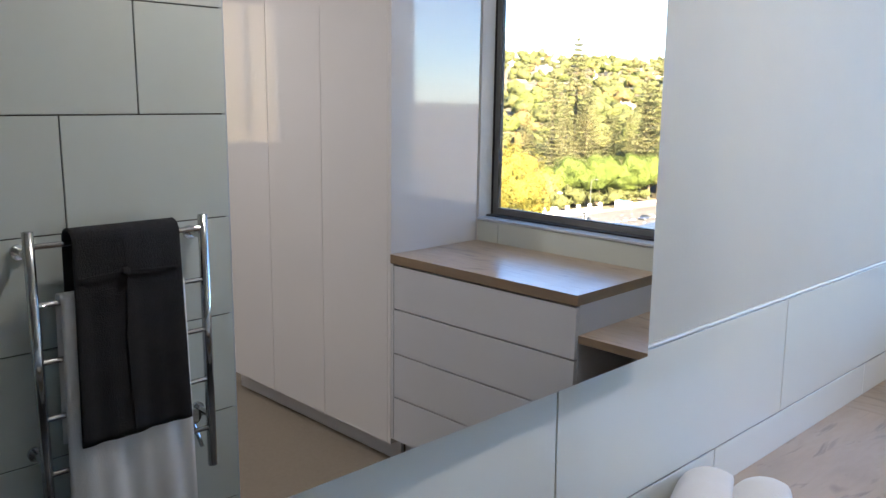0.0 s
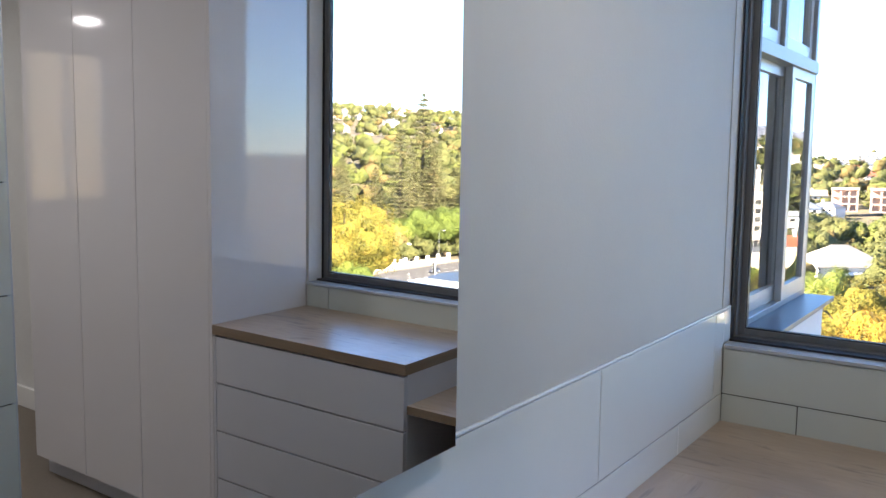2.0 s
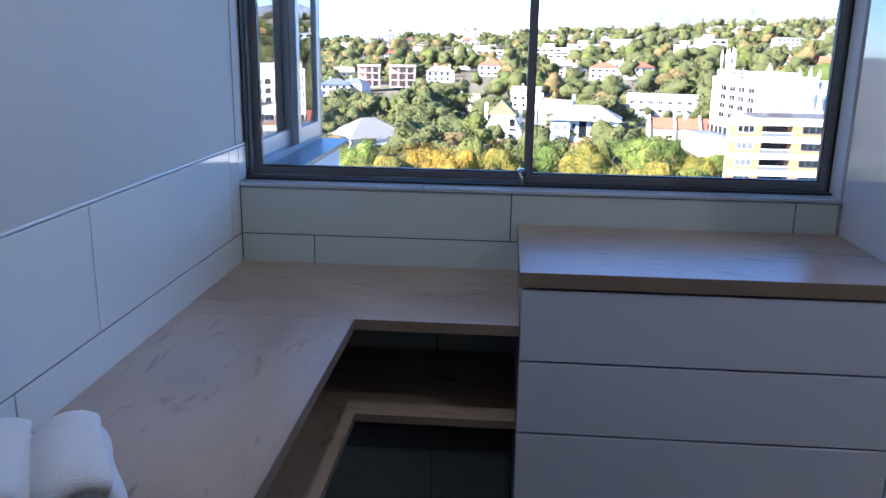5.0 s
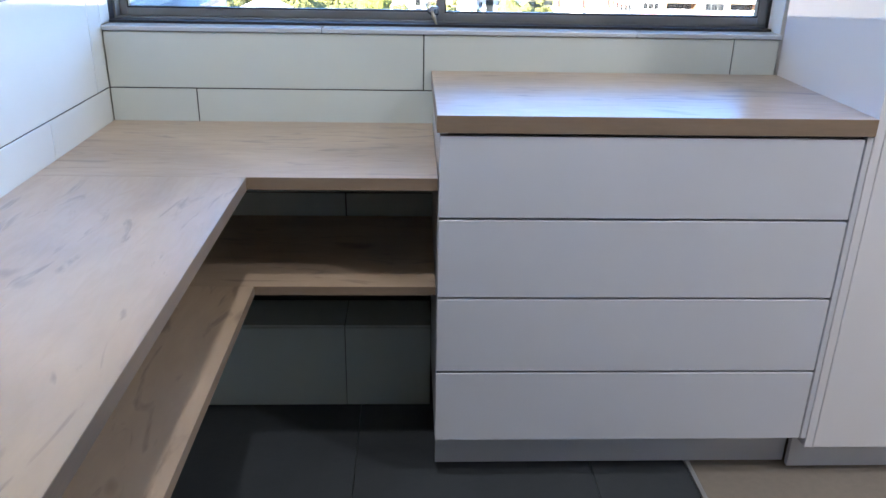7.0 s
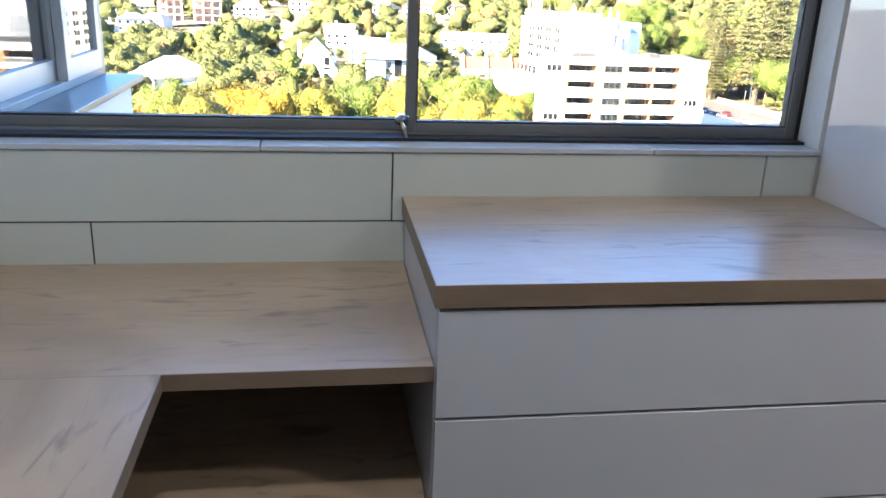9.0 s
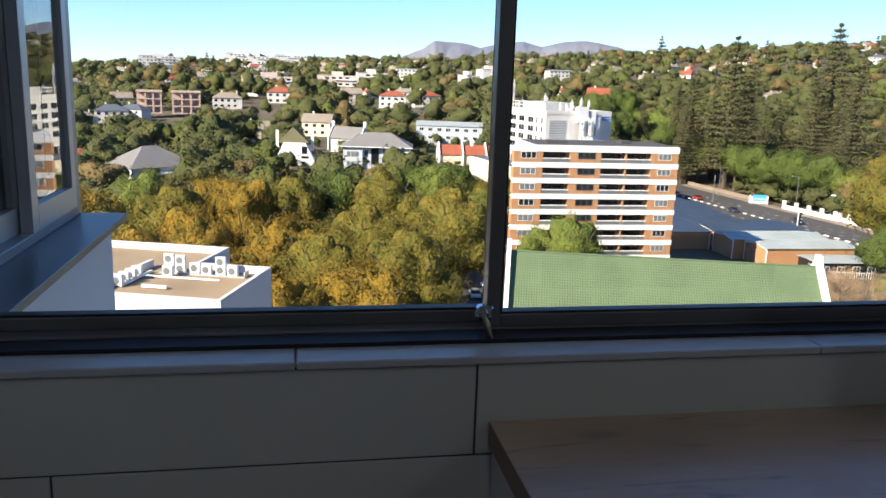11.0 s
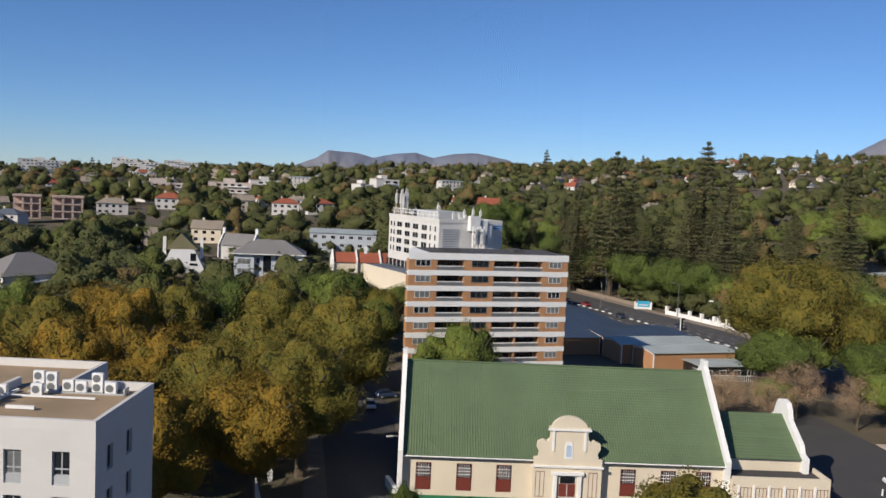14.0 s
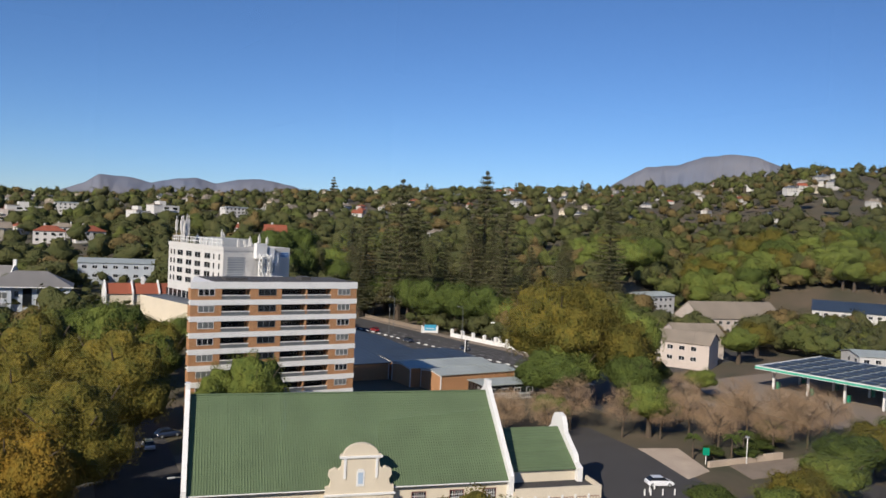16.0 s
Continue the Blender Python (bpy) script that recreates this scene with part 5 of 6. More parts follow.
def palm(name, label, seed, h, rad):
    rg = np.random.default_rng(seed)
    t = thing(name, None, label, "palm tree")
    bm = bmesh.new()
    tube(bm, [(0, 0, -1), (0.05 * h, 0, h * 0.6), (0.02 * h, 0, h)], [0.35, 0.28, 0.3], 8)
    part("trunk", bm, M_BARK, t)
    bm = bmesh.new()
    for i in range(34):
        a, up_ = rg.uniform(0, math.tau), rg.uniform(0.1, 1.1)
        ln = rad * rg.uniform(0.85, 1.1)
        prev = None
        for j in range(7):
            f = j / 6
            r = ln * f * (1 - 0.12 * f)
            z = h + ln * (up_ * f - (0.55 + 0.5 * up_) * f * f)
            w = 0.42 * math.sin(math.pi * min(1, f + 0.12)) + 0.02
            dx, dy = -math.sin(a) * w, math.cos(a) * w
            cur = (bm.verts.new((r * math.cos(a) - dx, r * math.sin(a) - dy, z - 0.2 * w)), bm.verts.new((r * math.cos(a), r * math.sin(a), z + 0.1)), bm.verts.new((r * math.cos(a) + dx, r * math.sin(a) + dy, z - 0.2 * w)))
            if prev:
                bm.faces.new((prev[0], prev[1], cur[1], cur[0]))
                bm.faces.new((prev[1], prev[2], cur[2], cur[1]))
            prev = cur
    part("fronds", bm, L_GREEN, t)
    return t


def place(src, x, y, s=1.0, turn=0.0, sz=1.0, zoff=0.0):
    m = pose(x, y, hill(x, y) + zoff, 0, 0, turn)
    ob = copy_thing(src, m)
    ob.scale = (s, s, s * sz)
    return ob


def settle(src, x, y, s=1.0, turn=0.0, sz=1.0, zoff=0.0):
    """Moves the first of a kind to its own place."""
    src.matrix_basis = pose(x, y, hill(x, y) + zoff, 0, 0, turn)
    src.scale = (s, s, s * sz)


rt = random.Random(11)
# plane trees along the shaded street, in autumn colour
planes = [broad_tree("plane_tree", "large plane tree in golden autumn leaf beside the street", L_GOLD, 21, 20, 8.5, 20000, 0.135, 0.12, 0.9, 64, (0.12, 0.16)),
          broad_tree("plane_tree", "large plane tree with olive and golden leaves beside the street", L_OLIVE, 22, 20, 8.5, 20000, 0.135, 0.12, 0.9, 64, (0.12, 0.16)),
          broad_tree("plane_tree", "large plane tree in golden autumn leaf beside the street", L_GOLD, 23, 20, 8.5, 20000, 0.135, 0.12, 0.9, 64, (0.12, 0.16)),
          broad_tree("plane_tree", "tall leafy plane tree, mostly green, beside the street", L_LIME, 24, 20, 8.5, 20000, 0.135, 0.12, 0.9, 64, (0.12, 0.16))]
used = set()


def put(kind, x, y, h, w, base=20.0, bw=8.5):
    s = w / bw
    if kind in used:
        place(planes[kind], x, y, s, rt.uniform(0, 360), h / base / s)
    else:
        used.add(kind)
        settle(planes[kind], x, y, s, 10.0, h / base / s)


for k, x, y, h, w in ((0, -3, 86, 19.0, 8.0), (2, 8, 92, 19.5, 7.5), (1, 15.5, 103, 21, 8.5), (1, 3, 104, 20, 8), (2, -9, 98, 20, 8), (0, -20, 103, 20, 8),
                      (1, 23.5, 121, 24.5, 9.5), (1, 10, 118, 22, 8.5), (2, -2, 117, 21, 8), (0, -14, 118, 21, 8.5), (1, -27, 116, 21, 8.5), (2, -38, 120, 21, 9),
                      (1, 16, 138, 25, 9), (1, -19, 134, 22.5, 9), (0, -33, 136, 21.5, 9), (2, -48, 134, 21, 9), (0, -56, 118, 20, 9), (0, -8, 135, 23, 8.5), (3, 25.5, 146, 25, 8), (1, 0, 140, 23.5, 8.5), (2, -13, 150, 23, 8), (3, -27, 152, 22, 8)):
    put(k, x, y, h, w)
greens = [broad_tree("broadleaf_tree", "round dark green broadleaf tree", L_GREEN, 31, 14, 6.5, 9000, 0.125, 0.16, 0.9, 50, (0.13, 0.17), 3),
          broad_tree("broadleaf_tree", "spreading green broadleaf tree", L_LIME, 32, 14, 6.5, 9000, 0.125, 0.16, 0.9, 50, (0.13, 0.17), 3),
          broad_tree("broadleaf_tree", "olive-green broadleaf tree among the streets", L_OLIVE, 33, 14, 6.5, 9000, 0.125, 0.16, 0.9, 50, (0.13, 0.17), 3),
          broad_tree("bare_tree", "thin brown tree that has lost most leaves", L_BARE, 34, 10, 4.5, 9000, 0.065, 0.12, 0.9, 90, (0.12, 0.17), 0)]
seen_g = set()


def putg(kind, x, y, h, w):
    b, bw = (14.0, 6.5) if kind < 3 else (10.0, 4.5)
    s = w / bw
    if kind in seen_g:
        place(greens[kind], x, y, s, rt.uniform(0, 360), h / b / s)
    else:
        seen_g.add(kind)
        settle(greens[kind], x, y, s, 30.0, h / b / s)


for k, x, y, h, w in ((0, 8, 147, 24, 7.5), (1, 49, 133, 17.5, 6.5), (1, 43, 137, 14, 5), (0, 36, 118, 8, 4),
                      (1, 162, 170, 20, 9), (2, 131, 128, 22, 10), (1, 119, 130, 17, 8), (0, 113, 131, 15, 9), (1, 117, 106, 12.5, 6.4), (3, 106, 116, 12, 5.5),
                      (3, 112, 108, 11, 5), (3, 133, 112, 12, 5), (3, 140, 104, 12, 5.5), (3, 133, 96, 11, 5), (3, 146, 98, 11, 5), (3, 126, 104, 10, 4.5)):
    putg(k, x, y, h, w)
for k, x, y, h, w in ((0, 166, 240, 17, 9), (0, 174, 232, 16, 9), (0, 160, 252, 15, 8), (0, 186, 238, 15, 9), (3, 98, 113, 9, 5), (3, 91, 117, 9, 5), (1, 103, 118, 8, 4.5), (3, 85, 119, 8, 4.5), (3, 95, 122, 9, 5), (0, 90, 70, 6, 4), (3, 140, 88, 11, 5.5), (3, 150, 90, 11, 5.5), (3, 122, 94, 9, 4.5), (3, 126, 98, 10, 5), (3, 136, 101, 10, 5), (3, 143, 93, 10, 5.5), (3, 152, 97, 11, 5.5), (3, 131, 89, 9, 5), (3, 105, 122, 8, 5), (3, 118, 104, 10, 4.5), (0, 128, 90, 2.6, 3.4), (0, 122, 88, 2.4, 3), (0, 117, 91, 2.4, 2.6), (0, 134, 92, 3, 3.6), (1, 141, 97, 3.5, 3.5), (1, 158, 128, 8, 5), (0, 152, 138, 9, 6), (1, 212, 158, 13, 8), (2, 232, 166, 13, 9), (1, 262, 176, 12, 9), (0, 285, 170, 13, 9), (1, 210, 188, 10, 7), (0, 236, 222, 12, 8), (2, 300, 178, 12, 9), (2, 101, 64, 9, 6), (1, 112, 66, 9.5, 6), (0, 124, 70, 10, 7), (1, 94, 62, 8, 5),
                      (2, 135, 72, 10, 7), (1, 148, 74, 10, 7), (3, -14, 47, 17, 4), (0, 22.5, 78, 9.0, 2.3), (0, 33, 78.5, 2.6, 2.5), (0, 46, 72, 2.4, 2.4)):
    putg(k, x, y, h, w)
big_tree = broad_tree("broadleaf_tree", "huge spreading tree with golden-olive leaves by the main road", L_OLIVE, 36, 31, 17, 30000, 0.22, 0.10, 0.9, 110, (0.09, 0.13))
settle(big_tree, 122, 138)
front_tree = broad_tree("broadleaf_tree", "olive and golden tree in front of the cream hall", L_OLIVE, 37, 15.3, 5.8, 9000, 0.14, 0.25, 0.9, 30, (0.14, 0.16))
settle(front_tree, 45.0, 61.2)
side_tree = broad_tree("broadleaf_tree", "small olive tree in front of the cream hall", L_OLIVE, 38, 10, 3.4, 4500, 0.13, 0.25, 0.9, 22, (0.15, 0.16), 3)
settle(side_tree, 48.5, 66.0)
twig_tree = broad_tree("bare_tree", "tall thin brown tree in front of the white building", L_BARE, 39, 22, 3.0, 9000, 0.06, 0.45, 0.9, 60, (0.12, 0.17), 0)
settle(twig_tree, -7.8, 43.0)
pl = palm("palm", "palm with arching green fronds before the hall", 41, 7.0, 3.6)
settle(pl, 27.2, 72.0, 1.0)
for x, y, s in ((31.3, 71.0, 0.85), (34.5, 77.0, 0.6), (118, 88, 0.6), (113, 92, 0.55), (124, 90, 0.55)):
    place(pl, x, y, s, rt.uniform(0, 360))
pl2 = palm("palm", "tall date palm with a full head of fronds", 42, 11.0, 4.2)
settle(pl2, 8.5, 166, 1.2)
for x, y, s in ((-28, 290, 1.1), (-36, 300, 1.1), (-14, 296, 1.0), (-8, 165, 1.1)):
    place(pl2, x, y, s, rt.uniform(0, 360))
# the stand of tall pines
pines = [tiered_pine("tall_pine", "very tall dark pine with level tiered branches", 51, 48, 7.5, 11000, 27, 0.30),
         tiered_pine("tall_pine", "very tall dark pine with ragged tiered branches", 52, 44, 8.0, 11000, 24, 0.32)]
def stand(i, x, y, s, first=False):
    """One tall pine, further out on the same line of sight if it would stand on the road."""
    k = 1.24 if x < 160 else 1.12
    h0 = (48, 44)[i]
    h = 38.5 + (h0 * s - 38.5) * k - (hill(x * k, y * k) - G)
    (settle if first else place)(pines[i], x * k, y * k, h / h0, rt.uniform(0, 360))


stand(0, 158, 220, 1.20, True)
stand(1, 128, 224, 1.20, True)
for i, x, y, s in ((1, 118, 232, 0.74), (0, 138, 232, 0.84), (1, 148, 228, 0.80), (0, 166, 226, 0.80), (1, 172, 212, 0.74), (0, 110, 246, 0.66), (1, 182, 208, 0.70), (0, 124, 250, 0.80), (1, 104, 256, 0.64), (0, 190, 216, 0.76),
                   (1, 216, 220, 1.15), (0, 207, 232, 0.7), (1, 152, 244, 0.75), (0, 226, 228, 0.75), (1, 134, 244, 0.85), (0, 176, 232, 0.72),
                   (1, 122, 236, 0.95), (0, 133, 222, 0.92), (1, 150, 215, 0.95), (0, 163, 214, 0.98)):
    stand(i, x, y, s)
for k, x, y, h, w in ((1, 141, 134, 25, 8), (1, 40, 166, 17, 7), (0, 33, 174, 17, 7), (2, 46, 186, 15, 7), (0, 38, 190, 17, 7), (1, 52, 196, 14, 7), (0, 30, 196, 15, 7), (0, 60, 204, 12, 6), (0, 157, 254, 21, 9), (0, 164, 244, 21, 9), (0, 170, 234, 20, 9), (0, 128, 305, 18, 9), (1, 136, 312, 19, 9), (0, 146, 306, 19, 9), (0, 155, 292, 20, 9), (1, 152, 320, 22, 10), (0, 118, 300, 18, 9), (1, 112, 318, 20, 10), (0, 126, 330, 22, 10), (0, 140, 334, 24, 10), (0, 160, 272, 20, 8), (1, 166, 300, 24, 10), (1, 170, 222, 15, 7), (0, 178, 216, 14, 7), (1, 205, 190, 13, 7), (0, 128, 121, 15, 7)):
    putg(k, x, y, h, w)


# broad crowns in the hollow behind the shops
for i in range(46):
    az, d = (rt.uniform(51.0, 63.5), rt.uniform(442, 540)) if i % 3 else (rt.uniform(42.0, 48.0), rt.uniform(385, 440))
    x, y = d * math.sin(radians(az)), d * math.cos(radians(az))
    place(greens[(1, 2, 1, 0)[i % 4]], x, y, rt.uniform(1.1, 1.7), rt.uniform(0, 360), rt.uniform(0.8, 1.0))


for i in range(60):
    az, d = (rt.uniform(54.5, 63.5), rt.uniform(440, 500)) if i % 3 else (rt.uniform(50.0, 54.0), rt.uniform(400, 455))
    x, y = d * math.sin(radians(az)), d * math.cos(radians(az))
    place(greens[(2, 1, 0, 1)[i % 4]], x, y, rt.uniform(1.2, 1.7), rt.uniform(0, 360), rt.uniform(0.8, 1.0))


# ---- houses of the suburb ----
protos = [house(0, "white two-storey house with a slate roof", M_WHITE, M_GREYR, 15, 10, 5.6, 2.8),
          house(1, "white house with a hipped terracotta roof", M_WHITE, M_TERRA, 14, 9, 5.2, 2.6),
          house(2, "cream house with a gabled brown roof", M_CREAM, M_BROWNR, 12, 8, 5.0, 3.4, False),
          house(3, "white villa with a grey gabled roof", M_WHITE, M_BROWNR, 16, 9, 6.0, 3.0, True, 2),
          house(4, "long white flats with a low grey roof", M_WHITE, M_METAL, 30, 11, 8.5, 0.6, True, 0, 3),
          house(5, "small white house with a steep red gable", M_WHITE, M_TERRA, 10, 8, 4.4, 3.6, False)]
first = [True] * 6


def put_house(k, x, y, turn, s=1.0, dz=0.0):
    m = pose(x, y, hill(x, y) + dz, 0, 0, turn)
    if first[k]:
        protos[k].matrix_basis = m
        protos[k].scale = (s, s, s)
        first[k] = False
    else:
        copy_thing(protos[k], m).scale = (s, s, s)


spots = []


def near_spot(x, y, r):
    return any((x - a) ** 2 + (y - b) ** 2 < (r + c) ** 2 for a, b, c in spots)


def polar(az, d):
    return d * math.sin(radians(az)), d * math.cos(radians(az))


def claim(x, y, r):
    """Keeps trees off a building and off the view of it."""
    spots.append((x, y, r))
    for f in (0.965, 0.93, 0.89, 0.85, 0.81):
        spots.append((x * f, y * f, r * 0.55))


def corner_house():
    x, y = polar(-10.9, 246)
    t = thing("house", pose(x, y, hill(x, y), 0, 0, 38), "large white house with a hipped slate roof and square tower", "house")
    W, D, H, R = 20.5, 16.0, 4.8, 5.6
    part("wall", box((0, 0, -4), (W, D, H)), M_WHITE, t)
    bm = bmesh.new()
    v = [bm.verts.new(p) for p in ((-0.8, -0.8, H), (W + 0.8, -0.8, H), (W + 0.8, D + 0.8, H), (-0.8, D + 0.8, H), (D / 2, D / 2, H + R), (W - D / 2, D / 2, H + R))]
    for q in ((0, 1, 5, 4), (1, 2, 5), (2, 3, 4, 5), (3, 0, 4), (3, 2, 1, 0)):
        bm.faces.new([v[k] for k in q])
    part("roof", bm, M_SLATEW, t)
    part("tower", box((W - 1.5, -3.5, -4), (W + 3.0, 1.0, H + 3.2)), M_WHITE, t)
    part("tower_roof", box((W - 1.7, -3.7, H + 3.2), (W + 3.2, 1.2, H + 3.5)), M_SLAB, t)
    part("tower_window", box((W + 0.2, -3.58, H - 1.2), (W + 1.6, -3.48, H - 0.2)), M_WINDK, t)
    part("bay", box((4, -3.2, -4), (W - 2.5, 0.0, 3.0)), M_GREYW, t)
    part("bay_roof", box((3.7, -3.5, 3.0), (W - 2.2, 0.0, 3.3)), M_SLAB, t)
    part("bay_glass", box((4.6, -3.28, 0.2), (W - 3.2, -3.18, 2.7)), M_WINDK, t)
    for k in range(4):
        win_part(t, 0, 0, 2.2, 1.7, 0, 0.05, M_WINDK, M_SLAB, 1).matrix_basis = pose(-0.06, 3.2 + k * 3.5, 1.9, 0, 0, -90)
    claim(x + 6, y + 9, 15)


def chalet():
    x, y = polar(-1.5, 270)
    t = thing("house", pose(x, y, hill(x, y) + 0.6, 0, 0, -2), "white gabled cottage with a steep olive thatched roof", "house")
    bm = bmesh.new()
    lo = [bm.verts.new((a, 0, b)) for a, b in ((0, -4), (13.4, -4), (13.4, 0.6), (10.2, 7.2), (3.0, 7.2), (0, 0.6))]
    hi = [bm.verts.new((v.co.x, 9.0, v.co.z)) for v in lo]
    bm.faces.new(lo), bm.faces.new(hi[::-1])
    for k in range(6):
        bm.faces.new((lo[k], hi[k], hi[(k + 1) % 6], lo[(k + 1) % 6]))
    bmesh.ops.recalc_face_normals(bm, faces=bm.faces)
    part("wall", bm, M_SLAB, t)
    bm = bmesh.new()
    v = [bm.verts.new(p) for p in ((1.6, 0.8, 7.1), (11.4, 0.8, 7.1), (12.4, 9.5, 6.0), (0.6, 9.5, 6.0), (6.0, 3.0, 12.2), (7.2, 6.5, 12.0))]
    for q in ((0, 1, 4), (1, 2, 5, 4), (2, 3, 5), (3, 0, 4, 5), (3, 2, 1, 0)):
        bm.faces.new([v[k] for k in q])
    part("roof", bm, M_THATCH, t)
    for a in (0.2, 11.8):
        part("chimney", box((a, 6.0, 4.0), (a + 1.0, 7.0, 10.8)), M_SLAB, t)
    for a, b, w_, h_ in ((9.2, 3.6, 1.7, 2.4), (9.0, 2.1, 2.4, 0.7), (2.4, 2.0, 2.2, 0.8)):
        part("window", box((a - 0.2, -0.08, b), (a + w_ - 0.2, 0.02, b + h_)), M_WINDK, t)
    claim(x + 7, y + 5, 10)


def villa():
    x, y = polar(3.3, 262)
    t = thing("house", pose(x, y, hill(x, y) + 0.3, 0, 0, -9), "wide pale blue-grey villa with a hipped slate roof and tall windows", "house")
    W, D, H, R = 21.5, 13.0, 7.4, 4.2
    part("wall", boxes(((0, 1.2, -4), (W, D, H)), ((0, 0, -4), (6.2, 1.2, H)), ((W - 5.5, 0, -4), (W, 1.2, H))), M_WALLB, t)
    bm = bmesh.new()
    v = [bm.verts.new(p) for p in ((-0.9, -0.9, H), (W + 0.9, -0.9, H), (W + 0.9, D + 0.9, H), (-0.9, D + 0.9, H), (D / 2, D / 2, H + R), (W - D / 2, D / 2, H + R))]
    for q in ((0, 1, 5, 4), (1, 2, 5), (2, 3, 4, 5), (3, 0, 4), (3, 2, 1, 0)):
        bm.faces.new([v[k] for k in q])
    part("roof", bm, M_SLATEW, t)
    part("eave", boxes(((-1.0, -1.0, H - 0.25), (W + 1.0, -0.8, H)), ((-1.0, -0.8, H - 0.25), (-0.8, D, H))), M_SLAB, t)
    part("tall_window", box((9.0, 1.1, 1.4), (11.4, 1.19, H - 0.6)), M_WINDK, t)
    for a, b, w_, y_ in ((1.0, 3.9, 4.2, -0.04), (1.0, 0.8, 4.2, -0.04), (W - 4.6, 3.9, 3.6, -0.04), (W - 4.6, 0.8, 3.6, -0.04), (6.8, 4.2, 1.2, 1.16), (12.4, 2.0, 1.4, 1.16), (14.2, 2.0, 1.2, 1.16), (12.6, 5.0, 2.6, 1.16)):
        win_part(t, a, b, w_, 1.9, y_, 0.05, M_CURT if w_ > 2 else M_WINDK, M_SLAB, 2 if w_ > 2 else 1)
    part("garden_wall", box((8.0, -14.0, -6), (20.0, -13.6, -1.2)), M_CREAM, t)
    claim(x + 10, y + 4, 14)
    x, y = polar(2.3, 300)
    t = thing("house", pose(x, y, hill(x, y) + 0.6, 0, 0, -24), "white house with a steep slate roof between white parapets", "house")
    part("wall", box((0, 0, -4), (12, 9, 4.5)), M_WHITE, t)
    bm = bmesh.new()
    v = [bm.verts.new(p) for p in ((0, -0.4, 4.4), (12, -0.4, 4.4), (12, 9.4, 4.4), (0, 9.4, 4.4), (0, 4.5, 8.6), (12, 4.5, 8.6))]
    for q in ((0, 1, 5, 4), (2, 3, 4, 5), (0, 4, 3), (1, 2, 5)):
        bm.faces.new([v[k] for k in q])
    part("roof", bm, M_SLATEW, t)
    for a in (-0.4, 12.0):
        bm = bmesh.new()
        q0 = [bm.verts.new((a, b, c)) for b, c in ((-0.8, 0), (9.8, 0), (9.8, 4.6), (4.5, 9.3), (-0.8, 4.6))]
        q1 = [bm.verts.new((a + 0.4, v_.co.y, v_.co.z)) for v_ in q0]
        bm.faces.new(q0), bm.faces.new(q1[::-1])
        for k in range(5):
            bm.faces.new((q0[k], q1[k], q1[(k + 1) % 5], q0[(k + 1) % 5]))
        bmesh.ops.recalc_face_normals(bm, faces=bm.faces)
        part("parapet", bm, M_SLAB, t)
        part("chimney", box((a - 0.2, 4.0, 8.6), (a + 0.8, 5.0, 10.6)), M_SLAB, t)
    claim(x + 6, y + 4, 9)


def red_row():
    x, y = polar(10.1, 270)
    t = thing("row_houses", pose(x, y, hill(x, y) - 0.5, 0, 0, -4), "row of low houses with terracotta roofs divided by white parapets", "houses")
    part("wall", box((0, 0, -4), (24, 8, 4.0)), M_CREAM, t)
    for k, a in enumerate((0, 8, 16)):
        bm = bmesh.new()
        v = [bm.verts.new(p) for p in ((a + 0.3, -0.4, 3.9), (a + 7.9, -0.4, 3.9), (a + 7.9, 4, 7.0), (a + 0.3, 4, 7.0), (a + 0.3, 8.4, 3.9), (a + 7.9, 8.4, 3.9))]
        bm.faces.new(v[:4]), bm.faces.new((v[3], v[2], v[5], v[4]))
        part("roof", bm, M_TERRA, t)
    for a in (-0.1, 7.9, 15.9, 23.9):
        bm = bmesh.new()
        q0 = [bm.verts.new((a, b, c)) for b, c in ((-0.7, 0), (8.7, 0), (8.7, 4.6), (4.0, 8.0), (-0.7, 4.6))]
        q1 = [bm.verts.new((a + 0.45, v_.co.y, v_.co.z)) for v_ in q0]
        bm.faces.new(q0), bm.faces.new(q1[::-1])
        for k in range(5):
            bm.faces.new((q0[k], q1[k], q1[(k + 1) % 5], q0[(k + 1) % 5]))
        bmesh.ops.recalc_face_normals(bm, faces=bm.faces)
        part("parapet", bm, M_SLAB, t)
    part("chimney", box((11, 3.5, 6), (12, 4.5, 9.0)), M_SLAB, t)
    claim(x + 12, y + 4, 13)


def building_site():
    x, y = polar(-10.4, 440)
    t = thing("building_site", pose(x, y, hill(x, y) + 3.0, 0, 0, 8), "unfinished pink concrete building with open storeys", "building")
    for x0, w, n in ((0, 12, 3), (17, 14, 3)):
        for k in range(n):
            z = k * 3.6
            part("floor_slab", box((x0, 0, z - 0.2), (x0 + w, 10, z + 0.4)), M_PINKW, t)
            for c in range(4):
                xx = x0 + c * (w - 0.9) / 3
                part("column", box((xx, 0.1, z + 0.4), (xx + 0.9, 1.0, z + 3.4)), M_PINKW, t)
            part("back_wall", box((x0, 4.5, z + 0.4), (x0 + w, 4.9, z + 3.4)), M_PINKW, t)
        part("roof_slab", box((x0 - 0.3, -0.3, n * 3.6 - 0.2), (x0 + w + 0.3, 10, n * 3.6 + 0.7)), M_PINKW, t)
    claim(x + 15, y + 5, 18)


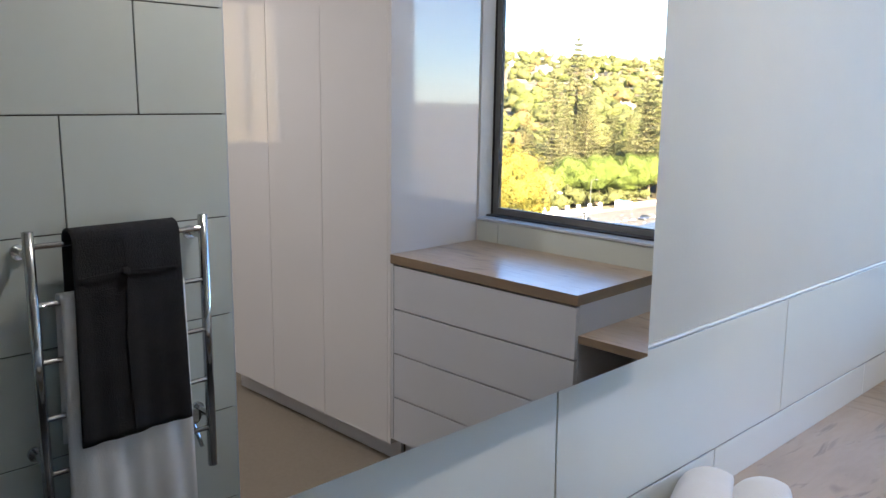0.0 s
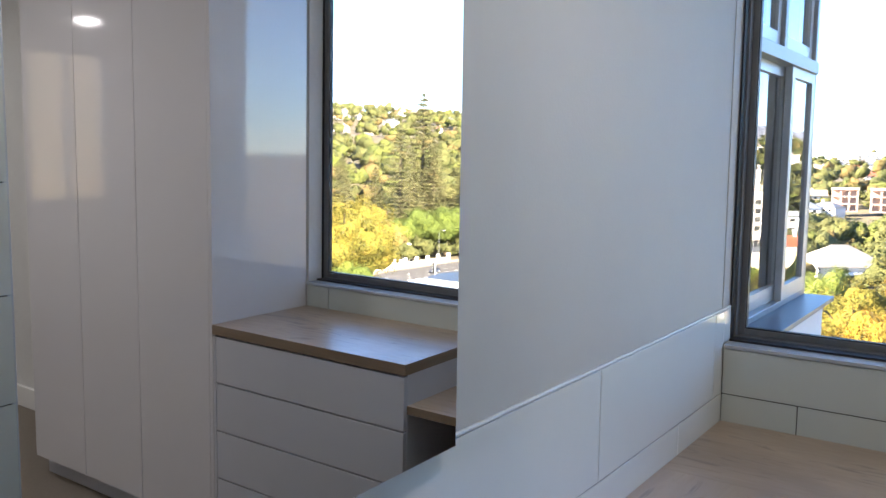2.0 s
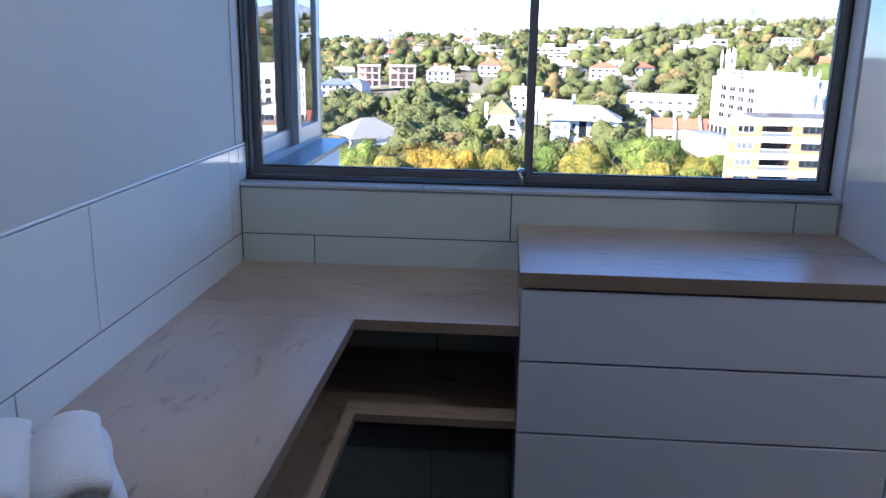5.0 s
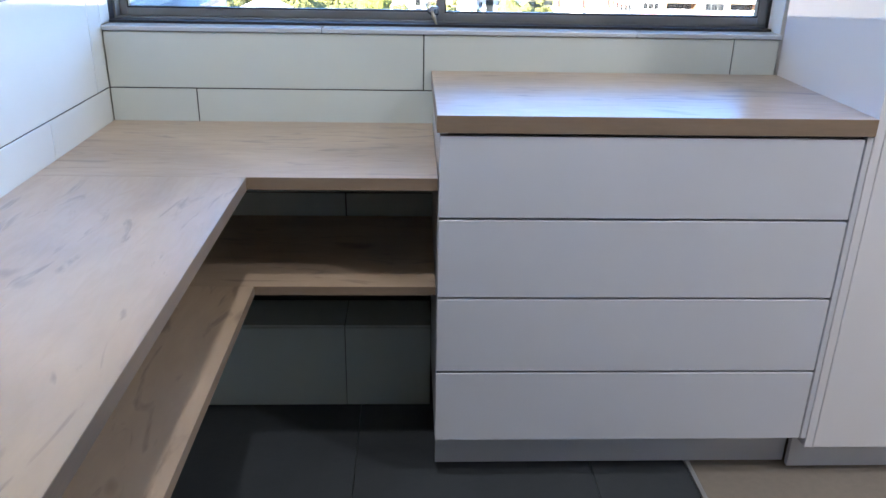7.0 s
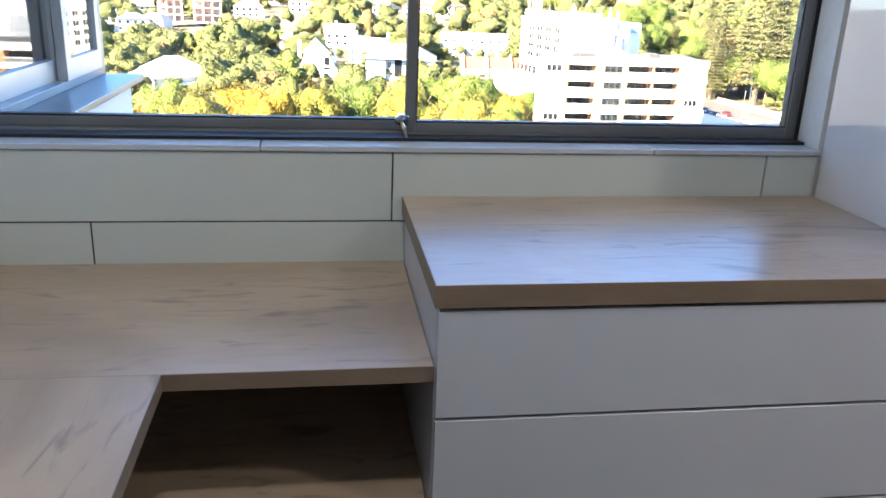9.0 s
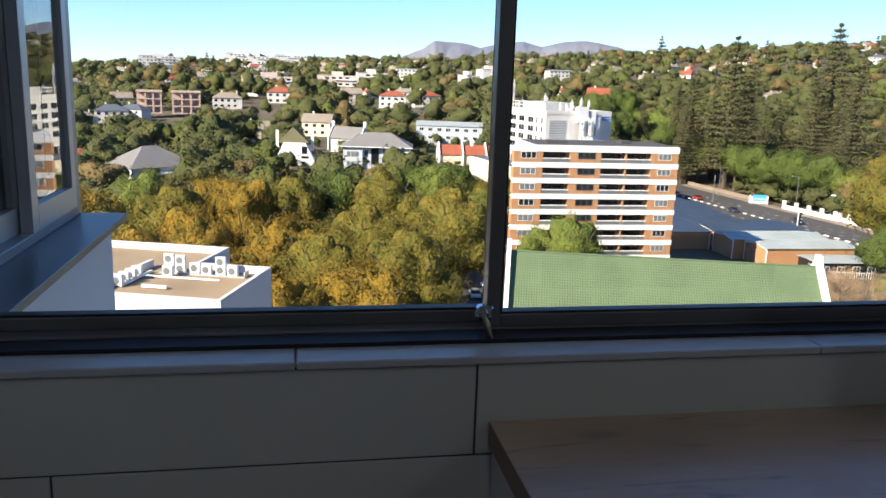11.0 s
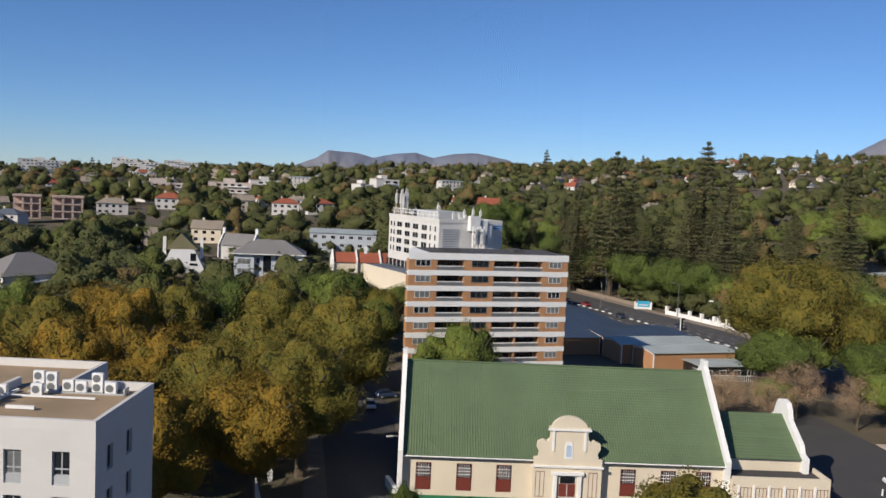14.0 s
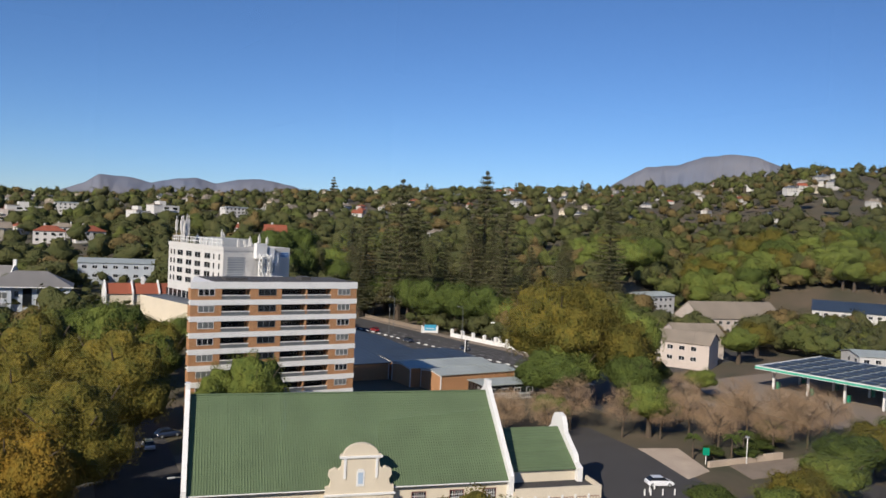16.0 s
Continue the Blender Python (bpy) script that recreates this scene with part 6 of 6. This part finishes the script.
corner_house(), chalet(), villa(), red_row(), building_site()
x, y = polar(8.4, 308)
low_building("office_block", "grey-white three-storey block with a flat blue-grey metal roof", x, y, -14, 29, 13, 8.8 + hill(x, y) - G, M_WALLB, M_METAL, 0.10)
claim(x + 14, y + 4, 16)
for k, az, d, turn, s, dz in ((1, 5.7, 470, -10, 1.1, 1.5), (1, 8.2, 466, 8, 1.1, 1.5), (5, 20.3, 480, -12, 1.2, 1.0), (1, 22.1, 455, 14, 1.1, 1.0), (0, -13.0, 418, 10, 1.0, 1.5), (0, -11.7, 428, -20, 0.9, 1.5),
                              (2, -3.6, 330, 12, 0.9, 0.5), (2, 0.4, 345, -14, 1.0, 1.0), (3, -5.6, 470, 5, 1.0, 1.0), (1, -2.0, 505, 0, 1.2, 1.0), (2, 3.2, 500, 10, 1.0, 1.5), (4, 17.5, 690, 6, 1.0, 1.5), (4, 6.8, 780, -6, 1.1, 1.5)):
    x, y = polar(az, d)
    put_house(k, x, y, turn, s, dz)
    claim(x + 7 * s, y + 5, 10 * s)
for i in range(300):
    az = rt.uniform(-18, 62)
    d = rt.choice((rt.uniform(240, 520), rt.uniform(420, 900), rt.uniform(700, 1350), rt.uniform(900, 1350)))
    if 22 < az < 44 and d < 520:
        continue
    if az > 40 and d < 560:
        continue
    x, y = polar(az, d)
    if near_spot(x, y, 12):
        continue
    put_house(rt.choice((0, 0, 1, 2, 2, 2, 3, 3, 5)), x, y, rt.uniform(-40, 40), rt.uniform(0.65, 1.0), rt.uniform(-0.5, 1.2) + d * 0.002)
    spots.append((x, y, 9))


def big_flats(az, d, w, h, floors, turn, label, wallm=None):
    x, y = polar(az, d)
    t = thing("flats", pose(x, y, hill(x, y), 0, 0, turn), label, "building")
    wallm = wallm or M_WHITE
    part("wall", boxes(((0, 0, -6), (w, 14, h)), ((w * 0.3, 4, h), (w * 0.55, 12, h + 2.8))), wallm, t)
    part("roof", box((-0.3, -0.3, h), (w * 0.3, 14.3, h + 0.5)), M_BROWNR, t)
    m = max(3, int(w / 4.5))
    for i in range(floors):
        z = h - 2.7 - i * (h / floors)
        for k in range(m):
            if (k * 7 + i * 3) % 5:
                part("window", box((w * (k + 0.2) / m, -0.08, z), (w * (k + 0.75) / m, 0.02, z + 1.5)), M_WINDK, t)
        part("balcony", box((w * 0.35, -1.2, z - 0.6), (w * 0.8, 0, z + 0.1)), M_SLAB, t)
    spots.append((x + w / 2, y, w / 2))


big_flats(-10.2, 1180, 58, 20, 5, 10, "long grey block of flats on the skyline")
big_flats(-4.7, 1100, 30, 21, 4, 4, "white block of flats on the skyline")
big_flats(-3.2, 1080, 26, 17, 3, 4, "white block of flats on the skyline")
big_flats(-1.5, 1200, 46, 17, 3, 4, "white block of flats on the skyline")
big_flats(11.8, 545, 10, 14, 4, 15, "white block of flats among the trees")
big_flats(12.9, 560, 17, 17, 4, 8, "white block of flats with dark windows among the trees")
big_flats(-3.6, 590, 44, 13, 3, 6, "long low pale pink flats among the trees", M_SHOPW)
big_flats(1.4, 600, 34, 13, 3, -4, "long low pale pink flats among the trees", M_SHOPW)
big_flats(4.2, 640, 26, 13, 3, 2, "long low pale flats among the trees")
for az, d, turn, w, dd, h, roof, pitch in ((46.9, 248, -62, 20, 14, 7.6, M_BROWNR, 0.20), (49.4, 262, -20, 16, 12, 7.5, M_BROWNR, 0.28), (50.8, 318, -14, 38, 17, 8.0, M_BROWNR, 0.34), (46.9, 356, 5, 22, 12, 12.0, M_METAL, 0.12), (57.6, 384, -58, 60, 30, 9.5, M_BLUER, 0.12), (60.5, 265, -35, 12, 12, 6, M_METAL, 0.1)):
    x, y = polar(az, d)
    low_building("shop_building", "cream building with a low pitched roof across the road", x, y, turn, w, dd, h, M_SHOPW if roof is M_BROWNR else M_WHITE, roof, pitch)
    spots.append((x + w / 2, y + 6, w / 2 + 3))

# petrol station
ps = thing("petrol_station", pose(182, 130, G, 0, 0, -83), "petrol station canopy with a green and white fascia", "petrol station")
part("canopy_roof", boxes(((0, 0, 5.4), (34, 36, 5.9))), M_METAL, ps)
part("fascia", boxes(((-0.2, -0.2, 5.2), (34.2, 0, 6.1)), ((-0.2, 0, 5.2), (0, 36.2, 6.1))), M_SLAB, ps)
part("fascia_band", boxes(((-0.24, -0.24, 5.35), (34.2, -0.2, 5.85)), ((-0.24, -0.2, 5.35), (-0.2, 36.2, 5.85))), M_MINT, ps)
for i in range(8):
    for j in range(7):
        part("solar_panel", box((1 + i * 4.1, 1.5 + j * 4.8, 6.0), (4.0 + i * 4.1, 4.6 + j * 4.8, 6.15)), M_BLUER, ps)
for i in range(4):
    for j in range(3):
        part("post", box((3 + i * 9, 3 + j * 14, 0), (3.5 + i * 9, 3.5 + j * 14, 5.4)), M_SLAB, ps)
        part("pump", box((3.0 + i * 9, 5.0 + j * 14, 0), (3.6 + i * 9, 6.0 + j * 14, 1.9), 0.05), M_GRN_TRIM, ps)
part("kiosk", box((6, 38, 0), (30, 46, 4.5)), M_WHITE, ps)

pf = thing("picket_fence", pose(38.6, 81.6, G, 0, 0, -15.9), "white picket fence before the hall", "fence")
for i in range(26):
    part("picket", box((i * 0.26, 0, 0.1), (i * 0.26 + 0.14, 0.05, 1.9)), M_SLAB, pf)
part("fence_rail", boxes(((0, 0.05, 0.5), (6.7, 0.1, 0.6)), ((0, 0.05, 1.4), (6.7, 0.1, 1.5))), M_SLAB, pf)
gw = thing("garden_wall", None, "low pale garden wall along the side street", "wall")
for a, b, c, d in ((9.0, 84, 9.5, 100), (11.2, 102, 11.7, 118), (25.6, 86, 26.1, 98)):
    part("wall_panel", box((a, b, G), (c, d, G + 1.3)), M_SLAB, gw)

# far woods: masses of small crowns
def woods(seed, count, material, dmin, dmax, az0, az1, size, leaves, keep, leaf=0.17, level=2, room=True):
    rg = np.random.default_rng(seed)
    ps_, ns_, ss_, hs_ = [], [], [], []
    made = 0
    tries = 0
    while made < count and tries < count * 6:
        tries += 1
        d = math.sqrt(rg.uniform(dmin ** 2, dmax ** 2))
        az = rg.uniform(az0, az1)
        x, y = polar(az, d)
        if not keep(x, y, az, d) or room and near_spot(x, y, 3.0 if rg.random() < 0.6 else 8.0):
            continue
        r = size * rg.choice((0.6, 0.75, 0.9, 1.05, 1.25, 1.5))
        hgt = r * rg.uniform(1.1, 1.7)
        p, nn, cc, cr = crown_points(leaves, rg, 14, 0.9, 0.6, (0.20, 0.18))
        hv, tri = heart(cc, cr, level, 0.38, 0.90)
        hs_.append((hv * np.array([r, r, hgt * 0.6]) + np.array([x, y, hill(x, y) + hgt * 0.62]), tri))
        ps_.append(p * np.array([r, r, hgt * 0.6]) + np.array([x, y, hill(x, y) + hgt * 0.62]))
        ns_.append(nn * 0.8 + np.array([0, 0, 0.35]))
        ss_.append(np.full(leaves, r * leaf) * (0.6 + 0.8 * rg.random(leaves)))
        made += 1
    me = leaf_mesh("woods", np.concatenate(ps_), np.concatenate(ns_), np.concatenate(ss_), rg, hs_)
    me.materials.append(material)
    me.materials.append(DENSE[material.name])
    tagged(new("woods", me), "distant mixed woodland and garden trees between the houses", "trees", kind="stuff")


def free_near(x, y, az, d):
    """Keeps the mid-distance trees off the streets and the large buildings."""
    if 118 < x < 166 and y < 300:
        return False
    if 30 < x < 128 and y < 245:
        return False
    if az > 44 and d < 300:
        return False
    return True


def off_shops(x, y, az, d):
    if az > 55.5 and d < 400:
        return False
    return not near_spot(x, y, 5)


def off_shops_near(x, y, az, d):
    return not near_spot(x, y, 2) and d > 290


def beyond_wall(x, y, az, d):
    """The planted strip behind the park wall."""
    return x > 153 + (240 - y) * 0.14 + 4.5


any_ = lambda x, y, az, d: True
for i, m in enumerate(L_FAR):
    woods(100 + i, (190, 190, 80, 120)[i], m, 165, 330, -22, 63, 5.7, 620, free_near, 0.055, 3)
    woods(200 + i, (520, 560, 260, 260)[i], m, 330, 620, -22, 64, 6.0, 150, any_, 0.075)
    woods(300 + i, (1200, 1200, 500, 400)[i], m, 600, 1420, -22, 65, 6.6, 40, any_, 0.11, 1)
woods(402, 200, L_FAR[3], 300, 560, 44, 64, 5.5, 420, off_shops, 0.06)
woods(403, 120, L_FAR[0], 300, 560, 44, 64, 5.5, 420, off_shops, 0.06)
woods(404, 60, L_FAR[2], 300, 560, 44, 64, 5.0, 420, off_shops, 0.06)
woods(501, 520, L_FAR[0], 175, 320, -16, 13, 2.0, 90, free_near, 0.09, 1, False)
woods(502, 260, L_FAR[1], 175, 320, -16, 13, 2.4, 90, free_near, 0.09, 1, False)
woods(503, 170, L_FAR[3], 250, 420, 44, 63, 4.2, 200, off_shops_near, 0.07, 2)
woods(504, 130, L_FAR[0], 232, 310, 24, 40, 3.2, 160, beyond_wall, 0.08, 2, False)
woods(401, 60, L_PINE, 900, 1380, -15, 62, 8.0, 60, any_)
sk = tiered_pine("skyline_pine", "tall pine standing above the skyline", 61, 30, 6.5, 500, 10, 1.4)
settle(sk, *polar(24.8, 900), 1.15)
for az, d, s in ((-7.1, 800, 0.8), (-5.9, 800, 0.85), (-5.5, 820, 0.75), (1.2, 900, 0.75), (31.4, 1000, 0.8), (37.7, 950, 0.85), (-12.4, 800, 0.7), (12.8, 950, 0.8), (42.3, 1000, 0.9), (20.0, 900, 0.7)):
    place(sk, *polar(az, d), s, rt.uniform(0, 360))


# mountains on the horizon
def ridge(name, profile, d):
    n = 220
    az = np.linspace(profile[0][0], profile[-1][0], n)
    el = np.interp(az, [p[0] for p in profile], [p[1] for p in profile])
    verts, faces = [], []
    for i in range(n):
        e = el[i] + 0.05 * noise.noise(Vector((az[i] * 1.7, d * 0.001, 0))) * (el[i] > 1.2)
        for k in range(11):
            f = k / 9 if k < 10 else 0.0
            fold = noise.fractal(Vector((az[i] * 0.6, f * 3.0, d * 0.01)), 0.9, 2.0, 4)
            dd = d + 420 * f + 70 * fold * (1 - f) + 30 * fold if k < 10 else d + 1500
            x, y = polar(az[i], dd)
            verts.append((x, y, 1.5 + dd * math.tan(radians(e)) * f))
    for i in range(n - 1):
        for j in range(10):
            a = i * 11 + j
            faces.append((a, a + 11, a + 12, a + 1))
    me = bpy.data.meshes.new(name)
    me.from_pydata(verts, [], faces)
    me.materials.append(M_ROCK_HAZE)
    me.shade_smooth()
    tagged(new(name, me), "flat-topped mountain on the horizon, haze in its colour", "mountain", kind="structure")


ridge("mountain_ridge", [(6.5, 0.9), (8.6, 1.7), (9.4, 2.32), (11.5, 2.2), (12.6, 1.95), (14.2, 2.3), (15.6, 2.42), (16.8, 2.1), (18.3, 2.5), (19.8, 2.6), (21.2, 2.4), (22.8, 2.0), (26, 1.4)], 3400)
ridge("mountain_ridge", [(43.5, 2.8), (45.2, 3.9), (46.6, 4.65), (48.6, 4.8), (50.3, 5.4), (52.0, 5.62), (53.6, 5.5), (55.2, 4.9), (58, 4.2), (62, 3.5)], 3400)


# ---- street furniture and cars ----
def street_lamp(x, y, h=9.0, turn=0.0):
    t = thing("street_lamp", pose(x, y, hill(x, y), 0, 0, turn), "tall grey steel street lamp with a single arm", "street lamp", "street lamps of the main road")
    bm = bmesh.new()
    tube(bm, [(0, 0, 0), (0, 0, h * 0.9), (0.3, 0, h), (1.8, 0, h + 0.15)], [0.14, 0.09, 0.08, 0.06], 8)
    part("pole", bm, M_STEEL, t)
    part("lantern", box((1.6, -0.15, h + 0.02), (2.5, 0.15, h + 0.22), 0.05), M_GREYW, t)


for x, y, h, a in ((136.4, 244.0, 8.6, 60), (144.7, 255.6, 11.5, 180), (151.7, 221.3, 11.6, 180), (153.2, 196, 11, 180), (131, 150, 10, 0)):
    street_lamp(x, y, h, a)
street_lamp(27.5, 96, 7, 180)
tl = thing("traffic_signal", pose(130.3, 188.1, G), "traffic signal with a dark hooded head on a tall pole", "traffic signal")
bm = bmesh.new()
tube(bm, [(0, 0, 0), (0, 0, 6.2)], 0.14, 8)
part("pole", bm, M_SLAB, tl)
part("backboard", box((0.2, 0.0, 2.9), (1.25, 0.08, 6.1), 0.03), M_BLACK, tl)
hd = part("head", box((0.42, -0.3, 3.2), (1.02, 0.0, 5.8), 0.06), M_WINDK, tl)
for k in range(3):
    bm = bmesh.new()
    tube(bm, [(0.72, -0.42, 3.65 + 0.85 * k), (0.72, -0.3, 3.65 + 0.85 * k)], 0.22, 10)
    part("lens_hood", bm, M_GREYW, hd)


def along(a, b, f):
    return a[0] + (b[0] - a[0]) * f, a[1] + (b[1] - a[1]) * f


wall = thing("park_wall", None, "low white park wall with piers along the road", "wall")
p0, p1 = (153.6, 230.5), (159.6, 188.0)
for i in range(8):
    (xa, ya), (xb, yb) = along(p0, p1, i / 8), along(p0, p1, (i + 0.86) / 8)
    part("wall_panel", slab([(xa, ya), (xb, yb), (xb + 0.4, yb), (xa + 0.4, ya)], G, G + 1.5), M_SLAB, wall)
    part("pier", box((xa - 0.2, ya - 0.5, G), (xa + 0.7, ya + 0.5, G + 2.9), 0.05), M_SLAB, wall)
stone = thing("stone_wall", None, "low brown stone wall along the pavement", "wall")
part("coping", slab([(149.4, 288), (153.4, 245), (153.9, 245), (149.9, 288)], G + 1.2, G + 1.35), M_CONC, stone)
part("wall_panel", slab([(149.5, 288), (153.5, 245), (153.8, 245), (149.8, 288)], G, G + 1.2), M_CONC, stone)
for x, y in ((151.6, 241.5), (160.5, 196.0)):
    sg = thing("park_sign", pose(x, y, G, 0, 0, -20), "white park entrance sign wall with a blue panel", "sign")
    part("sign_wall", box((-2.6, 0, 0), (2.6, 0.5, 2.3), 0.04), M_SLAB, sg)
    part("end_pier", box((-3.0, -0.15, 0), (-2.6, 0.65, 2.7), 0.04), M_SLAB, sg)
    part("end_pier", box((2.6, -0.15, 0), (3.0, 0.65, 2.7), 0.04), M_SLAB, sg)
    part("blue_panel", box((-2.0, -0.06, 0.9), (2.2, 0.0, 3.0), 0.02), M_SKYP, sg)
    part("wave", box((-1.5, -0.09, 1.5), (1.7, -0.06, 1.75)), M_SLAB, sg)
arch = thing("park_gateway", pose(162.0, 217.6, G, 0, 0, -50), "white gateway with round columns at the park entrance", "gateway")
for i in range(2):
    bm = bmesh.new()
    tube(bm, [(i * 2.4, 0, 0), (i * 2.4, 0, 6.2)], 0.75, 14)
    part("column", bm, M_SLAB, arch)
    part("capital", box((i * 2.4 - 0.9, -0.9, 6.2), (i * 2.4 + 0.9, 0.9, 6.6), 0.05), M_SLAB, arch)
lodge = thing("park_lodge", pose(170, 208, G, 0, 0, -45), "small white park lodge behind the trees", "building")
part("wall", box((0, 0, 0), (9, 6, 6.5)), M_SLAB, lodge)
part("cornice", box((-0.3, -0.3, 6.5), (9.3, 6.3, 7.0)), M_SLAB, lodge)
for k in range(3):
    win_part(lodge, 1.2 + k * 2.7, 2.4, 1.2, 2.2, -0.05, 0.05)
for k in range(7):
    bo = thing("bollard", pose(90.5 + 0.9 * k, 82.0 + 0.35 * k * (-1) ** k, G + 0.05), "short pale concrete bollard beside the car park", "bollard", "bollards of the car park")
    bm = bmesh.new()
    tube(bm, [(0, 0, 0), (0, 0, 0.85), (0, 0, 0.95)], [0.13, 0.11, 0.05], 8)
    part("post", bm, M_SLAB, bo)
lw = thing("planter_wall", None, "low pale retaining wall beside the garden", "wall")
for k in range(8):
    (xa, ya), (xb, yb) = along((111.7, 87.4), (128.6, 85.2), k / 8), along((111.7, 87.4), (128.6, 85.2), (k + 0.97) / 8)
    part("wall_panel", slab([(xa, ya), (xb, yb), (xb, yb + 0.5), (xa, ya + 0.5)], G, G + 1.0 + 0.25 * (k > 5)), M_PAVE, lw)
ls = thing("park_lamp", pose(119.4, 86.0, G), "slim pale lamp post in the small garden", "street lamp")
bm = bmesh.new()
tube(bm, [(0, 0, 0), (0, 0, 4.6)], 0.09, 8)
part("pole", bm, M_SLAB, ls)
part("lantern", box((-0.3, -0.3, 4.6), (0.3, 0.3, 4.85), 0.05), M_GREYW, ls)
gs = thing("garden_sign", pose(112.6, 89.0, G, 0, 0, -40), "small green sign board on a post", "sign")
part("board", box((-0.55, -0.04, 1.6), (0.55, 0.04, 2.9), 0.02), M_GRN_TRIM, gs)
part("post", box((-0.06, 0.04, 0), (0.06, 0.12, 2.7)), M_SLAB, gs)
fence = thing("railing", None, "white railing beside the road", "railing")
for i in range(36):
    part("post", box((108 + i * 0.45, 144.6 - i * 0.13, G), (108.08 + i * 0.45, 144.7 - i * 0.13, G + 1.3)), M_SLAB, fence)
part("rail", slab([(108, 144.6), (123.8, 140.0), (123.8, 140.1), (108, 144.7)], G + 1.2, G + 1.3), M_SLAB, fence)
M_CARW = mat("white_car_paint", (0.75, 0.75, 0.76), 0.2, vary=0.03, coat=0.8)
M_CARD = mat("dark_car_paint", (0.03, 0.04, 0.07), 0.2, vary=0.03, coat=0.8)
M_CARR = mat("red_car_paint", (0.25, 0.02, 0.02), 0.2, vary=0.03, coat=0.8)
M_TYRE = mat("tyre_rubber", (0.02, 0.02, 0.02), 0.9, vary=0.1)


def car(x, y, turn, paint, label):
    t = thing("car", pose(x, y, hill(x, y) + 0.08, 0, 0, turn), label, "car", "cars on the streets")

    def loft(secs):
        bm = bmesh.new()
        rings = []
        for xx, z0, z1, w in secs:
            rings.append([bm.verts.new(p) for p in ((xx, -w, z0), (xx, -w, (z0 + z1) / 2), (xx, -w * 0.86, z1), (xx, w * 0.86, z1), (xx, w, (z0 + z1) / 2), (xx, w, z0))])
        for a, c in zip(rings, rings[1:]):
            for k in range(6):
                bm.faces.new((a[k], a[(k + 1) % 6], c[(k + 1) % 6], c[k]))
        bm.faces.new(rings[0]), bm.faces.new(rings[-1][::-1])
        bmesh.ops.recalc_face_normals(bm, faces=bm.faces)
        return bm
    part("body", loft(((-2.15, 0.4, 0.75, 0.75), (-1.95, 0.28, 0.95, 0.86), (-0.8, 0.25, 1.0, 0.9), (1.0, 0.25, 0.98, 0.9), (1.85, 0.28, 0.82, 0.86), (2.15, 0.35, 0.65, 0.72))), paint, t)
    part("windows", loft(((-1.9, 0.94, 1.0, 0.78), (-1.35, 0.98, 1.42, 0.74), (0.35, 0.98, 1.44, 0.74), (1.15, 0.95, 1.0, 0.78))), M_WINDK, t)
    part("roof", box((-1.3, -0.62, 1.43), (0.35, 0.62, 1.48), 0.02), paint, t)
    for xx in (-1.35, 1.35):
        for yy in (-0.8, 0.8):
            bm = bmesh.new()
            tube(bm, [(xx, yy - 0.1, 0.32), (xx, yy + 0.1, 0.32)], 0.32, 14)
            w = part("wheel", bm, M_TYRE, t)
            bm = bmesh.new()
            tube(bm, [(xx, yy - 0.115, 0.32), (xx, yy + 0.115, 0.32)], 0.19, 10)
            part("rim", bm, M_GREYW, w)


car(96.1, 84.3, -25, M_CARW, "white hatchback parked in the car park")
car(31.5, 134, 84, M_CARW, "white car parked at the end of the side street")
for x, y, a, p, l in ((133, 225, 90, M_CARD, "dark car driving on the main road"), (142, 205, -90, M_CARD, "dark car driving on the main road"), (134, 250, 90, M_CARR, "red car driving on the main road"), (36, 140, 10, M_CARD, "dark car at the street corner")):
    car(x, y, a, p, l)
